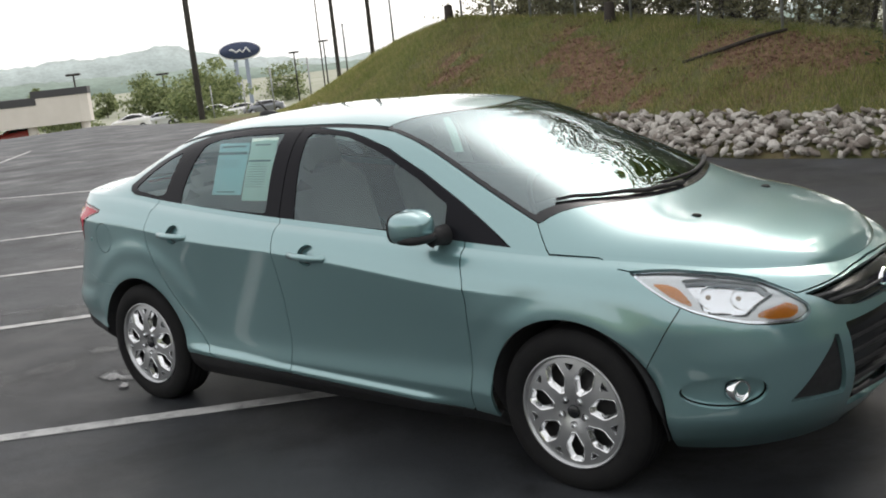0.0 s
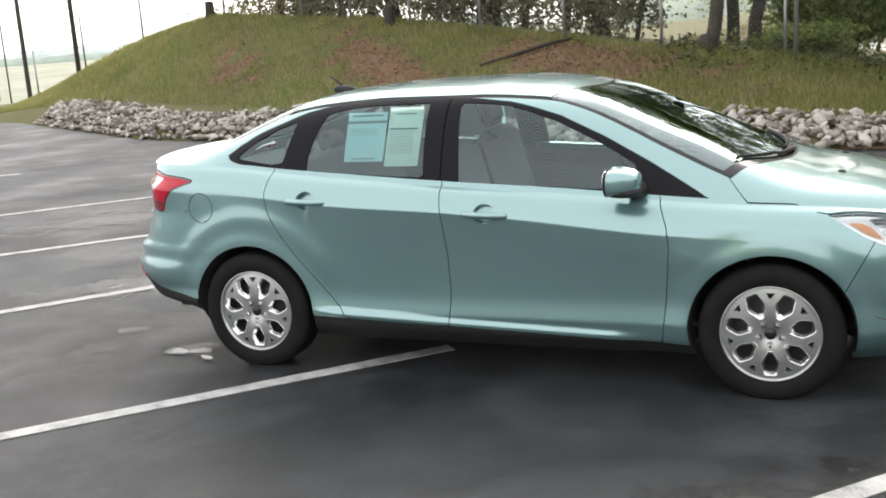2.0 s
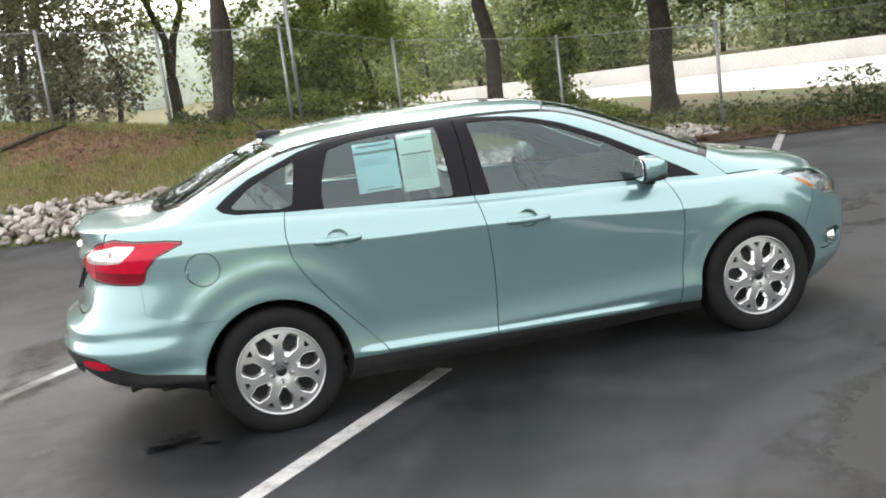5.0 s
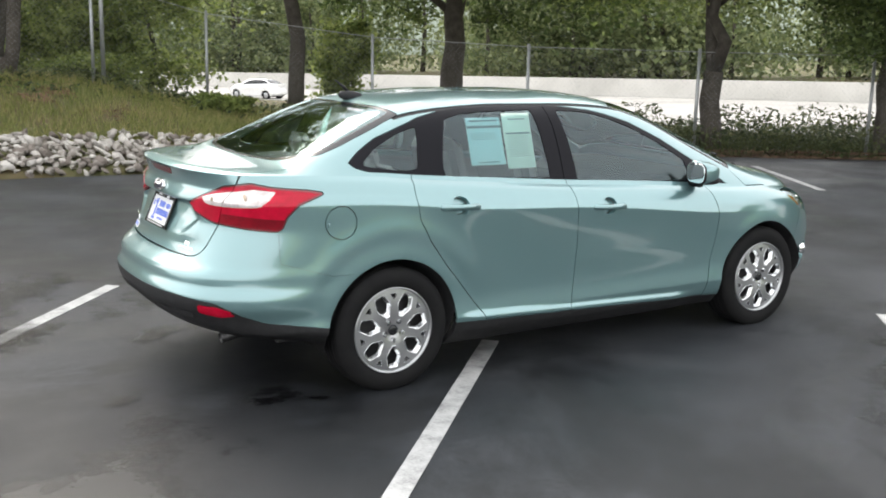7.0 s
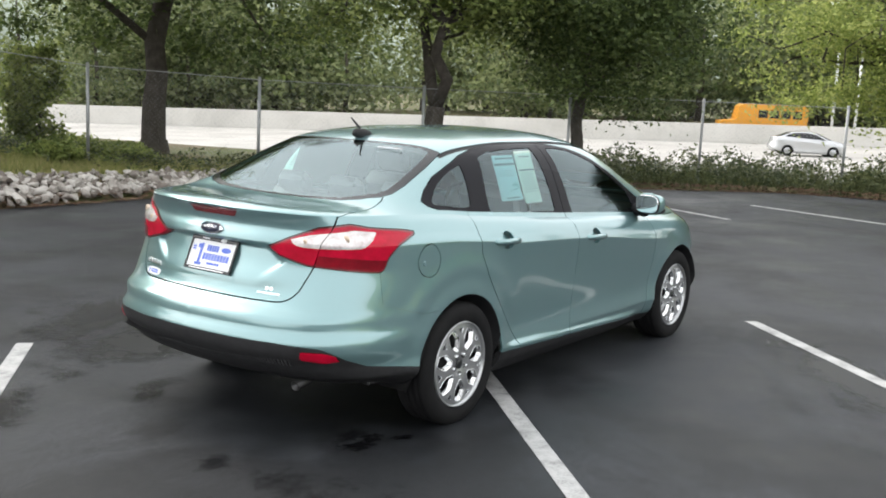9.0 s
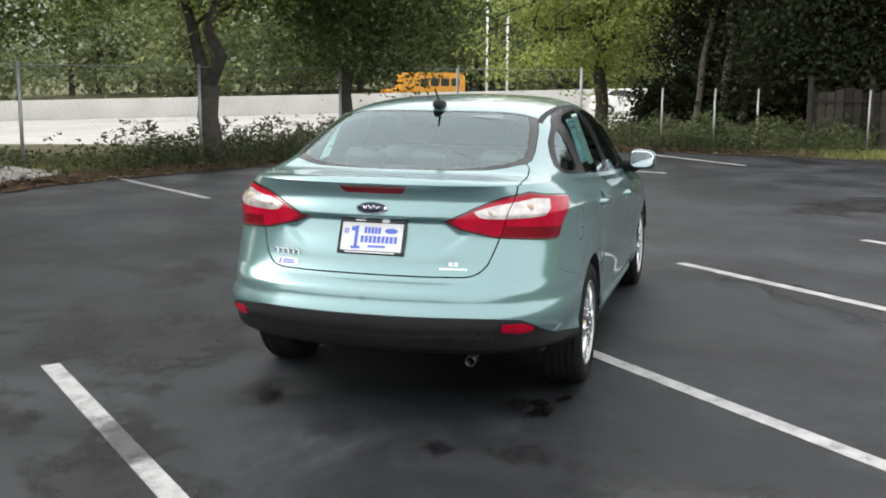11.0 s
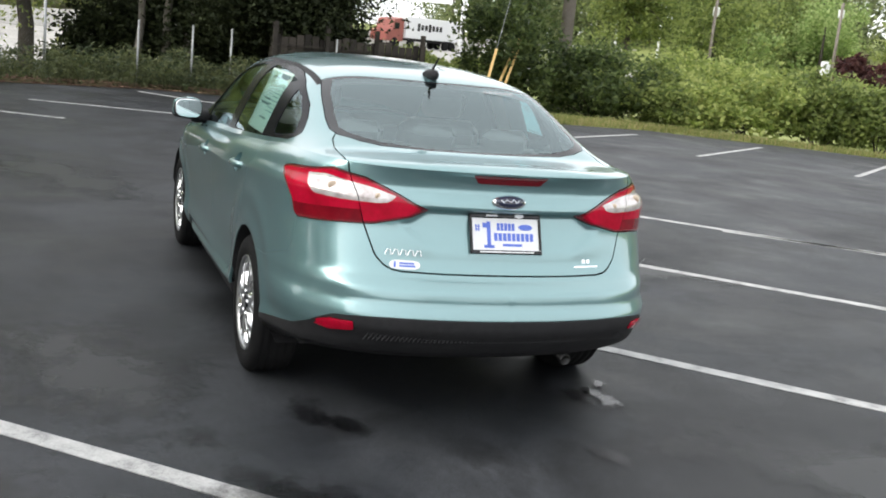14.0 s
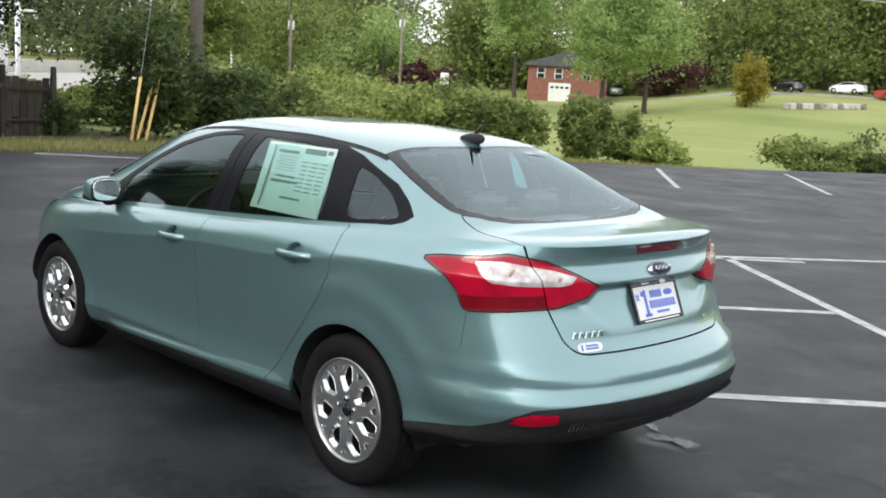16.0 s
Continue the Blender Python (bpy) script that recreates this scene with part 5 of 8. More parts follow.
LOT = [(-75, -60), (4, -60), (5.0, -30), (6.5, -23.5), (8.3, -19.6), (10.3, -16.2), (12.4, -13.2), (14.0, -10.6), (13.9, -6.5), (14.6, -3), (14.9, 0), (14.0, 2.5), (11.3, 4.9), (8.5, 6.6), (5.5, 7.6), (1.5, 7.62), (-1.7, 7.85), (-5.6, 9.2), (-11.2, 10.9), (-18.8, 15.8), (-27, 19.3), (-36, 21), (-36, 10), (-75, -4)]
ROAD_N, ROAD_S = np.array((0.866, 0.5)), np.array((-0.5, 0.866))


def road_z(s):
    return -1.85 - 0.021 * np.clip(s, -130, 110)


def land(x, y):
    """Height of the ground: the lot's bed, the bank with its crest, the dip to the road, the lawn and the hills."""
    x, y = np.atleast_1d(np.asarray(x, float)), np.atleast_1d(np.asarray(y, float))
    p = np.column_stack([x, y])
    out = inside_by(p, LOT)
    r = np.hypot(x, y)
    az = np.degrees(np.arctan2(y, x))
    foot, crest, rise = np.interp(x, FOOT_X, FOOT_Y), np.interp(x, CREST_X, CREST_Y), np.interp(x, RISE_X, RISE_Z)
    k = np.clip((y - foot) / np.maximum(crest - foot, 0.5), 0, 1)
    bank = rise * (0.75 * k + 0.25 * smoothstep(0, 1, k)) + 0.03
    n, s = p @ ROAD_N, p @ ROAD_S
    to_road = smoothstep(14, 33, n) * (1 - smoothstep(74, 90, n))
    east = (1 - to_road) * np.where(n > 50, road_z(s) + 1.2, 0.03) + to_road * road_z(s)
    away = np.maximum(smoothstep(0, 28, y - crest), smoothstep(6, 20, x))
    east = np.where(y > crest, bank * (1 - away) + east * away, east)
    flat = np.interp(r, [0, 18, 24, 36, 60, 85, 100, 120, 135, 165, 230, 400], [0.03, 0.03, -0.25, -0.9, -0.9, -0.45, 0.0, 0.35, 1.4, 5, 10, 16])
    steep = np.interp(r, [0, 18, 24, 36, 60, 85, 100, 107, 120, 135, 165, 230, 400], [0.03, 0.03, -0.25, -0.9, -0.8, -0.1, 1.1, 1.6, 2.4, 3.4, 10, 26, 40])
    up = 1 - smoothstep(-62, -54, az)
    south = flat * (1 - up) + steep * up
    west = np.interp(r, [0, 30, 45, 60, 110, 150, 220, 400], [0.0, -0.05, -0.6, -1.4, -4.6, -4.2, -3.0, -2.0])
    to_south = 1 - smoothstep(-42, -20, az)
    to_south = np.where(az < -130, 0, to_south)
    z = east * (1 - to_south) + south * to_south
    w = np.where(az > 0, smoothstep(118, 134, az), 0) + np.where(az < -130, 1, 0) + np.where((az < -100) & (az >= -130), 1 - smoothstep(-130, -100, az), 0)
    w = np.clip(w, 0, 1)
    z = z * (1 - w) + west * w
    on_bank = (x < 9) & (x > -30) & (y > foot - 0.3) & (y <= crest)
    z = np.where(on_bank, bank, z)
    hump = (x < -9) & (x > -30) & (y > crest)
    z = np.where(hump, np.maximum(z, rise * (1 - smoothstep(0, 7, y - crest)) + 0.0), z)
    bed = np.clip((out + 0.05) / 0.25, 0, 1)
    return np.where(out < 0.2, -0.16 * (1 - bed) + np.where(out > -0.05, np.minimum(z, 0.05), z * 0) * bed, z)


def clay_at(x, y):
    """Where the bank's red clay lies bare: under the crest by the fallen branch, and in a band across the slope."""
    foot, crest = np.interp(x, FOOT_X, FOOT_Y), np.interp(x, CREST_X, CREST_Y)
    k = (y - foot) / np.maximum(crest - foot, 0.5)
    spot = np.exp(-(((x + 2.6) / 2.0) ** 2) - ((k - 0.82) / 0.22) ** 2) + 0.72 * np.exp(-(((x + 6.0) / 2.8) ** 2) - ((k - 0.57 + 0.1 * (x + 6.4)) / 0.2) ** 2) + 0.4 * np.exp(-(((x + 10.5) / 2.2) ** 2) - ((k - 0.55) / 0.2) ** 2)
    return spot + 0.18 * np.sin(2.1 * x + 1.3 * y) + 0.15 * np.sin(4.7 * x - 3.1 * y) - 0.05


def sheet_mesh(name, xs, ys, material_of, materials, dz=0.0):
    X, Y = np.meshgrid(xs, ys, indexing="ij")
    Z = land(X.ravel(), Y.ravel()) + dz
    me = bpy.data.meshes.new(name)
    nx, ny = X.shape
    idx = np.arange(nx * ny).reshape(nx, ny)
    q = np.stack([idx[:-1, :-1], idx[1:, :-1], idx[1:, 1:], idx[:-1, 1:]], -1).reshape(-1, 4)
    fill(me, np.column_stack([X.ravel(), Y.ravel(), Z]), q)
    for m in materials:
        me.materials.append(m)
    cx, cy = X.ravel()[q].mean(1), Y.ravel()[q].mean(1)
    me.polygons.foreach_set("material_index", material_of(cx, cy).astype(np.int32))
    me.polygons.foreach_set("use_smooth", np.ones(len(q), bool))
    me.update()
    return new(name, me)


def fill(me, verts, faces):
    """Fast mesh out of arrays; all faces have the same number of corners."""
    verts, faces = np.asarray(verts, np.float32), np.asarray(faces, np.int32)
    me.vertices.add(len(verts))
    me.vertices.foreach_set("co", verts.ravel())
    me.loops.add(faces.size)
    me.loops.foreach_set("vertex_index", faces.ravel())
    me.polygons.add(len(faces))
    me.polygons.foreach_set("loop_start", np.arange(0, faces.size, faces.shape[1], dtype=np.int32))
    me.update(calc_edges=True)
    me.validate()


def axis(*spans):
    return np.unique(np.concatenate([np.arange(a, b, s) for a, b, s in spans]))


gx = axis((-1500, -300, 150), (-300, -60, 12), (-60, -28, 2), (-28, 18, 0.4), (18, 60, 2), (60, 300, 8), (300, 1600, 150))
gy = axis((-1500, -300, 150), (-300, -60, 8), (-60, -26, 2), (-26, 22, 0.4), (22, 60, 2), (60, 300, 10), (300, 1600, 150))
ground = sheet_mesh("ground", gx, gy, lambda x, y: np.where(x < -40, 3, np.where(y < -9, 1, np.where(clay_at(x, y) > 0.42, 2, 0))), [MEADOW, LAWN, CLAY, HAZE_GROUND])
tagged(ground, "grassy ground with a red clay bank and a mown lawn", "ground", "", "structure")
g = Geo()
g.prism(LOT, 0.2, Matrix.Translation((0, 0, -0.2)))
tagged(part("pavement", g, ASPHALT, None), "dark sealed asphalt parking lot with faded stains", "parking lot", "", "structure")


def stripe(a, b, w=0.10):
    """A painted bay line lying on the asphalt."""
    a, b = np.array(a, float), np.array(b, float)
    d = (b - a) / np.linalg.norm(b - a)
    n = np.array((-d[1], d[0])) * w / 2
    out = [a + n, a - n, b - n, b + n]
    ob = part("bay_line", Geo().prism([tuple(p) for p in out], 0.004, Matrix.Translation((0, 0, 0.001))), WHITE_PAINT, None)
    return tagged(ob, "worn white painted parking bay line", "line marking", "painted bay lines", "structure")


for (ex, ey), turn, span in (((-6.05, 4.50), 45.6, 4.5), ((-3.86, 3.04), 45.0, 4.5), ((-1.95, 1.95), 48.5, 4.5), ((-0.40, -0.40), 45.6, 3.7), ((2.27, -1.13), 47.3, 4.7), ((4.11, -2.75), 49.0, 5.5)):
    stripe((ex, ey), (ex - span * math.cos(radians(turn)), ey - span * math.sin(radians(turn))))
for a, b in (((1.07, -6.29), (-6.4, -0.15)), ((2.47, -4.50), (0.0, -7.95)), ((-10.0, 6.5), (-13.4, 4.6)),
             ((11.15, 1.99), (10.4, -0.4)), ((7.3, 8.0), (5.0, 4.80)), ((8.31, 5.28), (7.05, 3.10)), ((9.7, 3.5), (8.82, 1.52)),
             ((14.2, 0.15), (12.3, -1.6)), ((13.9, -4.45), (12.7, -5.95)), ((10.95, -7.02), (12.8, -9.65)), ((9.3, -8.8), (11.85, -12.05)), ((7.75, -10.9), (10.2, -14.0)), ((6.0, -13.0), (9.0, -16.8)), ((4.23, -15.42), (7.2, -19.43)),
             ((-25.4, 11.9), (-21.5, 8.6))):
    stripe(a, b)

# chalky and damp stains, thin films with broken edges
def film(name, base, rough, cover, scale):
    m = mat(name, base, rough)
    t = m.node_tree
    tc = node(m, "ShaderNodeTexCoord")
    d = node(m, "ShaderNodeVectorMath")
    d.operation = "LENGTH"
    link(m, tc.outputs["Object"], d.inputs[0])
    n = node(m, "ShaderNodeTexNoise", Scale=scale, Detail=8.0, Roughness=0.7)
    link(m, node(m, "ShaderNodeNewGeometry").outputs["Position"], n.inputs["Vector"])
    k = node(m, "ShaderNodeMath")
    k.operation = "SUBTRACT"
    link(m, n.outputs["Fac"], k.inputs[0])
    fall = node(m, "ShaderNodeMath")
    fall.operation = "MULTIPLY"
    fall.inputs[1].default_value = 0.42
    link(m, d.outputs["Value"], fall.inputs[0])
    link(m, fall.outputs[0], k.inputs[1])
    r = node(m, "ShaderNodeMapRange")
    r.inputs["From Min"].default_value, r.inputs["From Max"].default_value = 0.22, 0.38
    r.inputs["To Max"].default_value = cover
    link(m, k.outputs[0], r.inputs["Value"])
    link(m, r.outputs[0], t.nodes["Principled BSDF"].inputs["Alpha"])
    return m


PUDDLE = film("shallow water", (0.006, 0.006, 0.007), 0.02, 1.0, 9.0)
PUDDLE.node_tree.nodes["Principled BSDF"].inputs["IOR"].default_value = 1.33
WET = film("damp dark patch", (0.005, 0.005, 0.006), 0.35, 0.55, 3.0)
SEAL = film("fresh sealer smear", (0.008, 0.009, 0.010), 0.45, 0.85, 1.9)
DUSTY = film("pale dusty smear", (0.10, 0.105, 0.11), 0.8, 0.22, 1.3)


def blot(name, c, rx, ry, turn, material, label, z):
    """A thin film on the asphalt, its outline broken by the material."""
    n = 32
    ob = linked(name, [(math.cos(2 * math.pi * i / n), math.sin(2 * math.pi * i / n), 0) for i in range(n)], [tuple(range(n))], material)
    ob.matrix_basis = Matrix.LocRotScale((c[0], c[1], z), Euler((0, 0, radians(turn))), (rx, ry, 1))
    return tagged(ob, label, "stain", "", "structure")


for k, (x, y, rx, ry, t) in enumerate(((-1.93, -0.74, 0.24, 0.10, 5), (-1.72, -0.82, 0.13, 0.05, -20))):
    blot("puddle", (x, y), rx, ry, t, PUDDLE, "small shallow puddle mirroring the sky on asphalt", 0.008 + 0.0005 * k)
for k, (x, y, rx, ry, t) in enumerate(((-1.95, 0.7, 0.30, 0.14, 10), (-1.88, -0.62, 0.24, 0.14, 15), (-2.54, -0.41, 0.20, 0.16, 20), (-2.1, 0.58, 0.2, 0.1, 20), (-1.2, 2.3, 1.1, 0.55, 35), (-2.6, 2.0, 0.9, 0.5, 60), (-2.9, 0.9, 0.8, 0.35, 30), (0.6, 2.6, 1.0, 0.4, 20))):
    blot("damp_patch", (x, y), rx, ry, t, WET, "dark damp patch on the asphalt behind the car", 0.0062 + 0.0003 * k)
for k, (x, y, rx, ry, t) in enumerate(((-1.4, 1.5, 1.2, 0.6, 15), (-3.4, 0.6, 1.4, 0.5, 40), (-3.0, -1.5, 1.3, 0.6, 45), (1.0, -2.3, 1.6, 0.5, 45), (4.0, 1.6, 1.8, 0.8, 30), (-4.6, -0.6, 1.5, 0.7, 45), (7.5, -3.5, 3.0, 1.0, -40), (-5.5, 3.2, 2.0, 0.8, 45))):
    blot("sealer_smear", (x, y), rx, ry, t, SEAL, "darker sealer smear on the asphalt", 0.0025 + 0.0002 * k)
for k, (x, y, rx, ry, t) in enumerate(((0.6, -2.0, 1.5, 0.25, 30), (-0.3, -3.0, 1.2, 0.3, 60), (-3.1, -2.2, 0.9, 0.25, 45), (2.6, -2.2, 1.4, 0.35, 45), (4.5, -4.6, 2.0, 0.5, -35), (-3.7, 1.4, 1.1, 0.3, 40), (-7, 5, 2.5, 0.6, 40), (6.5, -7.5, 2.6, 0.5, -55))):
    blot("dusty_smear", (x, y), rx, ry, t, DUSTY, "pale dusty smear on the asphalt", 0.0045 + 0.0002 * k)


# ---- riprap, fence, grass ----
STONE = mottled("pale limestone riprap", [(0.17, 0.145, 0.125), (0.33, 0.305, 0.275), (0.50, 0.475, 0.44)], 4, 5, 40, 0.85, 0.5, 0.02, spread=0.5)


def rock_mesh(seed, count=13):
    """A broken stone: the hull of a few scattered points, flat-sided and sharp-edged."""
    rnd = np.random.RandomState(seed)
    d = rnd.normal(size=(count, 3))
    d /= np.linalg.norm(d, axis=1, keepdims=True)
    d *= rnd.uniform(0.75, 1.12, (count, 1)) * np.array((rnd.uniform(1.15, 1.6), rnd.uniform(0.8, 1.05), rnd.uniform(0.5, 0.75)))
    bm = bmesh.new()
    for p in d:
        bm.verts.new(p)
    bmesh.ops.convex_hull(bm, input=bm.verts)
    loose = [v for v in bm.verts if not v.link_faces]
    bmesh.ops.delete(bm, geom=loose, context="VERTS")
    bmesh.ops.triangulate(bm, faces=bm.faces)
    me = bpy.data.meshes.new("rock")
    bm.to_mesh(me)
    bm.free()
    me.materials.append(STONE)
    return me


ROCKS = [rock_mesh(40 + k, 14) for k in range(16)]
ROCKS_FAR = [rock_mesh(60 + k, 10) for k in range(16)]
rnd = np.random.RandomState(11)
rip = thing("riprap_strip", "strip of pale broken limestone riprap along the bank", "riprap", kind="structure")
far_v, far_f, far_n = [], [], 0
spots = []
for x in np.arange(-17.5, 6.3, 0.082):
    foot = float(np.interp(x, FOOT_X, FOOT_Y))
    deep = float(np.interp(x, [-20, -6, 0, 3, 7], [0.9, 1.05, 1.35, 1.35, 1.2]))
    for j in range(11):
        spots.append((x + rnd.uniform(-0.12, 0.12), foot + 0.05 + (j + rnd.uniform(0, 1)) * deep / 11, 0.042 + 0.062 * rnd.uniform(0, 1) ** 1.5))
zz = land([s[0] for s in spots], [s[1] for s in spots])
near_left = 300
for k, ((x, y, r), z) in enumerate(zip(spots, zz)):
    m = Matrix.LocRotScale((x, y, float(max(z, 0)) + 0.03 + rnd.uniform(0, 0.07)), Euler(rnd.uniform(-0.8, 0.8, 3) + np.array((0, 0, rnd.uniform(0, 6)))), (r, r, r))
    me = (ROCKS if x > -4.5 else ROCKS_FAR)[rnd.randint(16)]
    if -2.2 < x < 6 and near_left > 0 and k % 4 == 0:
        ob = new("rock", me)
        ob.parent = rip
        ob.matrix_basis = m
        near_left -= 1
    else:
        co = np.array([v.co for v in me.vertices]) @ np.array(m.to_3x3()).T + np.array(m.translation)
        far_v.append(co)
        far_f.append(np.array([p.vertices for p in me.polygons]) + far_n)
        far_n += len(co)
me = bpy.data.meshes.new("rocks")
fill(me, np.concatenate(far_v), np.concatenate(far_f))
me.materials.append(STONE)
ob = new("rocks", me)
ob.parent = rip
tagged(ob, "", "", "", "stuff")

GALV = mottled("galvanised steel", [(0.24, 0.25, 0.25), (0.34, 0.35, 0.35)], 8, 4, 120, 0.45, 0.1, 0.002, metal=0.6)
POSTS = [(-34, 25.5), (-30, 24.0), (-26, 22.0), (-22.5, 20.6), (-19.5, 19.4), (-16.5, 18.3), (-13.1, 17.15), (-11.85, 16.78), (-10.5, 16.37), (-9.0, 15.9), (-7.25, 15.17), (-5.42, 14.4), (-3.42, 13.32), (-1.48, 12.28), (0.5, 12.0), (2.45, 12.2), (5.0, 11.0), (6.8, 8.9), (8.8, 7.0), (11.2, 5.5), (13.75, 4.0), (15.6, 1.8), (15.5, 0.1), (15.6, -0.95), (16.1, -1.8), (15.6, -3.9)]
FENCE = thing("chain_link_fence", "galvanised chain-link fence with tall thin posts", "fence")
heights = land([p[0] for p in POSTS], [p[1] for p in POSTS])
TOP = 1.60
for (x, y), z in zip(POSTS, heights):
    part("fence_post", Geo().tube([(x, y, z - 0.3), (x, y, z + (TOP + 0.05 if x < 15.4 or y > 1 else 1.25))], 0.028 if x < 15.4 or y > 1 else 0.02, 8), GALV, FENCE, "", True)
part("fence_post", Geo().tube([(0.66, 12.0, heights[14] - 0.3), (0.66, 12.0, heights[14] + TOP + 1.0)], 0.035, 8), GALV, FENCE, "taller corner post", True)
wires = Geo()
for (a, za), (b, zb) in zip(zip(POSTS[6:-5], heights[6:-5]), zip(POSTS[7:-4], heights[7:-4])):
    part("top_wire", Geo().tube([(*a, za + TOP), (*b, zb + TOP)], 0.007, 5), GALV, FENCE)
wv, wf, cnt = [], [], 0
for (a, za), (b, zb) in zip(zip(POSTS[8:-5], heights[8:-5]), zip(POSTS[9:-4], heights[9:-4])):
    a3, b3 = np.array((*a, za)), np.array((*b, zb))
    length = np.linalg.norm(b3[:2] - a3[:2])
    d = (b3 - a3) / length
    cell = 0.085
    for sgn in (1, -1):
        for c in np.arange(-TOP, length + TOP, cell):
            lo, hi = (c, 0.05), (c + sgn * (TOP - 0.05), TOP)
            t0 = np.clip(((0 if sgn > 0 else length) - lo[0]) / (hi[0] - lo[0]), 0, 1) if (lo[0] < 0 or lo[0] > length) else 0.0
            t1 = 1.0
            if hi[0] > length or hi[0] < 0:
                t1 = ((length if sgn > 0 else 0) - lo[0]) / (hi[0] - lo[0])
            if t1 <= t0 or lo[0] > length and sgn > 0 or lo[0] < 0 and sgn < 0:
                continue
            p = [(lo[0] + (hi[0] - lo[0]) * t, lo[1] + (hi[1] - lo[1]) * t) for t in (t0, t1)]
            q = [a3 + d * u + np.array((0, 0, h)) for u, h in p]
            w = np.array((0, 0, 0.0010))
            wv += [q[0] - w, q[0] + w, q[1] + w, q[1] - w]
            wf.append((cnt, cnt + 1, cnt + 2, cnt + 3))
            cnt += 4
me = bpy.data.meshes.new("chain_link")
fill(me, wv, wf)
me.materials.append(GALV)
ob = new("chain_link", me)
ob.parent = FENCE
tagged(ob, "thin woven wire mesh", "", "", "stuff")
rot = mottled("weathered wood", [(0.025, 0.02, 0.017), (0.06, 0.05, 0.042)], 10, 5, 90, 0.9, 0.5, 0.01)
bx = np.array([(-4.62, 12.05), (-4.05, 12.35), (-3.6, 12.7), (-3.18, 12.92)])
bz = land(bx[:, 0], bx[:, 1])
ob = part("fallen_branch", Geo().tube([(x, y, z + 0.05 + 0.02 * k) for k, ((x, y), z) in enumerate(zip(bx, bz))], [0.022, 0.034, 0.036, 0.026], 8), rot, None, "", True)
tagged(ob, "dark fallen branch lying on the clay bank", "branch")
for x, y, h in ((-7.75, 15.2, 0.40), (-13.55, 17.2, 0.36)):
    m = Matrix.Translation((x, y, float(land([x], [y])[0])))
    ob = part("tree_stump", Geo().lathe([(0.15, -0.2), (0.12, 0.06), (0.105, h * 0.9), (0.08, h), (0, h + 0.01)], m, 14), rot, None, "", True)
    tagged(ob, "short weathered wooden stump by the fence", "stump", "stumps on the bank")


# ---- plants ----
def foliage(name, stops, translucent=0.5):
    m = mottled(name, stops, 0.8, 3, 30, 0.6, 0, 0, spread=0.55)
    t = m.node_tree
    out, b = t.nodes["Material Output"], t.nodes["Principled BSDF"]
    tr, mix = t.nodes.new("ShaderNodeBsdfTranslucent"), t.nodes.new("ShaderNodeMixShader")
    src = b.inputs["Base Color"].links[0].from_socket
    t.links.new(src, tr.inputs["Color"])
    mix.inputs[0].default_value = translucent
    t.links.new(b.outputs[0], mix.inputs[1])
    t.links.new(tr.outputs[0], mix.inputs[2])
    t.links.new(mix.outputs[0], out.inputs[0])
    return m


LEAF_DARK = foliage("dark oak leaves", [(0.045, 0.07, 0.022), (0.08, 0.12, 0.034), (0.13, 0.17, 0.05)])
LEAF_MID = foliage("summer leaves", [(0.12, 0.16, 0.048), (0.20, 0.26, 0.072), (0.32, 0.37, 0.12)], 0.6)
# olive leaf colour lightened and greyed to imitate the haze behind the fence
LEAF_PALE_OLIVE = foliage("olive leaves greyed for haze", [(0.12, 0.118, 0.066), (0.205, 0.198, 0.114), (0.31, 0.30, 0.186)], 0.6)
LEAF_LIGHT = foliage("light green leaves", [(0.19, 0.25, 0.065), (0.31, 0.38, 0.105), (0.45, 0.49, 0.17)], 0.55)
# deep shade is put into this near-black leaf colour and its low specular
LEAF_BLACK = foliage("evergreen leaves blackened for deep shade", [(0.016, 0.022, 0.010), (0.026, 0.034, 0.015), (0.040, 0.05, 0.022)], 0.2)
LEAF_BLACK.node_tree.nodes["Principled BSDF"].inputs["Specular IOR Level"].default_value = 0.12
# brighter leaf copy: sunlight on the garden trees is put into the colour
LEAF_BRIGHT = foliage("yellow-green leaves brightened for sunlight", [(0.24, 0.34, 0.115), (0.37, 0.48, 0.18), (0.50, 0.58, 0.26)], 0.75)
# distance haze is mixed into this leaf colour for the far woods
LEAF_HAZE = foliage("far leaves paled with painted haze", [(0.12, 0.155, 0.07), (0.195, 0.235, 0.105), (0.28, 0.315, 0.155)], 0.6)
LEAF_PURPLE = foliage("purple smoke-bush leaves", [(0.05, 0.018, 0.02), (0.08, 0.03, 0.03), (0.11, 0.045, 0.04)])
LEAF_GOLD = foliage("golden conifer leaves", [(0.25, 0.22, 0.03), (0.38, 0.33, 0.06)])
BLADE = foliage("dry and green grass blades", [(0.15, 0.19, 0.05), (0.26, 0.28, 0.085), (0.40, 0.35, 0.17)], 0.5)
WEED = foliage("weeds", [(0.035, 0.052, 0.02), (0.07, 0.092, 0.032), (0.12, 0.135, 0.055)], 0.4)
GREY_BARK = mottled("pale grey bark", [(0.09, 0.08, 0.068), (0.15, 0.135, 0.115), (0.20, 0.185, 0.16)], 7, 6, 45, 0.95, 0.9, 0.02)
BARK = mottled("grey-brown bark", [(0.035, 0.028, 0.022), (0.065, 0.055, 0.045), (0.10, 0.09, 0.075)], 7, 6, 45, 0.95, 0.9, 0.03)


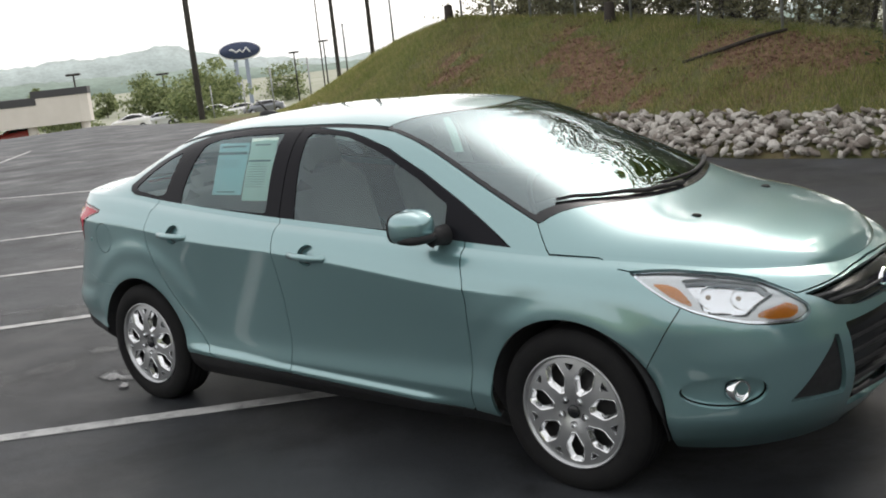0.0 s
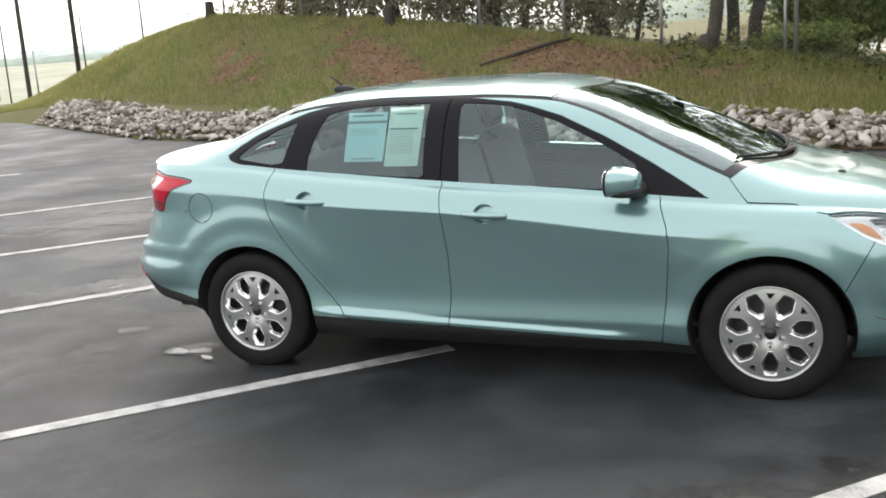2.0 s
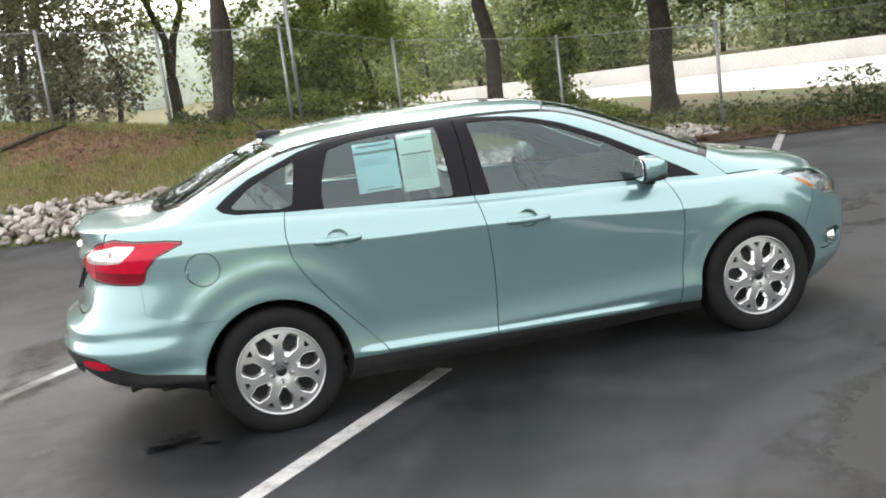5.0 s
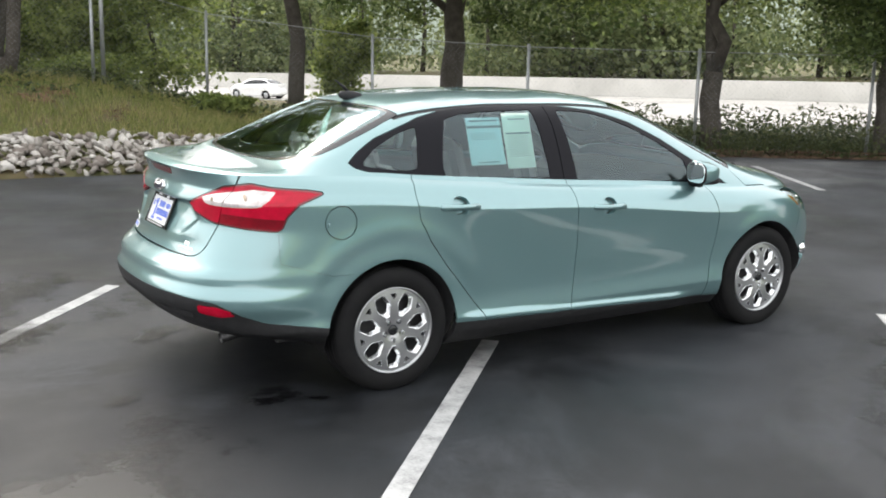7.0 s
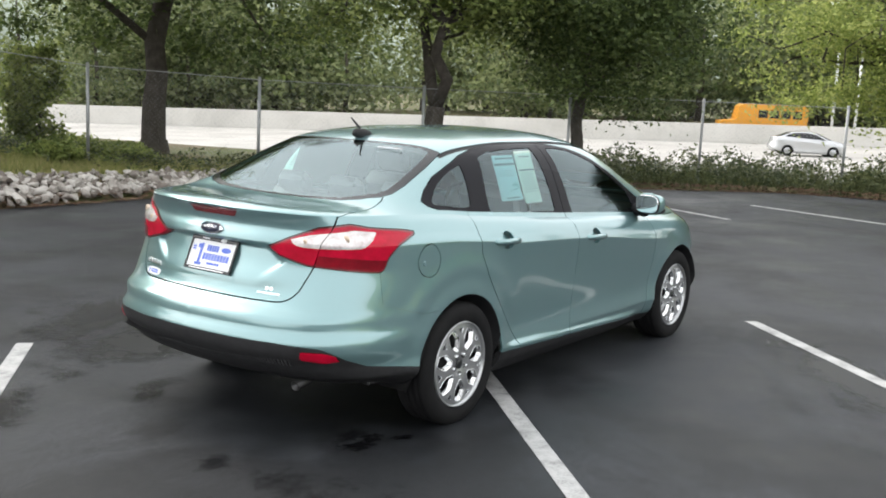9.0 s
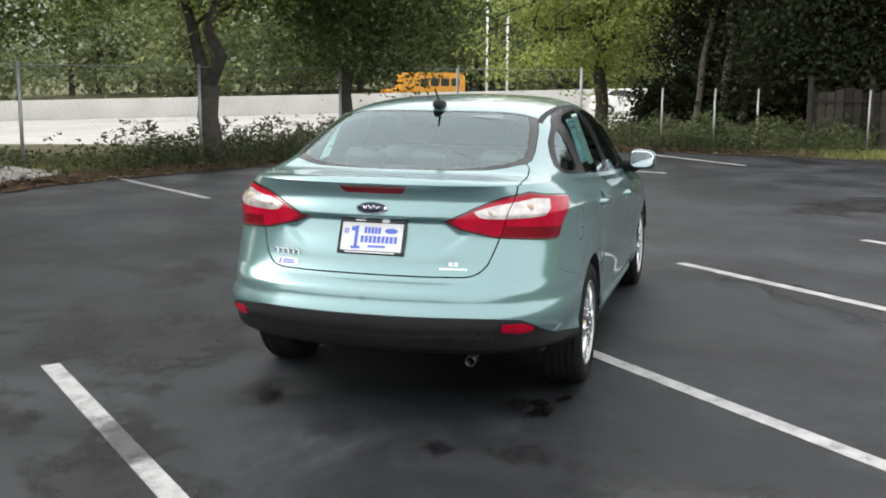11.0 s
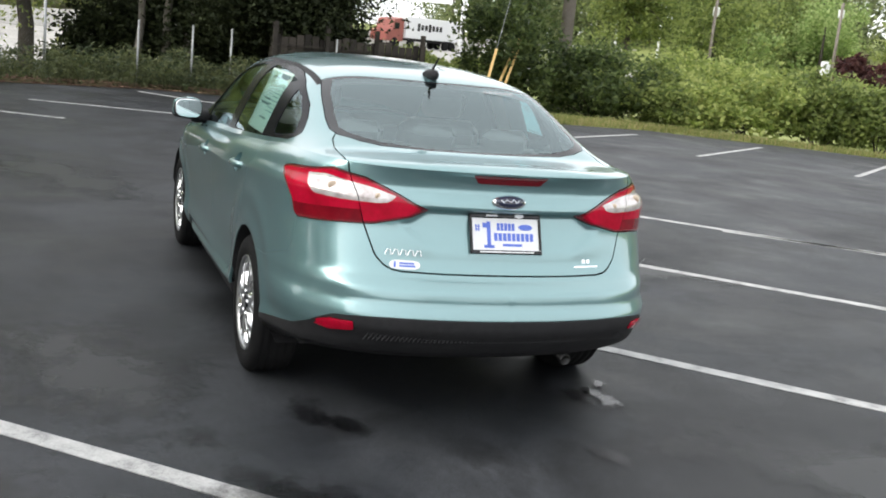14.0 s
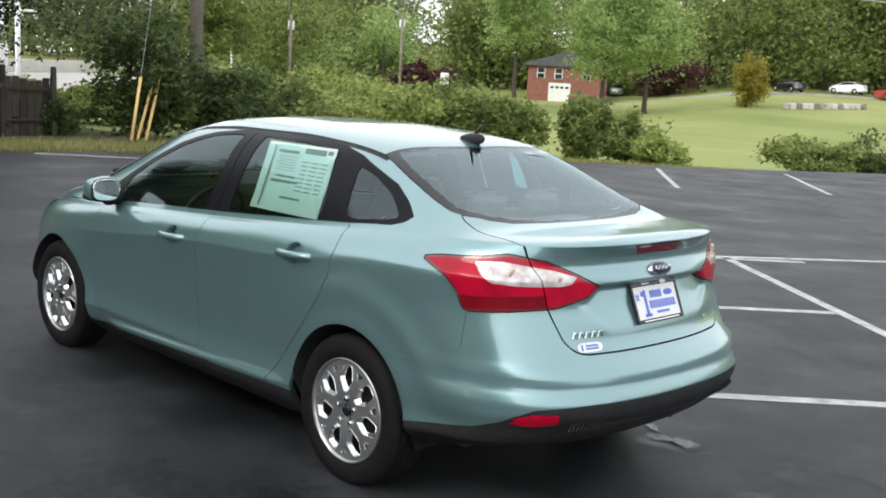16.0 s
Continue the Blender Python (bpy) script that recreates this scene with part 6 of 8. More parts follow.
def leaf_cards(c, size, rnd, flat=0.4, long=1.5):
    """Small pointed leaves round the points c."""
    n = len(c)
    a = rnd.normal(size=(n, 3))
    a[:, 2] *= 1 - flat
    a /= np.linalg.norm(a, axis=1, keepdims=True)
    b = np.cross(a, rnd.normal(size=(n, 3)))
    b /= np.maximum(np.linalg.norm(b, axis=1, keepdims=True), 1e-6)
    s = size * rnd.uniform(0.6, 1.35, (n, 1))
    v = np.stack([c - a * s * long / 3 + b * s / 2, c + a * s * long * 2 / 3, c - a * s * long / 3 - b * s / 2], 1).reshape(-1, 3)
    return v, np.arange(3 * n).reshape(n, 3)


def crown_points(rnd, centre, radii, clumps, per, spread, hollow=0.45, flat_bottom=0.0):
    d = rnd.normal(size=(clumps, 3))
    d /= np.linalg.norm(d, axis=1, keepdims=True)
    rad = rnd.uniform(hollow, 1.0, (clumps, 1)) * (1 + 0.18 * np.sin(5 * d[:, :1] + 3 * d[:, 1:2]))
    cc = d * rad * np.asarray(radii) + np.asarray(centre)
    if flat_bottom:
        low = centre[2] - radii[2] * flat_bottom
        cc[:, 2] = np.where(cc[:, 2] < low, low + rnd.uniform(0, 0.3 * radii[2], clumps), cc[:, 2])
    pts = np.repeat(cc, per, 0) + rnd.normal(size=(clumps * per, 3)) * np.asarray(spread) * np.repeat(rnd.uniform(0.6, 1.35, (clumps, 1)), per, 0)
    return cc, pts


def leaves_part(name, pts, size, rnd, material, parent, label="", flat=0.4, long=1.5):
    me = bpy.data.meshes.new(name)
    fill(me, *leaf_cards(pts, size, rnd, flat, long))
    me.materials.append(material)
    ob = new(name, me)
    ob.parent = parent
    if label:
        ob["label"] = label
    return ob


def wiggle(rnd, a, b, n=6, amount=0.08):
    a, b = np.array(a, float), np.array(b, float)
    l = np.linalg.norm(b - a)
    return [tuple(a + (b - a) * t + rnd.normal(size=3) * amount * l * math.sin(math.pi * t)) for t in np.linspace(0, 1, n)]


def tree(place, trunk_r, fork_z, crown, radii, seed, leaf=LEAF_MID, clumps=60, per=90, size=0.13, lean=(0, 0), stems=1, label="", limbs=12, spread=0.42, flat_bottom=0.0):
    """A broad-leaved tree: tapered trunk (or several stems), wandering limbs, and a crown of leaf clumps with gaps. crown: the crown's middle over the foot."""
    rnd = np.random.RandomState(seed)
    z = float(land([place[0]], [place[1]])[0]) if len(place) == 2 else place[2]
    t = thing("tree", label or "leafy deciduous tree with dark bark", "tree", (place[0], place[1], z - 0.05), group="trees along the fence")
    clumps, per, size = int(clumps * 1.7), int(per * 2.9), size * 0.50
    cc, pts = crown_points(rnd, crown, radii, clumps, per, (spread, spread, spread * 0.6), 0.3, flat_bottom)
    wood = Geo()
    tips = []
    fork = np.array((lean[0] * 0.4, lean[1] * 0.4, fork_z))
    if stems == 1:
        top = np.array(crown) + np.array((lean[0] * 0.3, lean[1] * 0.3, radii[2] * 0.5))
        path = wiggle(rnd, (0, 0, -0.1), fork, 5, 0.02) + wiggle(rnd, fork, top, 7, 0.05)[1:]
        wood.tube(path, list(np.linspace(trunk_r * 1.0, trunk_r * 0.75, 5)) + list(np.linspace(trunk_r * 0.7, trunk_r * 0.15, 6)), 10)
        wood.lathe([(trunk_r * 1.5, -0.1), (trunk_r * 1.2, 0.08), (trunk_r * 1.0, 0.35)], None, 10)
        starts = path[4:]
    else:
        wood.tube(wiggle(rnd, (0, 0, -0.1), fork, 4, 0.02), [trunk_r * 1.25, trunk_r * 1.05, trunk_r, trunk_r * 0.95], 10)
        starts = []
        for k in range(stems):
            a = k / stems * 2 * math.pi + 0.9
            top = np.array(crown) + np.array((math.cos(a) * radii[0] * 0.45, math.sin(a) * radii[1] * 0.45, radii[2] * 0.4))
            mid = fork + (top - fork) * 0.35 + np.array((math.cos(a), math.sin(a), 0)) * 0.25
            path = wiggle(rnd, fork, mid, 4, 0.04) + wiggle(rnd, mid, top, 5, 0.06)[1:]
            wood.tube(path, list(np.linspace(trunk_r * 0.72, trunk_r * 0.12, len(path))), 8)
            starts += path[2:]
    part("trunk", wood, BARK, t, "dark rough-barked trunk", True)
    for k in range(limbs):
        a = np.array(starts[rnd.randint(len(starts))])
        b = cc[rnd.randint(len(cc))]
        path = wiggle(rnd, a, b, 6, 0.10)
        r0 = trunk_r * rnd.uniform(0.2, 0.38)
        part("limb", Geo().tube(path, list(np.linspace(r0, 0.012, 6)), 6), BARK, t, "", True)
    leaves_part("crown", pts, size, rnd, leaf, t, "leafy crown with gaps")
    return t


tree((-0.74, 12.4), 0.12, 2.2, (0.7, 0.4, 5.6), (2.6, 2.4, 3.4), 1, LEAF_MID, 34, 80, 0.15, (0.8, 0.1), label="leaning young oak behind the fence", flat_bottom=0.9)
tree((-0.3, 15.6), 0.13, 2.6, (0.8, 0, 6.2), (3.0, 2.8, 3.8), 2, LEAF_MID, 34, 80, 0.16, (0.4, 0), label="slim oak behind the fence", flat_bottom=0.9)
tree((4.45, 13.0), 0.16, 3.2, (0.2, 0, 6.0), (3.4, 3.2, 3.5), 3, LEAF_MID, 48, 85, 0.16, label="tall straight oak behind the fence", limbs=16, flat_bottom=0.95)
tree((7.88, 12.9), 0.26, 2.2, (0.0, -0.4, 5.4), (5.0, 4.6, 3.6), 4, LEAF_DARK, 122, 108, 0.16, label="large dark oak with low spreading branches", limbs=26, flat_bottom=0.97)
tree((9.15, 7.0), 0.17, 1.35, (0.1, 0.4, 4.4), (3.0, 2.8, 2.3), 5, LEAF_MID, 80, 110, 0.125, stems=2, label="fork-stemmed tree at the lot's edge", limbs=16, flat_bottom=0.9)
tree((11.5, 5.45), 0.13, 1.6, (0.1, -0.3, 3.4), (2.1, 2.1, 2.1), 6, LEAF_DARK, 80, 110, 0.115, label="small dark-crowned tree at the lot's edge", limbs=14, flat_bottom=0.98)
tree((22.2, 2.25), 0.21, 2.6, (-0.2, 0.4, 4.4), (3.4, 3.4, 3.0), 7, LEAF_LIGHT, 75, 90, 0.14, label="airy tree with drooping light green branches", limbs=26, flat_bottom=0.97)
for k, (x, y, cz, rx, rz) in enumerate(((25.5, -1.4, 4.8, 2.7, 3.7), (22.6, -2.4, 4.6, 3.2, 3.5), (20.6, -3.6, 4.2, 2.0, 3.2), (18.6, -3.2, 3.9, 1.8, 2.9), (26.5, -4.0, 5.6, 3.6, 4.4), (20.4, -5.4, 4.9, 1.9, 2.4))):
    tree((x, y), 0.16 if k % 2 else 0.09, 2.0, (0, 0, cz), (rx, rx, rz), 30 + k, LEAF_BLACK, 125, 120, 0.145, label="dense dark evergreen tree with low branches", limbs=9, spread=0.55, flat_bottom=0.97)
for k, (x, y, cz, rx, leaf) in enumerate(((-3.6, 17.2, 5.2, 3.0, 0), (-6.4, 18.2, 5.6, 3.2, 0), (-9.4, 19.2, 5.4, 3.0, 1), (-1.2, 19.8, 5.8, 2.9, 1), (2.4, 18.6, 5.6, 2.8, 1), (-12.6, 20.2, 4.8, 2.6, 0), (-10.8, 22.0, 6.2, 3.4, 0), (-5.0, 22.4, 6.6, 3.6, 0))):
    tree((x, y), 0.14, 1.2, (0, 0, cz), (rx, rx, cz - 0.4), 50 + k, (LEAF_PALE_OLIVE, LEAF_MID)[leaf], 42, 100, 0.135, label="tall greyish olive tree on the bank behind the fence", limbs=14, stems=2 if k % 2 else 1, spread=0.42, flat_bottom=0.98)


for foot, mid, top, r in (((21.0, -0.25, 0), (21.6, -0.5, 2.6), (21.6, -0.95, 6.5), 0.10), ((21.2, -0.95, 0), (21.25, -1.05, 2.0), (21.2, -1.2, 4.8), 0.12), ((20.8, -1.3, 0), (21.3, -1.75, 1.8), (21.9, -2.3, 5.0), 0.15)):
    stem = thing("tree", "bare leaning grey trunk in front of the evergreens", "tree", (foot[0], foot[1], float(land([foot[0]], [foot[1]])[0]) - 0.05), group="trees along the fence")
    bend = [np.array(p) - np.array((foot[0], foot[1], 0)) for p in (foot, mid, top)]
    part("trunk", Geo().tube(wiggle(np.random.RandomState(9), bend[0], bend[1], 5, 0.02) + wiggle(np.random.RandomState(8), bend[1], bend[2], 6, 0.02)[1:], list(np.linspace(r, r * 0.5, 10)), 10), GREY_BARK, stem, "grey bark", True)


def shrub(place, r, h, seed, leaf=LEAF_MID, label="", size=0.10, n=34, per=110, name="shrub", group="shrubs at the lot's edge"):
    rnd = np.random.RandomState(seed)
    z = float(land([place[0]], [place[1]])[0])
    t = thing(name, label or "bushy green shrub at the edge of the lot", "shrub", (*place, z), group=group)
    cc, pts = crown_points(rnd, (0, 0, h * 0.52), (r, r, h * 0.5), n, int(per * 2.2), (r * 0.16, r * 0.16, h * 0.10), 0.5)
    pts = pts[pts[:, 2] > 0.02]
    for k in range(7):
        b = cc[rnd.randint(len(cc))]
        stem = Geo().tube(wiggle(rnd, (rnd.uniform(-0.1, 0.1), rnd.uniform(-0.1, 0.1), -0.05), b, 5, 0.08), [0.02, 0.018, 0.014, 0.01, 0.006], 5)
        part("stem", stem, BARK, t, "", True)
    leaves_part("foliage", pts, size * 0.8, rnd, leaf, t)
    return t


# brush in the near-black leaf colour fills in the shade under the crowns
for k, (x, y, r, h) in enumerate(((23.0, 0.6, 1.2, 1.7), (22.2, -1.2, 1.4, 2.1), (21.2, -2.8, 1.5, 2.3), (20.2, -4.2, 1.3, 2.1), (20.6, -4.8, 1.0, 1.7), (24.4, -3.0, 1.8, 2.6))):
    shrub((x, y), r, h, 170 + k, LEAF_BLACK, "brush coloured near-black for the shade under the evergreens", 0.12, 44, 80, "undergrowth", "dark undergrowth under the evergreens")
for k, (x, y, r, h, lf) in enumerate(((17.9, -8.7, 1.2, 2.9, LEAF_DARK), (18.4, -6.7, 0.9, 0.7, LEAF_DARK), (21.6, -6.4, 1.1, 1.0, LEAF_LIGHT), (22.3, -8.2, 1.3, 1.1, LEAF_LIGHT), (23.2, -10.2, 1.3, 1.1, LEAF_LIGHT), (17.8, -11.2, 1.5, 1.7, LEAF_DARK), (16.6, -12.6, 1.4, 1.4, LEAF_MID), (15.6, -14.2, 1.6, 1.55, LEAF_LIGHT), (14.6, -15.8, 1.3, 1.6, LEAF_MID),
                               (13.9, -17.1, 1.15, 1.5, LEAF_MID), (12.7, -18.8, 0.8, 1.6, LEAF_MID), (11.4, -20.2, 0.8, 0.75, LEAF_LIGHT), (12.5, -20.4, 0.85, 1.45, LEAF_MID), (9.6, -25.2, 1.2, 1.1, LEAF_MID), (8.3, -27.4, 1.3, 1.3, LEAF_DARK), (19.5, -15.5, 2.0, 1.9, LEAF_LIGHT), (17.6, -18.6, 1.7, 1.8, LEAF_LIGHT), (22.0, -13.5, 2.0, 1.9, LEAF_MID), (18.4, -4.6, 0.9, 0.8, LEAF_BLACK))):
    shrub((x, y), r, h, 100 + k, lf, size=0.11, n=44 if h > 1.5 else 26, per=80)
for k, (x, y, r, h) in enumerate(((2.6, 11.8, 0.6, 0.32), (4.4, 11.0, 0.5, 0.3), (0.9, 13.4, 0.8, 0.5), (6.0, 11.6, 0.7, 0.4))):
    shrub((x, y), r, h, 140 + k, LEAF_MID, "green undergrowth by the fence", 0.055, 30, 80, "undergrowth", "undergrowth along the fence")


def blades(name, spots, height, width, seed, material, label, tilt=0.35):
    """Grass: thin bent blades standing on the spots, all one thing that nobody could count."""
    rnd = np.random.RandomState(seed)
    n = len(spots)
    x, y = spots.T
    z = land(x, y)
    a = rnd.uniform(0, 2 * math.pi, n)
    h = height * rnd.uniform(0.45, 1.3, n)
    w = width * rnd.uniform(0.7, 1.3, n)
    dx, dy = np.cos(a) * w, np.sin(a) * w
    lx, ly = rnd.normal(size=n) * tilt * h, rnd.normal(size=n) * tilt * h
    base = np.column_stack([x, y, z - 0.02])
    v = np.stack([base - np.column_stack([dx, dy, 0 * x]), base + np.column_stack([dx, dy, 0 * x]), base + np.column_stack([lx, ly, h])], 1).reshape(-1, 3)
    me = bpy.data.meshes.new(name)
    fill(me, v, np.arange(3 * n).reshape(n, 3))
    me.materials.append(material)
    return tagged(new(name, me), label, "grass", "", "stuff")


rnd = np.random.RandomState(5)
x = rnd.uniform(-23, 6.5, 190000)
foot, crest = np.interp(x, FOOT_X, FOOT_Y), np.interp(x, CREST_X, CREST_Y)
k = rnd.uniform(0.25, 1.25, len(x))
y = foot + (crest - foot) * k
tufts = np.sin(3.1 * x + 2.0 * np.sin(1.7 * y)) * np.sin(2.6 * y + 1.5 * np.sin(2.3 * x)) + 0.6 * np.sin(7.3 * x - 4.1 * y)
keep = rnd.uniform(0, 1, len(x)) < np.clip(1.05 - 2.2 * np.maximum(clay_at(x, y) - 0.16, 0) + 0.42 * tufts, 0.22, 1)
blades("grass_bank", np.column_stack([x, y])[keep], 0.115, 0.006, 6, BLADE, "tufty green and straw-coloured grass on the bank")
line = np.array([(p[0], p[1]) for p in POSTS[13:]])
t = rnd.uniform(0, len(line) - 1.001, 52000)
i = t.astype(int)
spot = line[i] + (line[i + 1] - line[i]) * (t - i)[:, None]
d = (line[i + 1] - line[i])
nrm = np.column_stack([-d[:, 1], d[:, 0]]) / np.linalg.norm(d, axis=1, keepdims=True)
spot = spot + nrm * (rnd.normal(size=(len(t), 1)) * 0.8 + 0.7)
spot = spot[inside_by(spot, LOT) > 0.1]
high = spot[::2, 1] > 8.0
blades("weeds_fence", spot[::2][~high], 0.42, 0.006, 7, WEED, "tall green weeds growing along the chain-link fence", 0.3)
blades("grass_fence", spot[::2][high], 0.17, 0.006, 9, BLADE, "short tufty grass along the fence on the bank", 0.4)
leafy = spot[1::2]
leafy = leafy[(leafy[:, 1] < 8.0) | (rnd.uniform(0, 1, len(leafy)) < 0.3)]
tuft = 0.5 + 0.5 * np.sin(leafy[:, 0] * 2.3 + leafy[:, 1] * 1.7) * np.sin(leafy[:, 0] * 0.9 - leafy[:, 1] * 3.1)
pts = np.column_stack([leafy + rnd.normal(size=leafy.shape) * 0.06, land(leafy[:, 0], leafy[:, 1]) + rnd.uniform(0.02, 1, len(leafy)) * (0.2 + 0.55 * tuft) * np.where(leafy[:, 1] > 8.5, 0.4, 1.0)])
pts = np.repeat(pts, 2, 0) + rnd.normal(size=(2 * len(pts), 3)) * 0.03
me = bpy.data.meshes.new("weeds_leafy")
fill(me, *leaf_cards(pts, 0.042, rnd, 0.4, 2.2))
me.materials.append(WEED)
tagged(new("weeds_leafy", me), "leafy weeds growing along the chain-link fence", "weeds", "", "stuff")
litter = mottled("dry brown leaf litter", [(0.07, 0.035, 0.022), (0.13, 0.07, 0.042), (0.19, 0.12, 0.075)], 3, 4, 30, 0.9, 0, 0, spread=0.5)
rim = np.array([(1.5, 7.62), (5.5, 7.6), (8.5, 6.6), (11.3, 4.9), (14.0, 2.5), (14.9, 0), (14.6, -3)])
t = rnd.uniform(0, len(rim) - 1.001, 9000)
i = t.astype(int)
lay = rim[i] + (rim[i + 1] - rim[i]) * (t - i)[:, None]
d = rim[i + 1] - rim[i]
nrm = np.column_stack([-d[:, 1], d[:, 0]]) / np.linalg.norm(d, axis=1, keepdims=True)
lay = lay + nrm * (np.abs(rnd.normal(size=(len(t), 1))) * 0.45 - 0.10)
zz = np.where(inside_by(lay, LOT) < 0, 0.012, land(lay[:, 0], lay[:, 1]) + 0.03) + rnd.uniform(0, 0.02, len(lay))
v, q = leaf_cards(np.column_stack([lay, zz]), 0.06, rnd, 0.96, 1.5)
v[:, 2] = np.repeat(zz, 3) + (v[:, 2] - np.repeat(zz, 3)) * 0.25
me = bpy.data.meshes.new("leaf_litter")
fill(me, v, q)
me.materials.append(litter)
tagged(new("leaf_litter", me), "dry brown leaf litter along the edge of the asphalt", "leaves", "", "stuff")
CLOD = mottled("dry clay clods and leaves", [(0.085, 0.046, 0.03), (0.17, 0.092, 0.06), (0.27, 0.17, 0.115)], 3, 4, 30, 0.9, 0, 0, spread=0.5)
x = rnd.uniform(-13, 2.5, 30000)
foot, crest = np.interp(x, FOOT_X, FOOT_Y), np.interp(x, CREST_X, CREST_Y)
y = foot + (crest - foot) * rnd.uniform(0.2, 1.15, len(x))
bare = rnd.uniform(0, 1, len(x)) < np.clip(1.9 * clay_at(x, y) - 0.25, 0, 0.85)
lay = np.column_stack([x, y])[bare]
zz = land(lay[:, 0], lay[:, 1]) + 0.012 + rnd.uniform(0, 0.03, len(lay))
v, q = leaf_cards(np.column_stack([lay, zz]), 0.036, rnd, 0.6, 1.7)
v[:, 2] = np.repeat(zz, 3) + (v[:, 2] - np.repeat(zz, 3)) * 0.5
me = bpy.data.meshes.new("bank_litter")
fill(me, v, q)
me.materials.append(CLOD)
tagged(new("bank_litter", me), "dry leaves and clods strewn over the bare clay", "leaves", "", "stuff")
edge = np.array([(5.0, -30), (6.5, -23.5), (8.3, -19.6), (10.3, -16.2), (12.4, -13.2), (14.0, -10.6), (13.9, -6.5), (14.6, -3)])
t = rnd.uniform(0, len(edge) - 1.001, 26000)
i = t.astype(int)
spot = edge[i] + (edge[i + 1] - edge[i]) * (t - i)[:, None] + np.column_stack([np.abs(rnd.normal(size=len(t))) * 0.9 + 0.05, rnd.normal(size=len(t)) * 0.3])
spot = spot[inside_by(spot, LOT) > 0.03]
blades("grass_verge", spot, 0.13, 0.012, 8, BLADE, "short grass verge along the edge of the asphalt")


# ---- far woods, each one mass ----
def woods(name, spots, seed, leaf, label, heights, size=0.55, per=900, wide=0.40):
    """Distant trees as one mass of leaf clumps on trunks."""
    rnd = np.random.RandomState(seed)
    vs, trunk = [], Geo()
    for x, y in spots:
        z = float(land([x], [y])[0])
        h = rnd.uniform(*heights)
        r = h * wide * rnd.uniform(0.8, 1.25)
        _, pts = crown_points(rnd, (x, y, z + h * 0.52), (r, r, h * 0.48), 26, per // 26, (r * 0.2, r * 0.2, h * 0.06), 0.45)
        vs.append(pts)
        _, pts = crown_points(rnd, (x, y, z + h * 0.16), (r * 1.25, r * 1.25, h * 0.2), 10, per // 30, (r * 0.28, r * 0.28, h * 0.05), 0.3)
        vs.append(pts[pts[:, 2] > z - 0.3])
        trunk.tube([(x, y, z - 0.5), (x + 0.2, y, z + h * 0.3), (x, y + 0.2, z + h * 0.7)], [0.022 * h, 0.017 * h, 0.006 * h], 6)
    me = bpy.data.meshes.new(name)
    v, f = leaf_cards(np.concatenate(vs), size, rnd, 0.3, 1.3)
    fill(me, v, f)
    me.materials.append(leaf)
    ob = tagged(new(name, me), label, "woods", "", "stuff")
    tr = part("trunks", trunk, BARK, ob, "", True)
    tagged(tr, "", "", "", "stuff")
    return ob


def scatter(rnd, n, fn):
    return [fn(rnd) for _ in range(n)]


thick = np.random.RandomState(31)
woods("thicket_bank", [(x + thick.uniform(-0.3, 0.3), float(np.interp(x, CREST_X, CREST_Y)) + thick.uniform(1.6, 3.4)) for x in np.arange(-13.6, -2.2, 0.62)], 32, LEAF_PALE_OLIVE, "dense greyish brush and saplings behind the fence on the bank", (2.6, 5.0), 0.070, 2500, 0.30)
woods("thicket_verge", [(1.4, 15.6), (2.6, 16.2), (0.4, 17.5), (6.3, 14.6)], 33, LEAF_MID, "light green saplings behind the fence", (2.0, 3.6), 0.08, 4200, 0.33)
rnd = np.random.RandomState(77)
along = lambda n, s: tuple(ROAD_N * n + ROAD_S * s)  # noqa: E731
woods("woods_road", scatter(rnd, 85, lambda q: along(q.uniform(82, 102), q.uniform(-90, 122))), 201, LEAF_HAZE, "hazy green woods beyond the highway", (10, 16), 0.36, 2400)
polar = lambda r, a: (r * math.cos(radians(a)), r * math.sin(radians(a)))  # noqa: E731
woods("woods_south", scatter(rnd, 12, lambda q: polar(q.uniform(78, 112), q.uniform(-42.8, -37.5))), 202, LEAF_BRIGHT, "light green trees beyond the field", (5, 10), 0.22, 2600, 0.36)
woods("woods_south", scatter(rnd, 13, lambda q: polar(q.uniform(70, 100), q.uniform(-41, -34.2))), 206, LEAF_MID, "mixed green trees beyond the field", (7, 13), 0.24, 2600, 0.34)
for k, (x, y, tall, wide, high) in enumerate(((58.4, -67.4, 9.4, 3.2, 4.6), (52.6, -72.7, 7.6, 4.3, 4.5), (50.6, -76.5, 7.6, 3.6, 3.6))):
    tree((x, y), 0.26, 2.6, (0, 0, tall), (wide, wide, high), 400 + k, LEAF_BRIGHT, 60, 50, 0.38, label="light green garden tree near the brick house", limbs=12, spread=0.7, flat_bottom=0.9)
tree(polar(64, -31.4), 0.24, 3.0, (0, 0, 6.4), (3.2, 3.2, 4.0), 420, LEAF_MID, 60, 60, 0.32, label="tall roadside tree by the highway", limbs=12, spread=0.7, flat_bottom=0.9)
woods("woods_hill", scatter(rnd, 74, lambda q: polar(134 + 46 * q.uniform(0, 1) ** 2, q.uniform(-84, -46))), 204, LEAF_MID, "wooded hillside behind the lawn", (13, 20), 0.42, 1800)
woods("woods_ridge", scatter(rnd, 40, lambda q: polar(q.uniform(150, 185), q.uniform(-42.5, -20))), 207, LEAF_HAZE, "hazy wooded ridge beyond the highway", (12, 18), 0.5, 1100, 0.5)
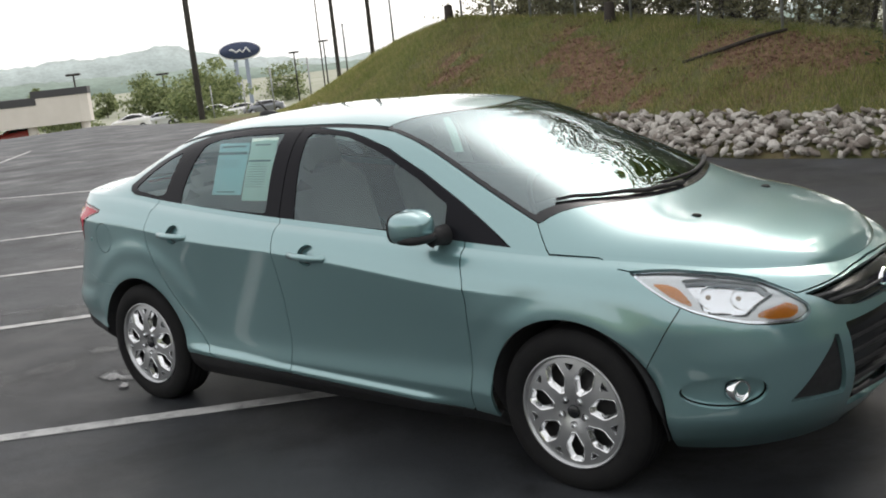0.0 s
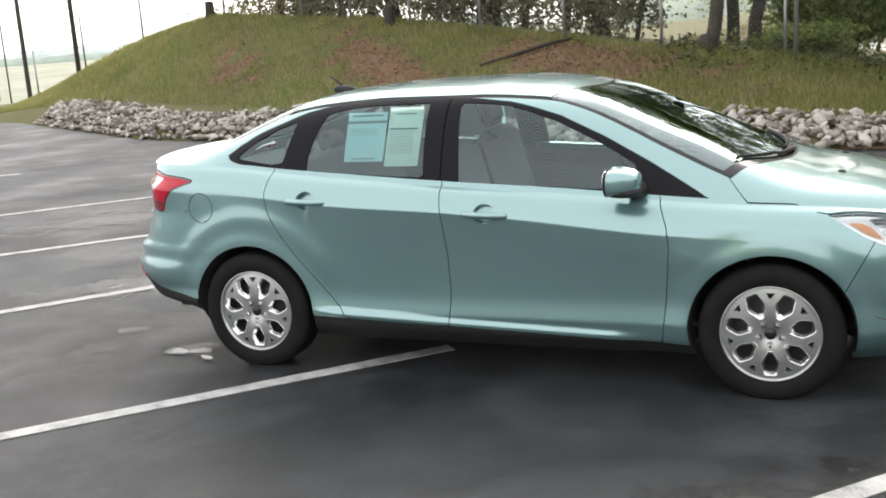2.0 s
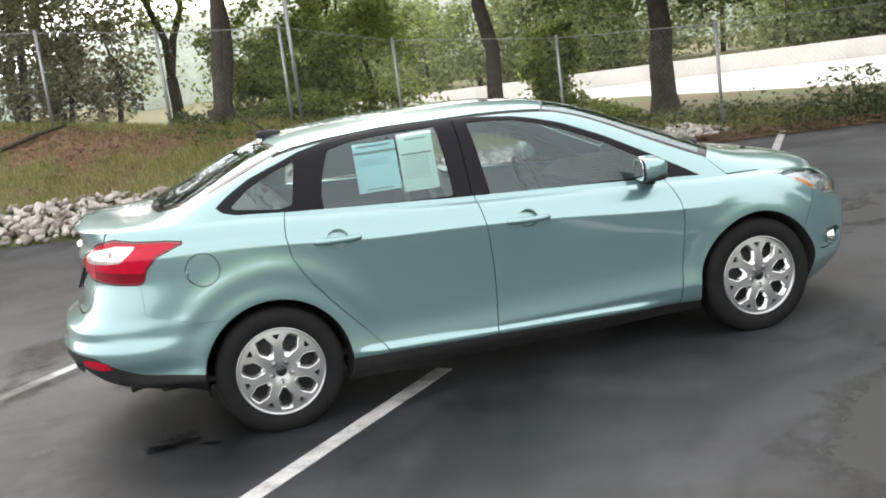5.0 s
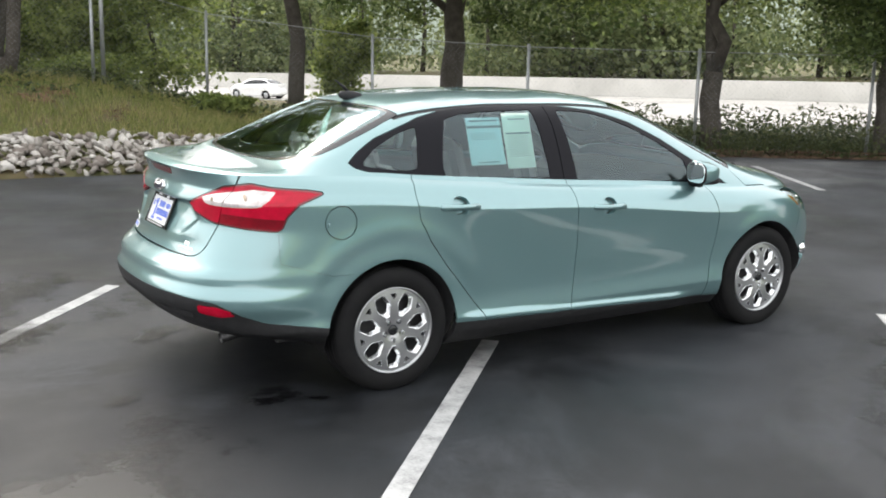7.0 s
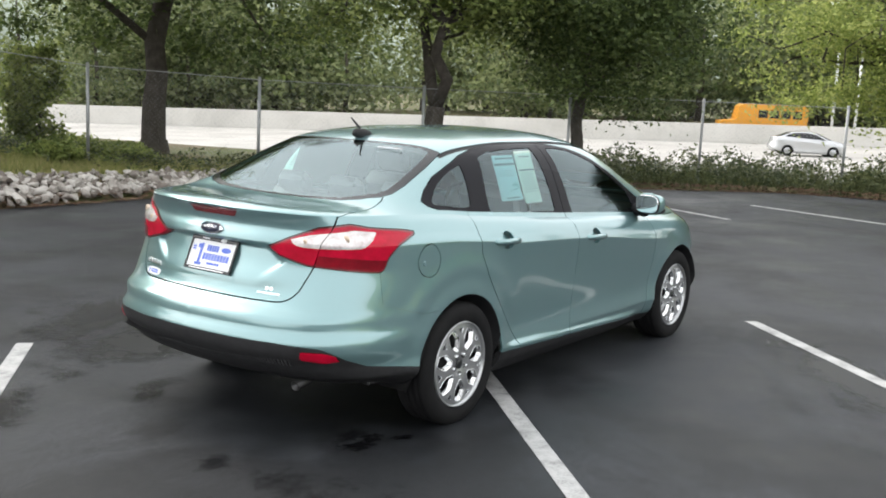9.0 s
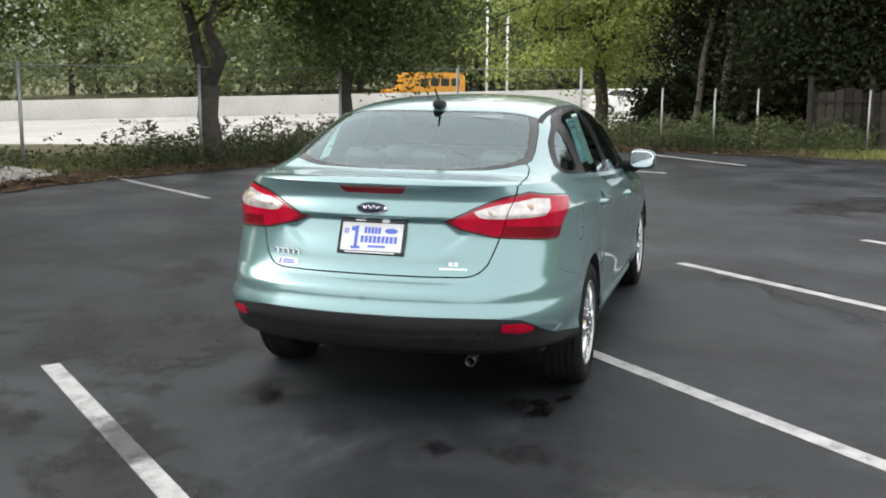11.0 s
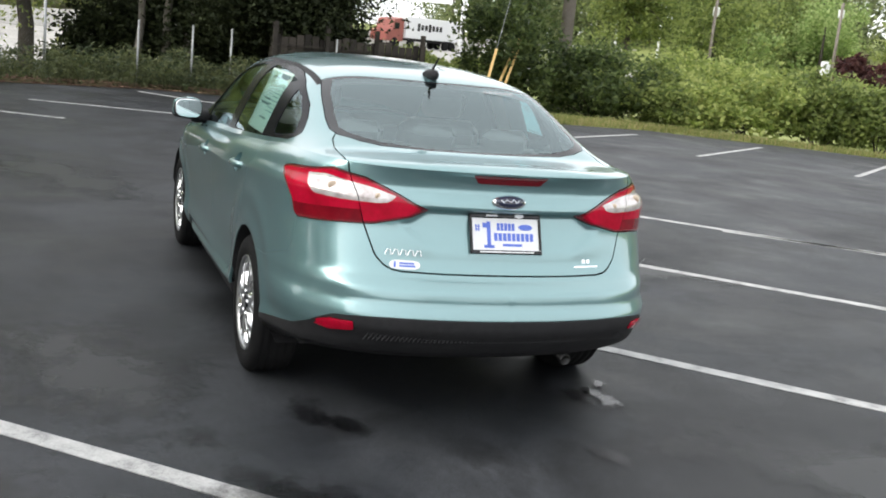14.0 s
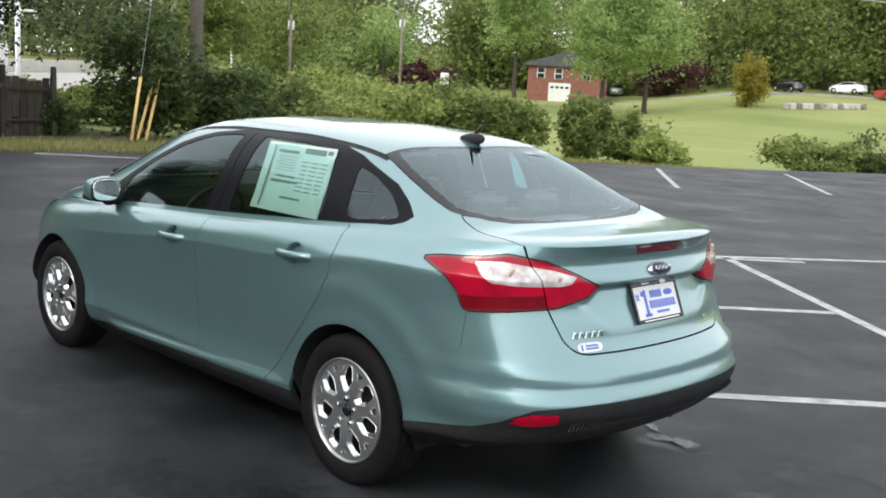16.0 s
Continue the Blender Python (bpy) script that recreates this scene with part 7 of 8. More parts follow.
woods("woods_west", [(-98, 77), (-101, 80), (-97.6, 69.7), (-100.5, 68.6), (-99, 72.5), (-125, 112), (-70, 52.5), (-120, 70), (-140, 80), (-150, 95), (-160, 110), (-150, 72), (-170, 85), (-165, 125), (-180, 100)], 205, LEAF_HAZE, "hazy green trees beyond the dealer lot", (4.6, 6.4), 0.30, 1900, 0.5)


# ---- highway ----
# lighter copy of the concrete, brightening the wall's shaded face by colour
BARRIER = mottled("lightened wall concrete", [(0.46, 0.45, 0.42), (0.58, 0.565, 0.53), (0.66, 0.645, 0.61)], 0.3, 6, 8, 0.85, 0.3, 0.02, coords="World")
CONCRETE = mottled("pale concrete", [(0.30, 0.29, 0.27), (0.40, 0.385, 0.36), (0.48, 0.465, 0.44)], 0.3, 6, 8, 0.85, 0.3, 0.02, coords="World")


def strip(name, n0, n1, lift0, lift1, label, category, material=CONCRETE):
    """A ribbon along the highway with thickness, from n0 to n1 across it, its top at lift1 over the road."""
    ss = np.linspace(-135, 125, 66)
    v, f = [], []
    for s in ss:
        z = float(road_z(np.array([s]))[0])
        for n, h in ((n0, lift0), (n1, lift0), (n1, lift1), (n0, lift1)):
            v.append((*(ROAD_N * n + ROAD_S * s), z + h))
    for k in range(len(ss) - 1):
        f += [(4 * k + i, 4 * k + (i + 1) % 4, 4 * k + 4 + (i + 1) % 4, 4 * k + 4 + i) for i in range(4)]
    f += [(0, 1, 2, 3), tuple(4 * (len(ss) - 1) + i for i in (3, 2, 1, 0))]
    return tagged(linked(name, v, f, material, None, "", False), label, category, "", "structure")


strip("road", 34.5, 73, -0.3, 0.06, "pale concrete highway beyond the fence", "road")
strip("wall_barrier", 73, 73.5, -0.3, 1.45, "long pale concrete barrier wall along the highway", "barrier wall", BARRIER)
strip("kerb_road", 33.9, 34.5, -0.4, 0.45, "low concrete kerb at the highway's near edge", "kerb")


# ---- distant vehicles ----
def far_car(place, turn, paint, label, tall=1.0, name="car"):
    """A distant parked or passing car: body with wheel arches, dark windows, four wheels."""
    sk = car_skin(48, 13, 10)
    car = thing(name, label, "car", place, turn, "distant cars")
    bodies, panes = [], []
    for s in (sk, mirrored(sk)):
        s.v[:, 2] = np.where(s.v[:, 2] > 0.6, 0.6 + (s.v[:, 2] - 0.6) * tall, s.v[:, 2])
        poly = [(x, 0.6 + (z - 0.6) * tall) for x, z in DLO]
        pane, s = take(s, lambda q: np.where((np.abs(q.v[:, 1]) > 0.42) & (UP(q) > 1.0), inside_by(XZ(q), poly), OUT), 0.0)
        panes.append(pane)
        for ends in (bowed(0.44, 1.385, 0.565, -0.17, -0.24, 0.715), bowed(-1.185, -1.805, 0.55, 0.05, 0.09, 0.625)):
            pane, s = take(s, lambda q, ends=ends: np.where(UP(q) > 1.0, inside_by(XY(q), ends), OUT), 0.0)
            panes.append(pane)
        for hx in (-HUB_X, HUB_X):
            _, s = take(s, lambda q, hx=hx: np.where(np.abs(q.v[:, 1]) > 0.55, np.hypot(q.v[:, 0] - hx, q.v[:, 2] - HUB_Z) - ARCH, OUT), 0.0)
        bodies.append(s)
    skin_part("body", bodies, paint, car, "", 0.0)
    skin_part("windows", panes, GLOSS_BLACK, car, "dark windows", 0.0)
    part("floor_pan", Geo().box((0, 0, 0.28), (3.9, 1.2, 0.16), None, 0.03), STEEL_DARK, car)
    for hx in (-HUB_X, HUB_X):
        for s in (1, -1):
            m = Matrix.Translation((hx, s * 0.76, 0.31)) @ Matrix.Rotation(-s * math.pi / 2, 4, "X")
            w = part("wheel", Geo().lathe([(0.0, -0.08), (0.31, -0.09), (0.315, 0.08), (0.21, 0.1), (0.2, 0.06), (0, 0.08)], m, 18), RUBBER, car, "", True)
            part("rim", Geo().lathe([(0.2, 0.07), (0.18, 0.09), (0, 0.095)], m, 14), SILVER, w, "", True)
    return car


P_SILVER, P_WHITE, P_BLACK, P_RED, P_GREY = (car_paint(n, c, m) for n, c, m in (("silver car paint", (0.5, 0.51, 0.52), 0.6), ("white car paint", (0.75, 0.75, 0.74), 0.0), ("black car paint", (0.012, 0.012, 0.014), 0.2), ("red car paint", (0.45, 0.02, 0.02), 0.1), ("grey car paint", (0.12, 0.13, 0.15), 0.4)))
ROAD_TURN = 120.0


def on_road(n, s, lift=0.06):
    p = ROAD_N * n + ROAD_S * s
    return (float(p[0]), float(p[1]), float(road_z(np.array([s]))[0]) + lift)


def on_land(x, y, lift=0.0):
    return (x, y, float(land([x], [y])[0]) + lift)


far_car(on_road(58, -16), ROAD_TURN + 180, P_SILVER, "silver sedan driving on the highway")
far_car(on_road(56, 45), ROAD_TURN, P_WHITE, "white sedan on the highway")
far_car(on_road(60, -27), ROAD_TURN + 180, P_WHITE, "white van on the highway", 1.35)
far_car(on_land(56.0, -113.6, 0.12), -20, P_BLACK, "black sedan parked on the drive")
far_car(on_land(50.6, -117.6, 0.12), -5, P_WHITE, "white sedan parked on the drive")
far_car(on_land(44.0, -113.0, 0.1), -40, P_RED, "red car parked by the lawn")
far_car(on_land(77.4, -105.2, 0.12), 120, P_GREY, "grey car parked beside the brick house")
far_car(on_land(76.2, -107.2, 0.12), 128, P_SILVER, "silver car parked beside the brick house")
for k, (x, y) in enumerate(((-92.2, 60.5), (-90.2, 62.6), (-88.4, 64.6), (-86.8, 66.8), (-84.8, 68.8), (-82.6, 70.4), (-97, 50), (-98.5, 47), (-100, 44))):
    far_car(on_land(x, y, 1.35), -140 + 4 * k, (P_WHITE, P_SILVER, P_BLACK, P_WHITE, P_WHITE, P_GREY, P_RED, P_SILVER, P_RED)[k], "car parked in the dealer's row", 1.0 if k % 3 else 1.2)

YELLOW = mottled("school bus yellow", [(0.62, 0.27, 0.02), (0.72, 0.33, 0.03)], 1.5, 4, 20, 0.45, 0.05, 0.01)
DARK_GLASS = mat("dark vehicle glass", (0.015, 0.018, 0.02), 0.1)


def bus(place, turn, paint, label, length=10.5, name="bus", high=2.3):
    b = thing(name, label, "bus", place, turn, "vehicles beyond the barrier")
    g = Geo()
    g.prism([(-length / 2, 0.6), (length / 2 - 1.3, 0.6), (length / 2, 0.6), (length / 2, 1.5), (length / 2 - 1.2, 1.65), (length / 2 - 1.4, 0.6 + high - 0.2), (length / 2 - 1.8, 0.6 + high), (-length / 2 + 0.3, 0.6 + high), (-length / 2, 0.6 + high - 0.3)], 2.4, Matrix(((1, 0, 0, 0), (0, 0, -1, 1.2), (0, 1, 0, 0), (0, 0, 0, 1))))
    part("body", g, paint, b)
    for k in range(int((length - 3) / 0.85)):
        for s in (1, -1):
            part("window", Geo().box((-length / 2 + 0.8 + 0.85 * k, s * 1.205, 0.6 + high * 0.68), (0.68, 0.03, 0.6), None, 0.05), DARK_GLASS, b)
    for x in (-length / 2 + 2, length / 2 - 1):
        for s in (1, -1):
            part("wheel", Geo().lathe([(0, -0.12), (0.46, -0.12), (0.48, 0.1), (0.3, 0.14), (0, 0.12)], Matrix.Translation((x, s * 1.08, 0.48)) @ Matrix.Rotation(-s * math.pi / 2, 4, "X"), 18), RUBBER, b, "", True)
    return b


FADED_RED = mottled("faded red cab paint", [(0.24, 0.075, 0.06), (0.32, 0.10, 0.08)], 1.5, 4, 20, 0.5, 0.05, 0.01)
bus((74.9, 23.8, -1.45), ROAD_TURN, YELLOW, "short yellow school bus standing behind the barrier", 6.5)
tr = thing("semi_trailer", "white semi trailer with dark side lettering as bars", "trailer", on_road(68, -79.5), ROAD_TURN)
part("box_body", Geo().box((0, 0, 2.05), (8.4, 2.4, 2.15), None, 0.06), WHITE_GLOSS, tr, "white trailer box")
part("chassis", Geo().box((0, 0, 0.85), (8.0, 1.2, 0.3), None, 0.05), STEEL_DARK, tr)
for k in range(7):
    part("letter_bar", Geo().box((2.3 - 0.58 * k, 1.213, 2.15), (0.40, 0.02, 0.75 if k in (0, 3) else 0.52)), STEEL_DARK, tr, "dark lettering bar")
cab = part("cab", Geo().prism([(4.5, 0.6), (6.9, 0.6), (6.9, 1.5), (6.2, 1.65), (5.9, 2.7), (4.8, 2.9), (4.5, 2.7)], 2.2, Matrix(((1, 0, 0, 0), (0, 0, -1, 1.1), (0, 1, 0, 0), (0, 0, 0, 1)))), FADED_RED, tr, "faded red tractor cab")
for sd in (1, -1):
    part("cab_window", Geo().box((5.5, sd * 1.105, 2.1), (0.7, 0.02, 0.6), None, 0.05), DARK_GLASS, cab)
    for x in (-3.4, -2.3, 3.2, 5.7):
        part("wheel", Geo().lathe([(0, -0.12), (0.48, -0.12), (0.48, 0.12), (0.3, 0.14), (0, 0.12)], Matrix.Translation((x, sd * 1.0, 0.48)) @ Matrix.Rotation(-sd * math.pi / 2, 4, "X"), 16), RUBBER, tr, "", True)


# ---- poles, wires, signs ----
POLE_WOOD = mottled("weathered utility pole", [(0.13, 0.11, 0.09), (0.20, 0.175, 0.15), (0.26, 0.235, 0.205)], 3, 6, 40, 0.9, 0.6, 0.01)
POLE_DARK = mottled("dark creosoted pole", [(0.03, 0.028, 0.026), (0.06, 0.055, 0.05)], 3, 6, 40, 0.9, 0.5, 0.01)
GUARD = mat("pale yellow plastic guard", (0.68, 0.47, 0.18), 0.5)
PALE_WIRE = mat("pale cable", (0.5, 0.5, 0.48), 0.6)


def mast(name, place, h, r0, r1, material, label, category="pole", group=""):
    t = thing(name, label, category, place, 0, group)
    part("shaft", Geo().tube([(0, 0, -0.5), (0, 0, h * 0.5), (0, 0, h)], [r0, (r0 + r1) / 2, r1], 12), material, t, "", True)
    return t


up = mast("utility_pole", on_land(19.8, -11.3), 10.5, 0.19, 0.14, POLE_WOOD, "tall weathered wooden utility pole")
part("crossarm", Geo().box((0, 0, 9.6), (2.2, 0.1, 0.12), Matrix.Rotation(radians(40), 4, "Z"), 0.01), POLE_WOOD, up)
for k, (x, y) in enumerate(((15.85, -7.35), (16.15, -7.85), (16.35, -7.75))):
    base, head = Vector((x, y, -0.05)), Vector((19.8, -11.3, (12.0, 6.0, 5.6)[k]))
    d = (head - base).normalized()
    gw = thing("guy_wire", "steel guy wire with a pale yellow guard", "guy wire", tuple(base), 0, "guy wires of the utility pole")
    part("wire", Geo().tube([(0, 0, 0), tuple(head - base)], 0.007, 5), GALV, gw)
    part("guard", Geo().tube([tuple(d * 0.15), tuple(d * (1.6 if k == 0 else 2.3))], 0.035, 8), GUARD, gw, "pale yellow plastic guard", True)
for x, y, h, label in ((51.9, -37.9, 6.3, "grey street light pole with a white lamp box"), (53.6, -49.2, 7.2, "grey utility pole with a white lamp box")):
    t = mast("street_pole", on_land(x, y), h, 0.12, 0.09, POLE_WOOD, label, "pole", "poles across the field")
    part("lamp_box", Geo().box((0.25, -0.2, h - 0.75), (0.38, 0.38, 0.6), None, 0.08), WHITE_GLOSS, t, "white lamp box")
    part("bracket", Geo().tube([(0, 0, h - 0.6), (0.25, -0.2, h - 0.6)], 0.04, 6), GALV, t)
t = mast("service_post", on_land(16.85, -17.55), 1.75, 0.035, 0.035, GALV, "white service box on a thin post", "post")
part("service_box", Geo().box((0, 0, 2.0), (0.2, 0.2, 0.42), None, 0.03), WHITE_GLOSS, t, "white box")
for x, y, z, h in ((75.9, 18.7, -1.6, 9), (76.6, 17.2, -1.6, 9), (86, -23, -0.6, 8), (68, -44, -0.3, 8), (70.5, -41.5, -0.3, 9)):
    mast("highway_mast", (x, y, z), h, 0.11, 0.08, WHITE_GLOSS, "slim white highway mast", "pole", "highway masts")
gantry = thing("sign_gantry", "white steel gantry with pale road sign panels over the highway", "road sign", (76.8, -30.4, -0.7), 30)
for x, y in ((0, 0), (0.5, -0.9), (13.2, 0)):
    part("post", Geo().tube([(x, y, -0.5), (x, y, 7.6)], 0.13, 10), WHITE_GLOSS, gantry, "", True)
for z in (6.0, 7.3):
    part("beam", Geo().tube([(-1.5, 0, z), (13.6, 0, z)], 0.09, 8), WHITE_GLOSS, gantry, "", True)
for k in range(12):
    part("brace", Geo().tube([(1.1 * k, 0, 6.0 if k % 2 else 7.3), (1.1 * k + 1.1, 0, 7.3 if k % 2 else 6.0)], 0.04, 6), WHITE_GLOSS, gantry)
for x0, x1, top in ((1.0, 6.4, 7.0), (6.5, 9.2, 7.5), (9.3, 12.0, 7.8)):
    part("sign_panel", Geo().box(((x0 + x1) / 2, 0.2, (4.8 + top) / 2), (x1 - x0, 0.08, top - 4.8), None, 0.02), WHITE_GLOSS, gantry, "pale blank sign panel")
cb = Geo()
cb.tube([(14.3 + 3.8 * k, -31.7 + 1.8 * k, 5.6 + 0.42 * k + 0.02 * k * k) for k in range(-5, 9)], 0.012, 5)
tagged(part("overhead_cable", cb, PALE_WIRE, None), "pale overhead cable sagging across the field", "cable")
# weathered wood tones, darkened further to carry the evergreens' shade
PLANK = mottled("weathered fence board darkened for shade", [(0.02, 0.017, 0.014), (0.038, 0.032, 0.026), (0.06, 0.05, 0.041)], 6, 6, 60, 0.9, 0.5, 0.006, spread=0.4)
lane = thing("board_fence", "weathered brown board fence behind the shade trees", "fence", (0, 0, 0))
for k in range(21):
    x, y = 16.95 + 0.95 * k / 20, -2.9 - 3.7 * k / 20
    high = 1.22 + 0.05 * math.sin(5.1 * k)
    part("board", Geo().box((x, y, float(land([x], [y])[0]) + high / 2), (0.022, 0.172, high), Matrix.Rotation(radians(14.5), 4, "Z"), 0.004), PLANK, lane)
for k in range(4):
    x, y = 16.9 + 0.95 * k / 3, -2.85 - 3.7 * k / 3
    part("post", Geo().box((x - 0.07, y, float(land([x], [y])[0]) + 0.72), (0.1, 0.1, 1.55), None, 0.01), PLANK, lane)
for h in (0.35, 1.0):
    part("rail", Geo().tube([(16.9, -2.85, float(land([16.9], [-2.85])[0]) + h), (17.85, -6.6, float(land([17.9], [-6.6])[0]) + h)], 0.035, 4), PLANK, lane)

# ---- brick house across the field ----
BRICK = mottled("red brick", [(0.17, 0.068, 0.05), (0.23, 0.095, 0.07), (0.28, 0.12, 0.09)], 2.5, 5, 14, 0.85, 0.3, 0.01)
SHINGLE = mottled("grey roof shingles", [(0.06, 0.06, 0.065), (0.11, 0.11, 0.115)], 2, 5, 14, 0.9, 0.4, 0.01)
WHITE_TRIM = mottled("white painted wood", [(0.68, 0.68, 0.66), (0.78, 0.78, 0.76)], 2, 4, 20, 0.55, 0.1, 0.005)
house = thing("house", "red brick house with a white garage door", "house", on_land(74.4, -94.75, -0.1), -51 + 180)
hw = Geo()
hw.box((0, 0, 1.9), (8.0, 9.0, 4.2))
part("wall", hw, BRICK, house, "red brick wall")
rf = Geo()
rf.prism([(-5.2, 4.1), (0, 5.7), (5.2, 4.1), (5.2, 3.95), (-5.2, 3.95)], 8.8, Matrix(((0, 0, 1, -4.4), (1, 0, 0, 0), (0, 1, 0, 0), (0, 0, 0, 1))))
part("roof", rf, SHINGLE, house, "grey shingle roof")
gd = part("garage_door", Geo().box((4.03, -0.8, 1.05), (0.08, 2.5, 2.1), None, 0.02), WHITE_TRIM, house, "white panelled garage door")
for k in range(4):
    part("door_light", Geo().box((4.08, -1.65 + 0.57 * k, 1.6), (0.02, 0.36, 0.26), None, 0.03), DARK_GLASS, gd)
for y in (-3.0, -1.0, 2.2):
    w = part("window", Geo().box((4.03, y, 3.15), (0.08, 0.95, 1.2), None, 0.02), WHITE_TRIM, house, "white framed window")
    for dz in (-0.31, 0.31):
        part("pane", Geo().box((4.08, y, 3.15 + dz), (0.02, 0.75, 0.52)), DARK_GLASS, w)
DRIVE = mottled("pale gravel drive", [(0.26, 0.25, 0.23), (0.36, 0.35, 0.32)], 1, 5, 12, 0.9, 0.3, 0.01, coords="World")
dv, df = [], []
run = [(77, -106.5), (74, -101), (70, -98.5), (64, -100.5), (57.6, -104), (55.6, -111.6), (50, -116.0), (42, -114.6), (28, -110), (10, -108)]
for k, (x, y) in enumerate(run):
    a, b = run[max(k - 1, 0)], run[min(k + 1, len(run) - 1)]
    d = Vector((b[0] - a[0], b[1] - a[1], 0)).normalized()
    for s in (-2.2, 2.2):
        for lift in (0.10, -0.4):
            px, py = x - d.y * s, y + d.x * s
            dv.append((px, py, float(land([x], [y])[0]) + lift))
for k in range(len(run) - 1):
    df += [(4 * k, 4 * k + 2, 4 * k + 6, 4 * k + 4), (4 * k + 1, 4 * k, 4 * k + 4, 4 * k + 5), (4 * k + 2, 4 * k + 3, 4 * k + 7, 4 * k + 6)]
tagged(linked("driveway", dv, df, DRIVE, None, "", False), "pale gravel driveway winding over the lawn", "driveway", "", "structure")
shrub((69.0, -107.5), 4.6, 4.5, 301, LEAF_PURPLE, "large purple-leaved shrub beside the house", 0.3, 40, 70, "purple_shrub", "garden shrubs")
shrub((56.6, -54.0), 2.6, 3.4, 303, LEAF_PURPLE, "purple-leaved shrub behind the hedge", 0.3, 36, 60, "purple_shrub", "garden shrubs")
shrub((46.9, -87.9), 1.5, 4.2, 304, LEAF_GOLD, "golden conifer shrub on the lawn", 0.22, 44, 70, "golden_conifer", "garden shrubs")
wall = thing("stone_wall", "low pale stone wall stepping down the lawn", "wall", (0, 0, 0))
for k in range(14):
    x, y = 43.6 - 0.32 * k, -89.6 - 0.55 * k
    part("stone", Geo().box((x, y, float(land([x], [y])[0]) + 0.25), (0.7, 0.62, 0.6), Matrix.Rotation(radians(20 + 7 * (k % 3)), 4, "Z"), 0.08), STONE, wall)

# ---- dealer buildings and hazy hills to the west ----
STUCCO = mottled("cream stucco", [(0.58, 0.54, 0.50), (0.66, 0.62, 0.58)], 0.6, 5, 10, 0.85, 0.2, 0.01)
DARK_BAND = mat("dark bronze band", (0.045, 0.045, 0.05), 0.5)
dl = thing("dealer_canopy", "cream dealer canopy with a dark roof band on round columns", "building", (-89.6, 54.6, 0), 60.5)
g = Geo()
out = [(-30, 0.0), (-1.2, 0.0), (-0.35, 0.35), (0, 1.2), (0, 6), (-30, 6)]
part("fascia", g.prism(out, 2.7, Matrix.Translation((0, 0, -1.65))), STUCCO, dl, "cream rounded fascia")
g = Geo()
part("roof_band", g.prism([(-30, -0.06), (-5.2, -0.06), (-5.2, 6.0), (-30, 6.0)], 0.75, Matrix.Translation((0, 0, 0.42))), DARK_BAND, dl, "dark band")
part("roof_band", Geo().prism([(-5.6, -0.06), (-1.2, -0.06), (-0.3, 0.3), (0.06, 1.2), (0.06, 6.0), (-5.6, 6.0)], 0.7, Matrix.Translation((0, 0, 1.06))), DARK_BAND, dl, "dark stepped band")
for k in range(6):
    part("column", Geo().tube([(-0.9 - 5.0 * k, 0.9, -5.5), (-0.9 - 5.0 * k, 0.9, -1.6)], 0.45, 14), STUCCO, dl, "", True)
sign = thing("oval_sign", "tall dealer sign with a blank dark blue oval on two legs", "sign", on_land(-111.4, 92.4), -40)
zc = 4.3 - float(land([-111.4], [92.4])[0])
part("sign_face", oval(Geo(), (0.25, 0, zc), Matrix(), 2.75, 1.15, 0.22, 40), mat("weathered blue sign face", (0.03, 0.045, 0.10), 0.4), sign, "dark blue oval face", True)
part("sign_rim", oval(Geo(), (0.0, 0, zc), Matrix(), 2.95, 1.3, 0.24, 40), WHITE_GLOSS, sign, "pale oval rim", True)
part("sign_back", oval(Geo(), (0.0, 0, zc), Matrix.Rotation(math.pi, 4, "Z"), 2.95, 1.3, 0.24, 40), STEEL_DARK, sign, "", True)
part("sign_mark", Geo().tube([(0.46, 1.4, zc - 0.3), (0.5, 0.9, zc + 0.35), (0.5, 0.4, zc - 0.25), (0.5, 0, zc + 0.1), (0.5, -0.5, zc - 0.2), (0.5, -0.9, zc + 0.15), (0.46, -1.4, zc + 0.2)], 0.12, 6), WHITE_GLOSS, sign, "pale flowing stroke", True)
for y in (-0.75, 0.75):
    part("leg", Geo().box((-0.1, y, zc / 2 - 0.8), (0.5, 0.55, zc + 0.6), None, 0.05), mat("blue-grey sign leg", (0.28, 0.32, 0.40), 0.5), sign)
for x, y, h, r, label in ((-44.1, 32.6, 14, 0.18, "tall dark utility pole at the lot's far side"), (-53.0, 52.6, 16, 0.16, "tall dark utility pole beyond the bank"), (-37.2, 39.6, 15, 0.13, "tall dark utility pole behind the bank"), (-57.0, 54.9, 13, 0.06, "slim grey mast beyond the bank")):
    mast("utility_pole", on_land(x, y), h, r, r * 0.75, POLE_DARK, label, "pole", "tall poles to the west")
for x, y, h in ((-113.8, 104.6, 7.4), (-108.5, 105.8, 8.6), (-103.0, 73.0, 6.5), (-101.0, 60.0, 7.5)):
    t = mast("lot_lamp", on_land(x, y), h, 0.12, 0.09, POLE_DARK, "dark lot lamp with a flat head", "lamp post", "lot lamps")
    part("lamp_head", Geo().box((0, 0, h + 0.12), (1.0, 1.5, 0.24), Matrix.Rotation(radians(-40), 4, "Z"), 0.08), POLE_DARK, t, "flat dark lamp head")
bridge = thing("overpass", "pale concrete overpass on piers in the haze", "bridge", (-160, 144, -6.3), 45)
part("deck", Geo().box((0, 0, 4.2), (3, 60, 1.4), None, 0.1), CONCRETE, bridge)
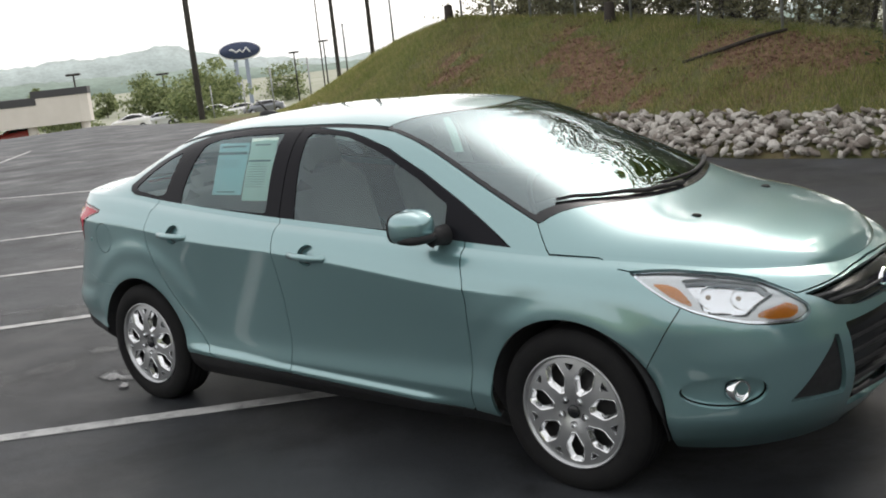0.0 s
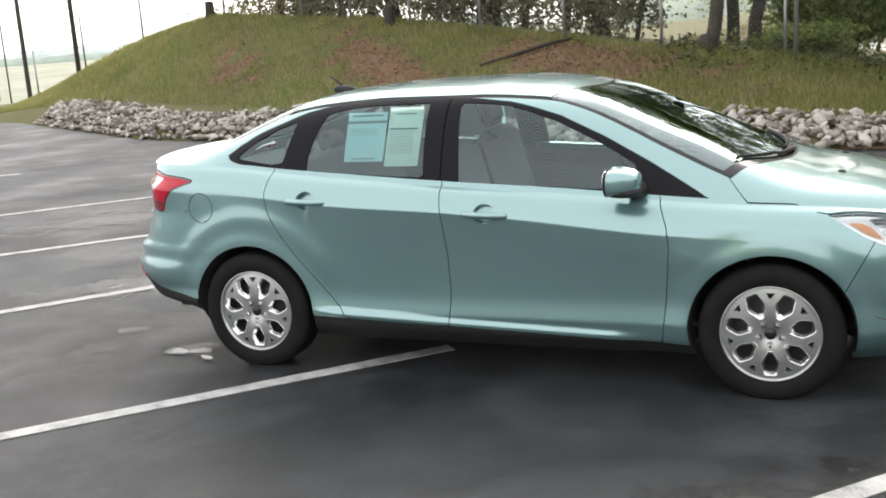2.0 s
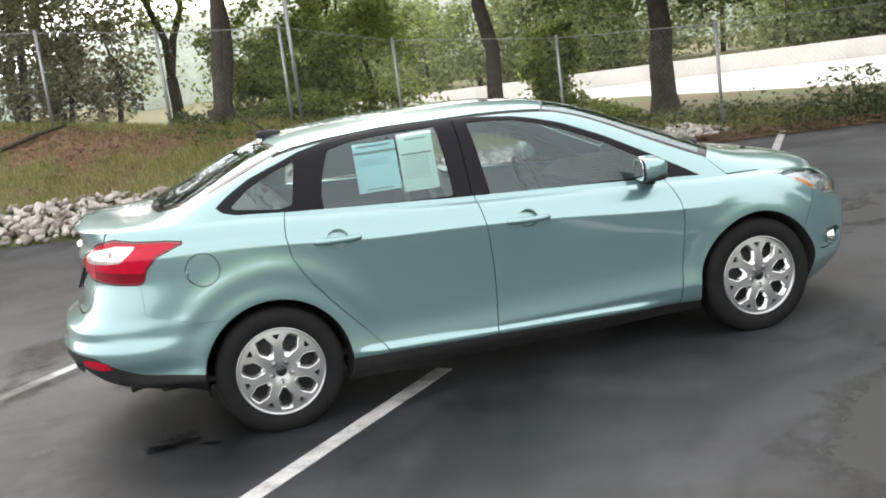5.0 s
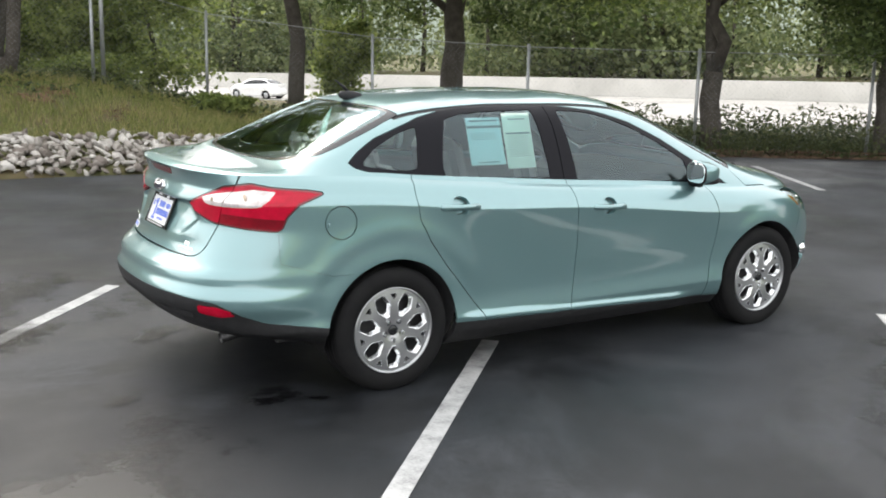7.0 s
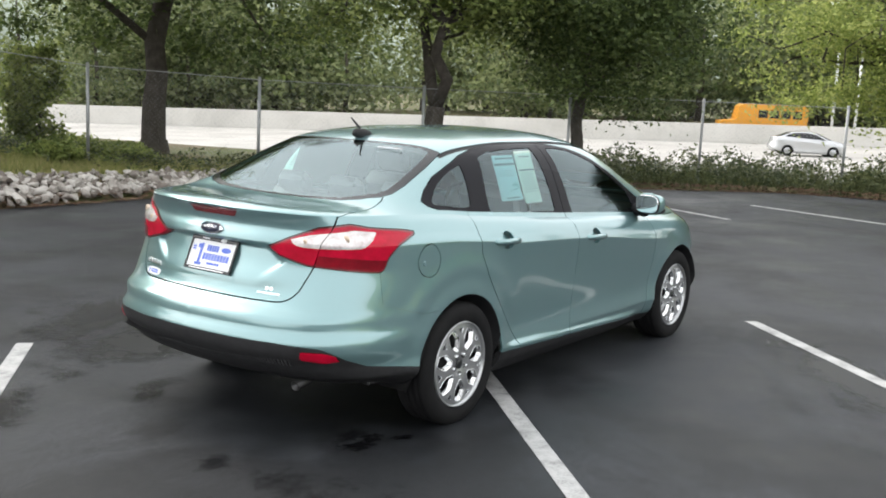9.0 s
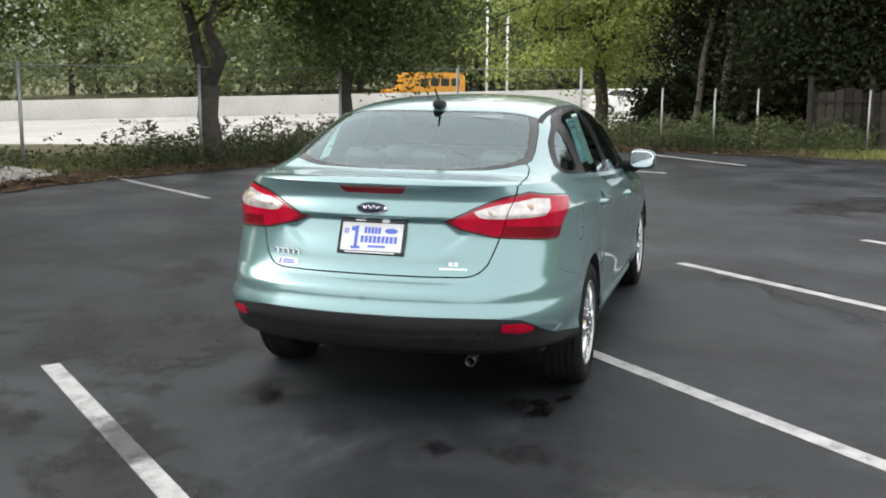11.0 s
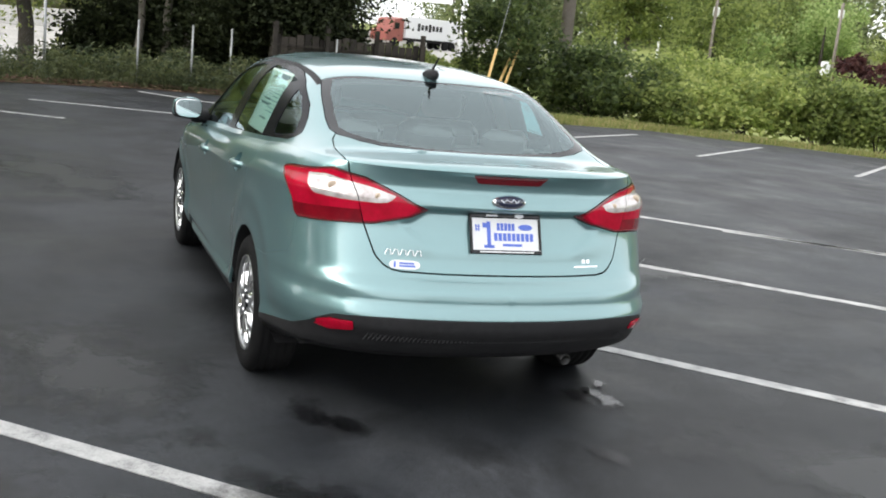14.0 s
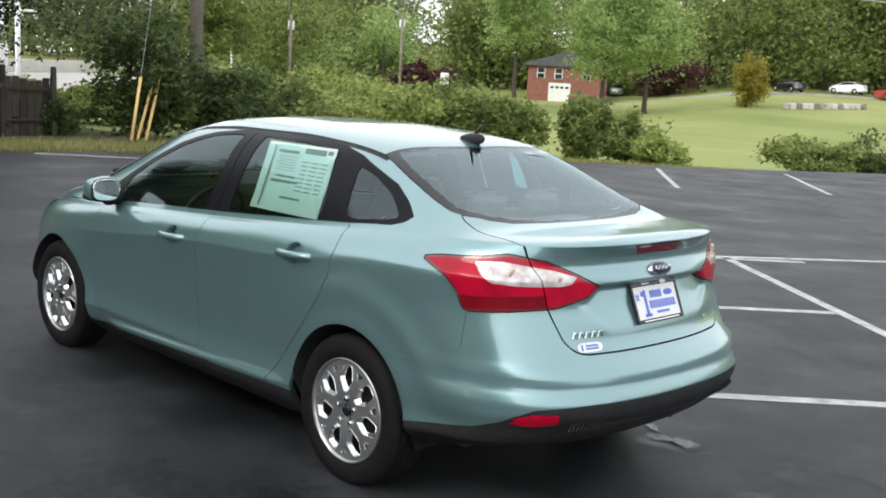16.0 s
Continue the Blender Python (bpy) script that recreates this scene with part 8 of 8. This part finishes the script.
for k in range(7):
    part("pier", Geo().box((0, -24 + 8 * k, 1.6), (1.6, 0.9, 5.2), None, 0.1), CONCRETE, bridge)


def hills(name, r, a0, a1, low, tops, colour, label, seed):
    """A far ridge with a ragged line of trees; pale colour and emission stand in for haze."""
    rnd = np.random.RandomState(seed)
    n = 260
    a = np.linspace(a0, a1, n)
    base = pchip([p[0] for p in tops], [p[1] for p in tops], a)
    rag = sum(rnd.uniform(0.3, 0.9) * np.sin(a * f + rnd.uniform(0, 6)) for f in (0.9, 2.3, 4.7, 9.1, 14)) * 0.45
    v, f = [], []
    for k in range(n):
        x, y = polar(r, a[k])
        x2, y2 = polar(r + 140, a[k])
        v += [(x, y, low), (x, y, low + (base[k] - low) * 0.5), (*polar(r + 30, a[k]), base[k] + rag[k]), (x2, y2, low)]
    for k in range(n - 1):
        f += [(4 * k + i, 4 * k + 4 + i, 4 * k + 5 + i, 4 * k + 1 + i) for i in range(3)]
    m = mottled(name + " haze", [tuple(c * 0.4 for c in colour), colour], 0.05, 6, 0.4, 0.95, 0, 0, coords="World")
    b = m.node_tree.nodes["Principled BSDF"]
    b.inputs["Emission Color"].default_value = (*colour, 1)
    # no light source: the ridge glows to imitate haze over distance
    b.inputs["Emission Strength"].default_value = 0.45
    return tagged(linked(name, v, f, m), label, "hills", "", "structure")


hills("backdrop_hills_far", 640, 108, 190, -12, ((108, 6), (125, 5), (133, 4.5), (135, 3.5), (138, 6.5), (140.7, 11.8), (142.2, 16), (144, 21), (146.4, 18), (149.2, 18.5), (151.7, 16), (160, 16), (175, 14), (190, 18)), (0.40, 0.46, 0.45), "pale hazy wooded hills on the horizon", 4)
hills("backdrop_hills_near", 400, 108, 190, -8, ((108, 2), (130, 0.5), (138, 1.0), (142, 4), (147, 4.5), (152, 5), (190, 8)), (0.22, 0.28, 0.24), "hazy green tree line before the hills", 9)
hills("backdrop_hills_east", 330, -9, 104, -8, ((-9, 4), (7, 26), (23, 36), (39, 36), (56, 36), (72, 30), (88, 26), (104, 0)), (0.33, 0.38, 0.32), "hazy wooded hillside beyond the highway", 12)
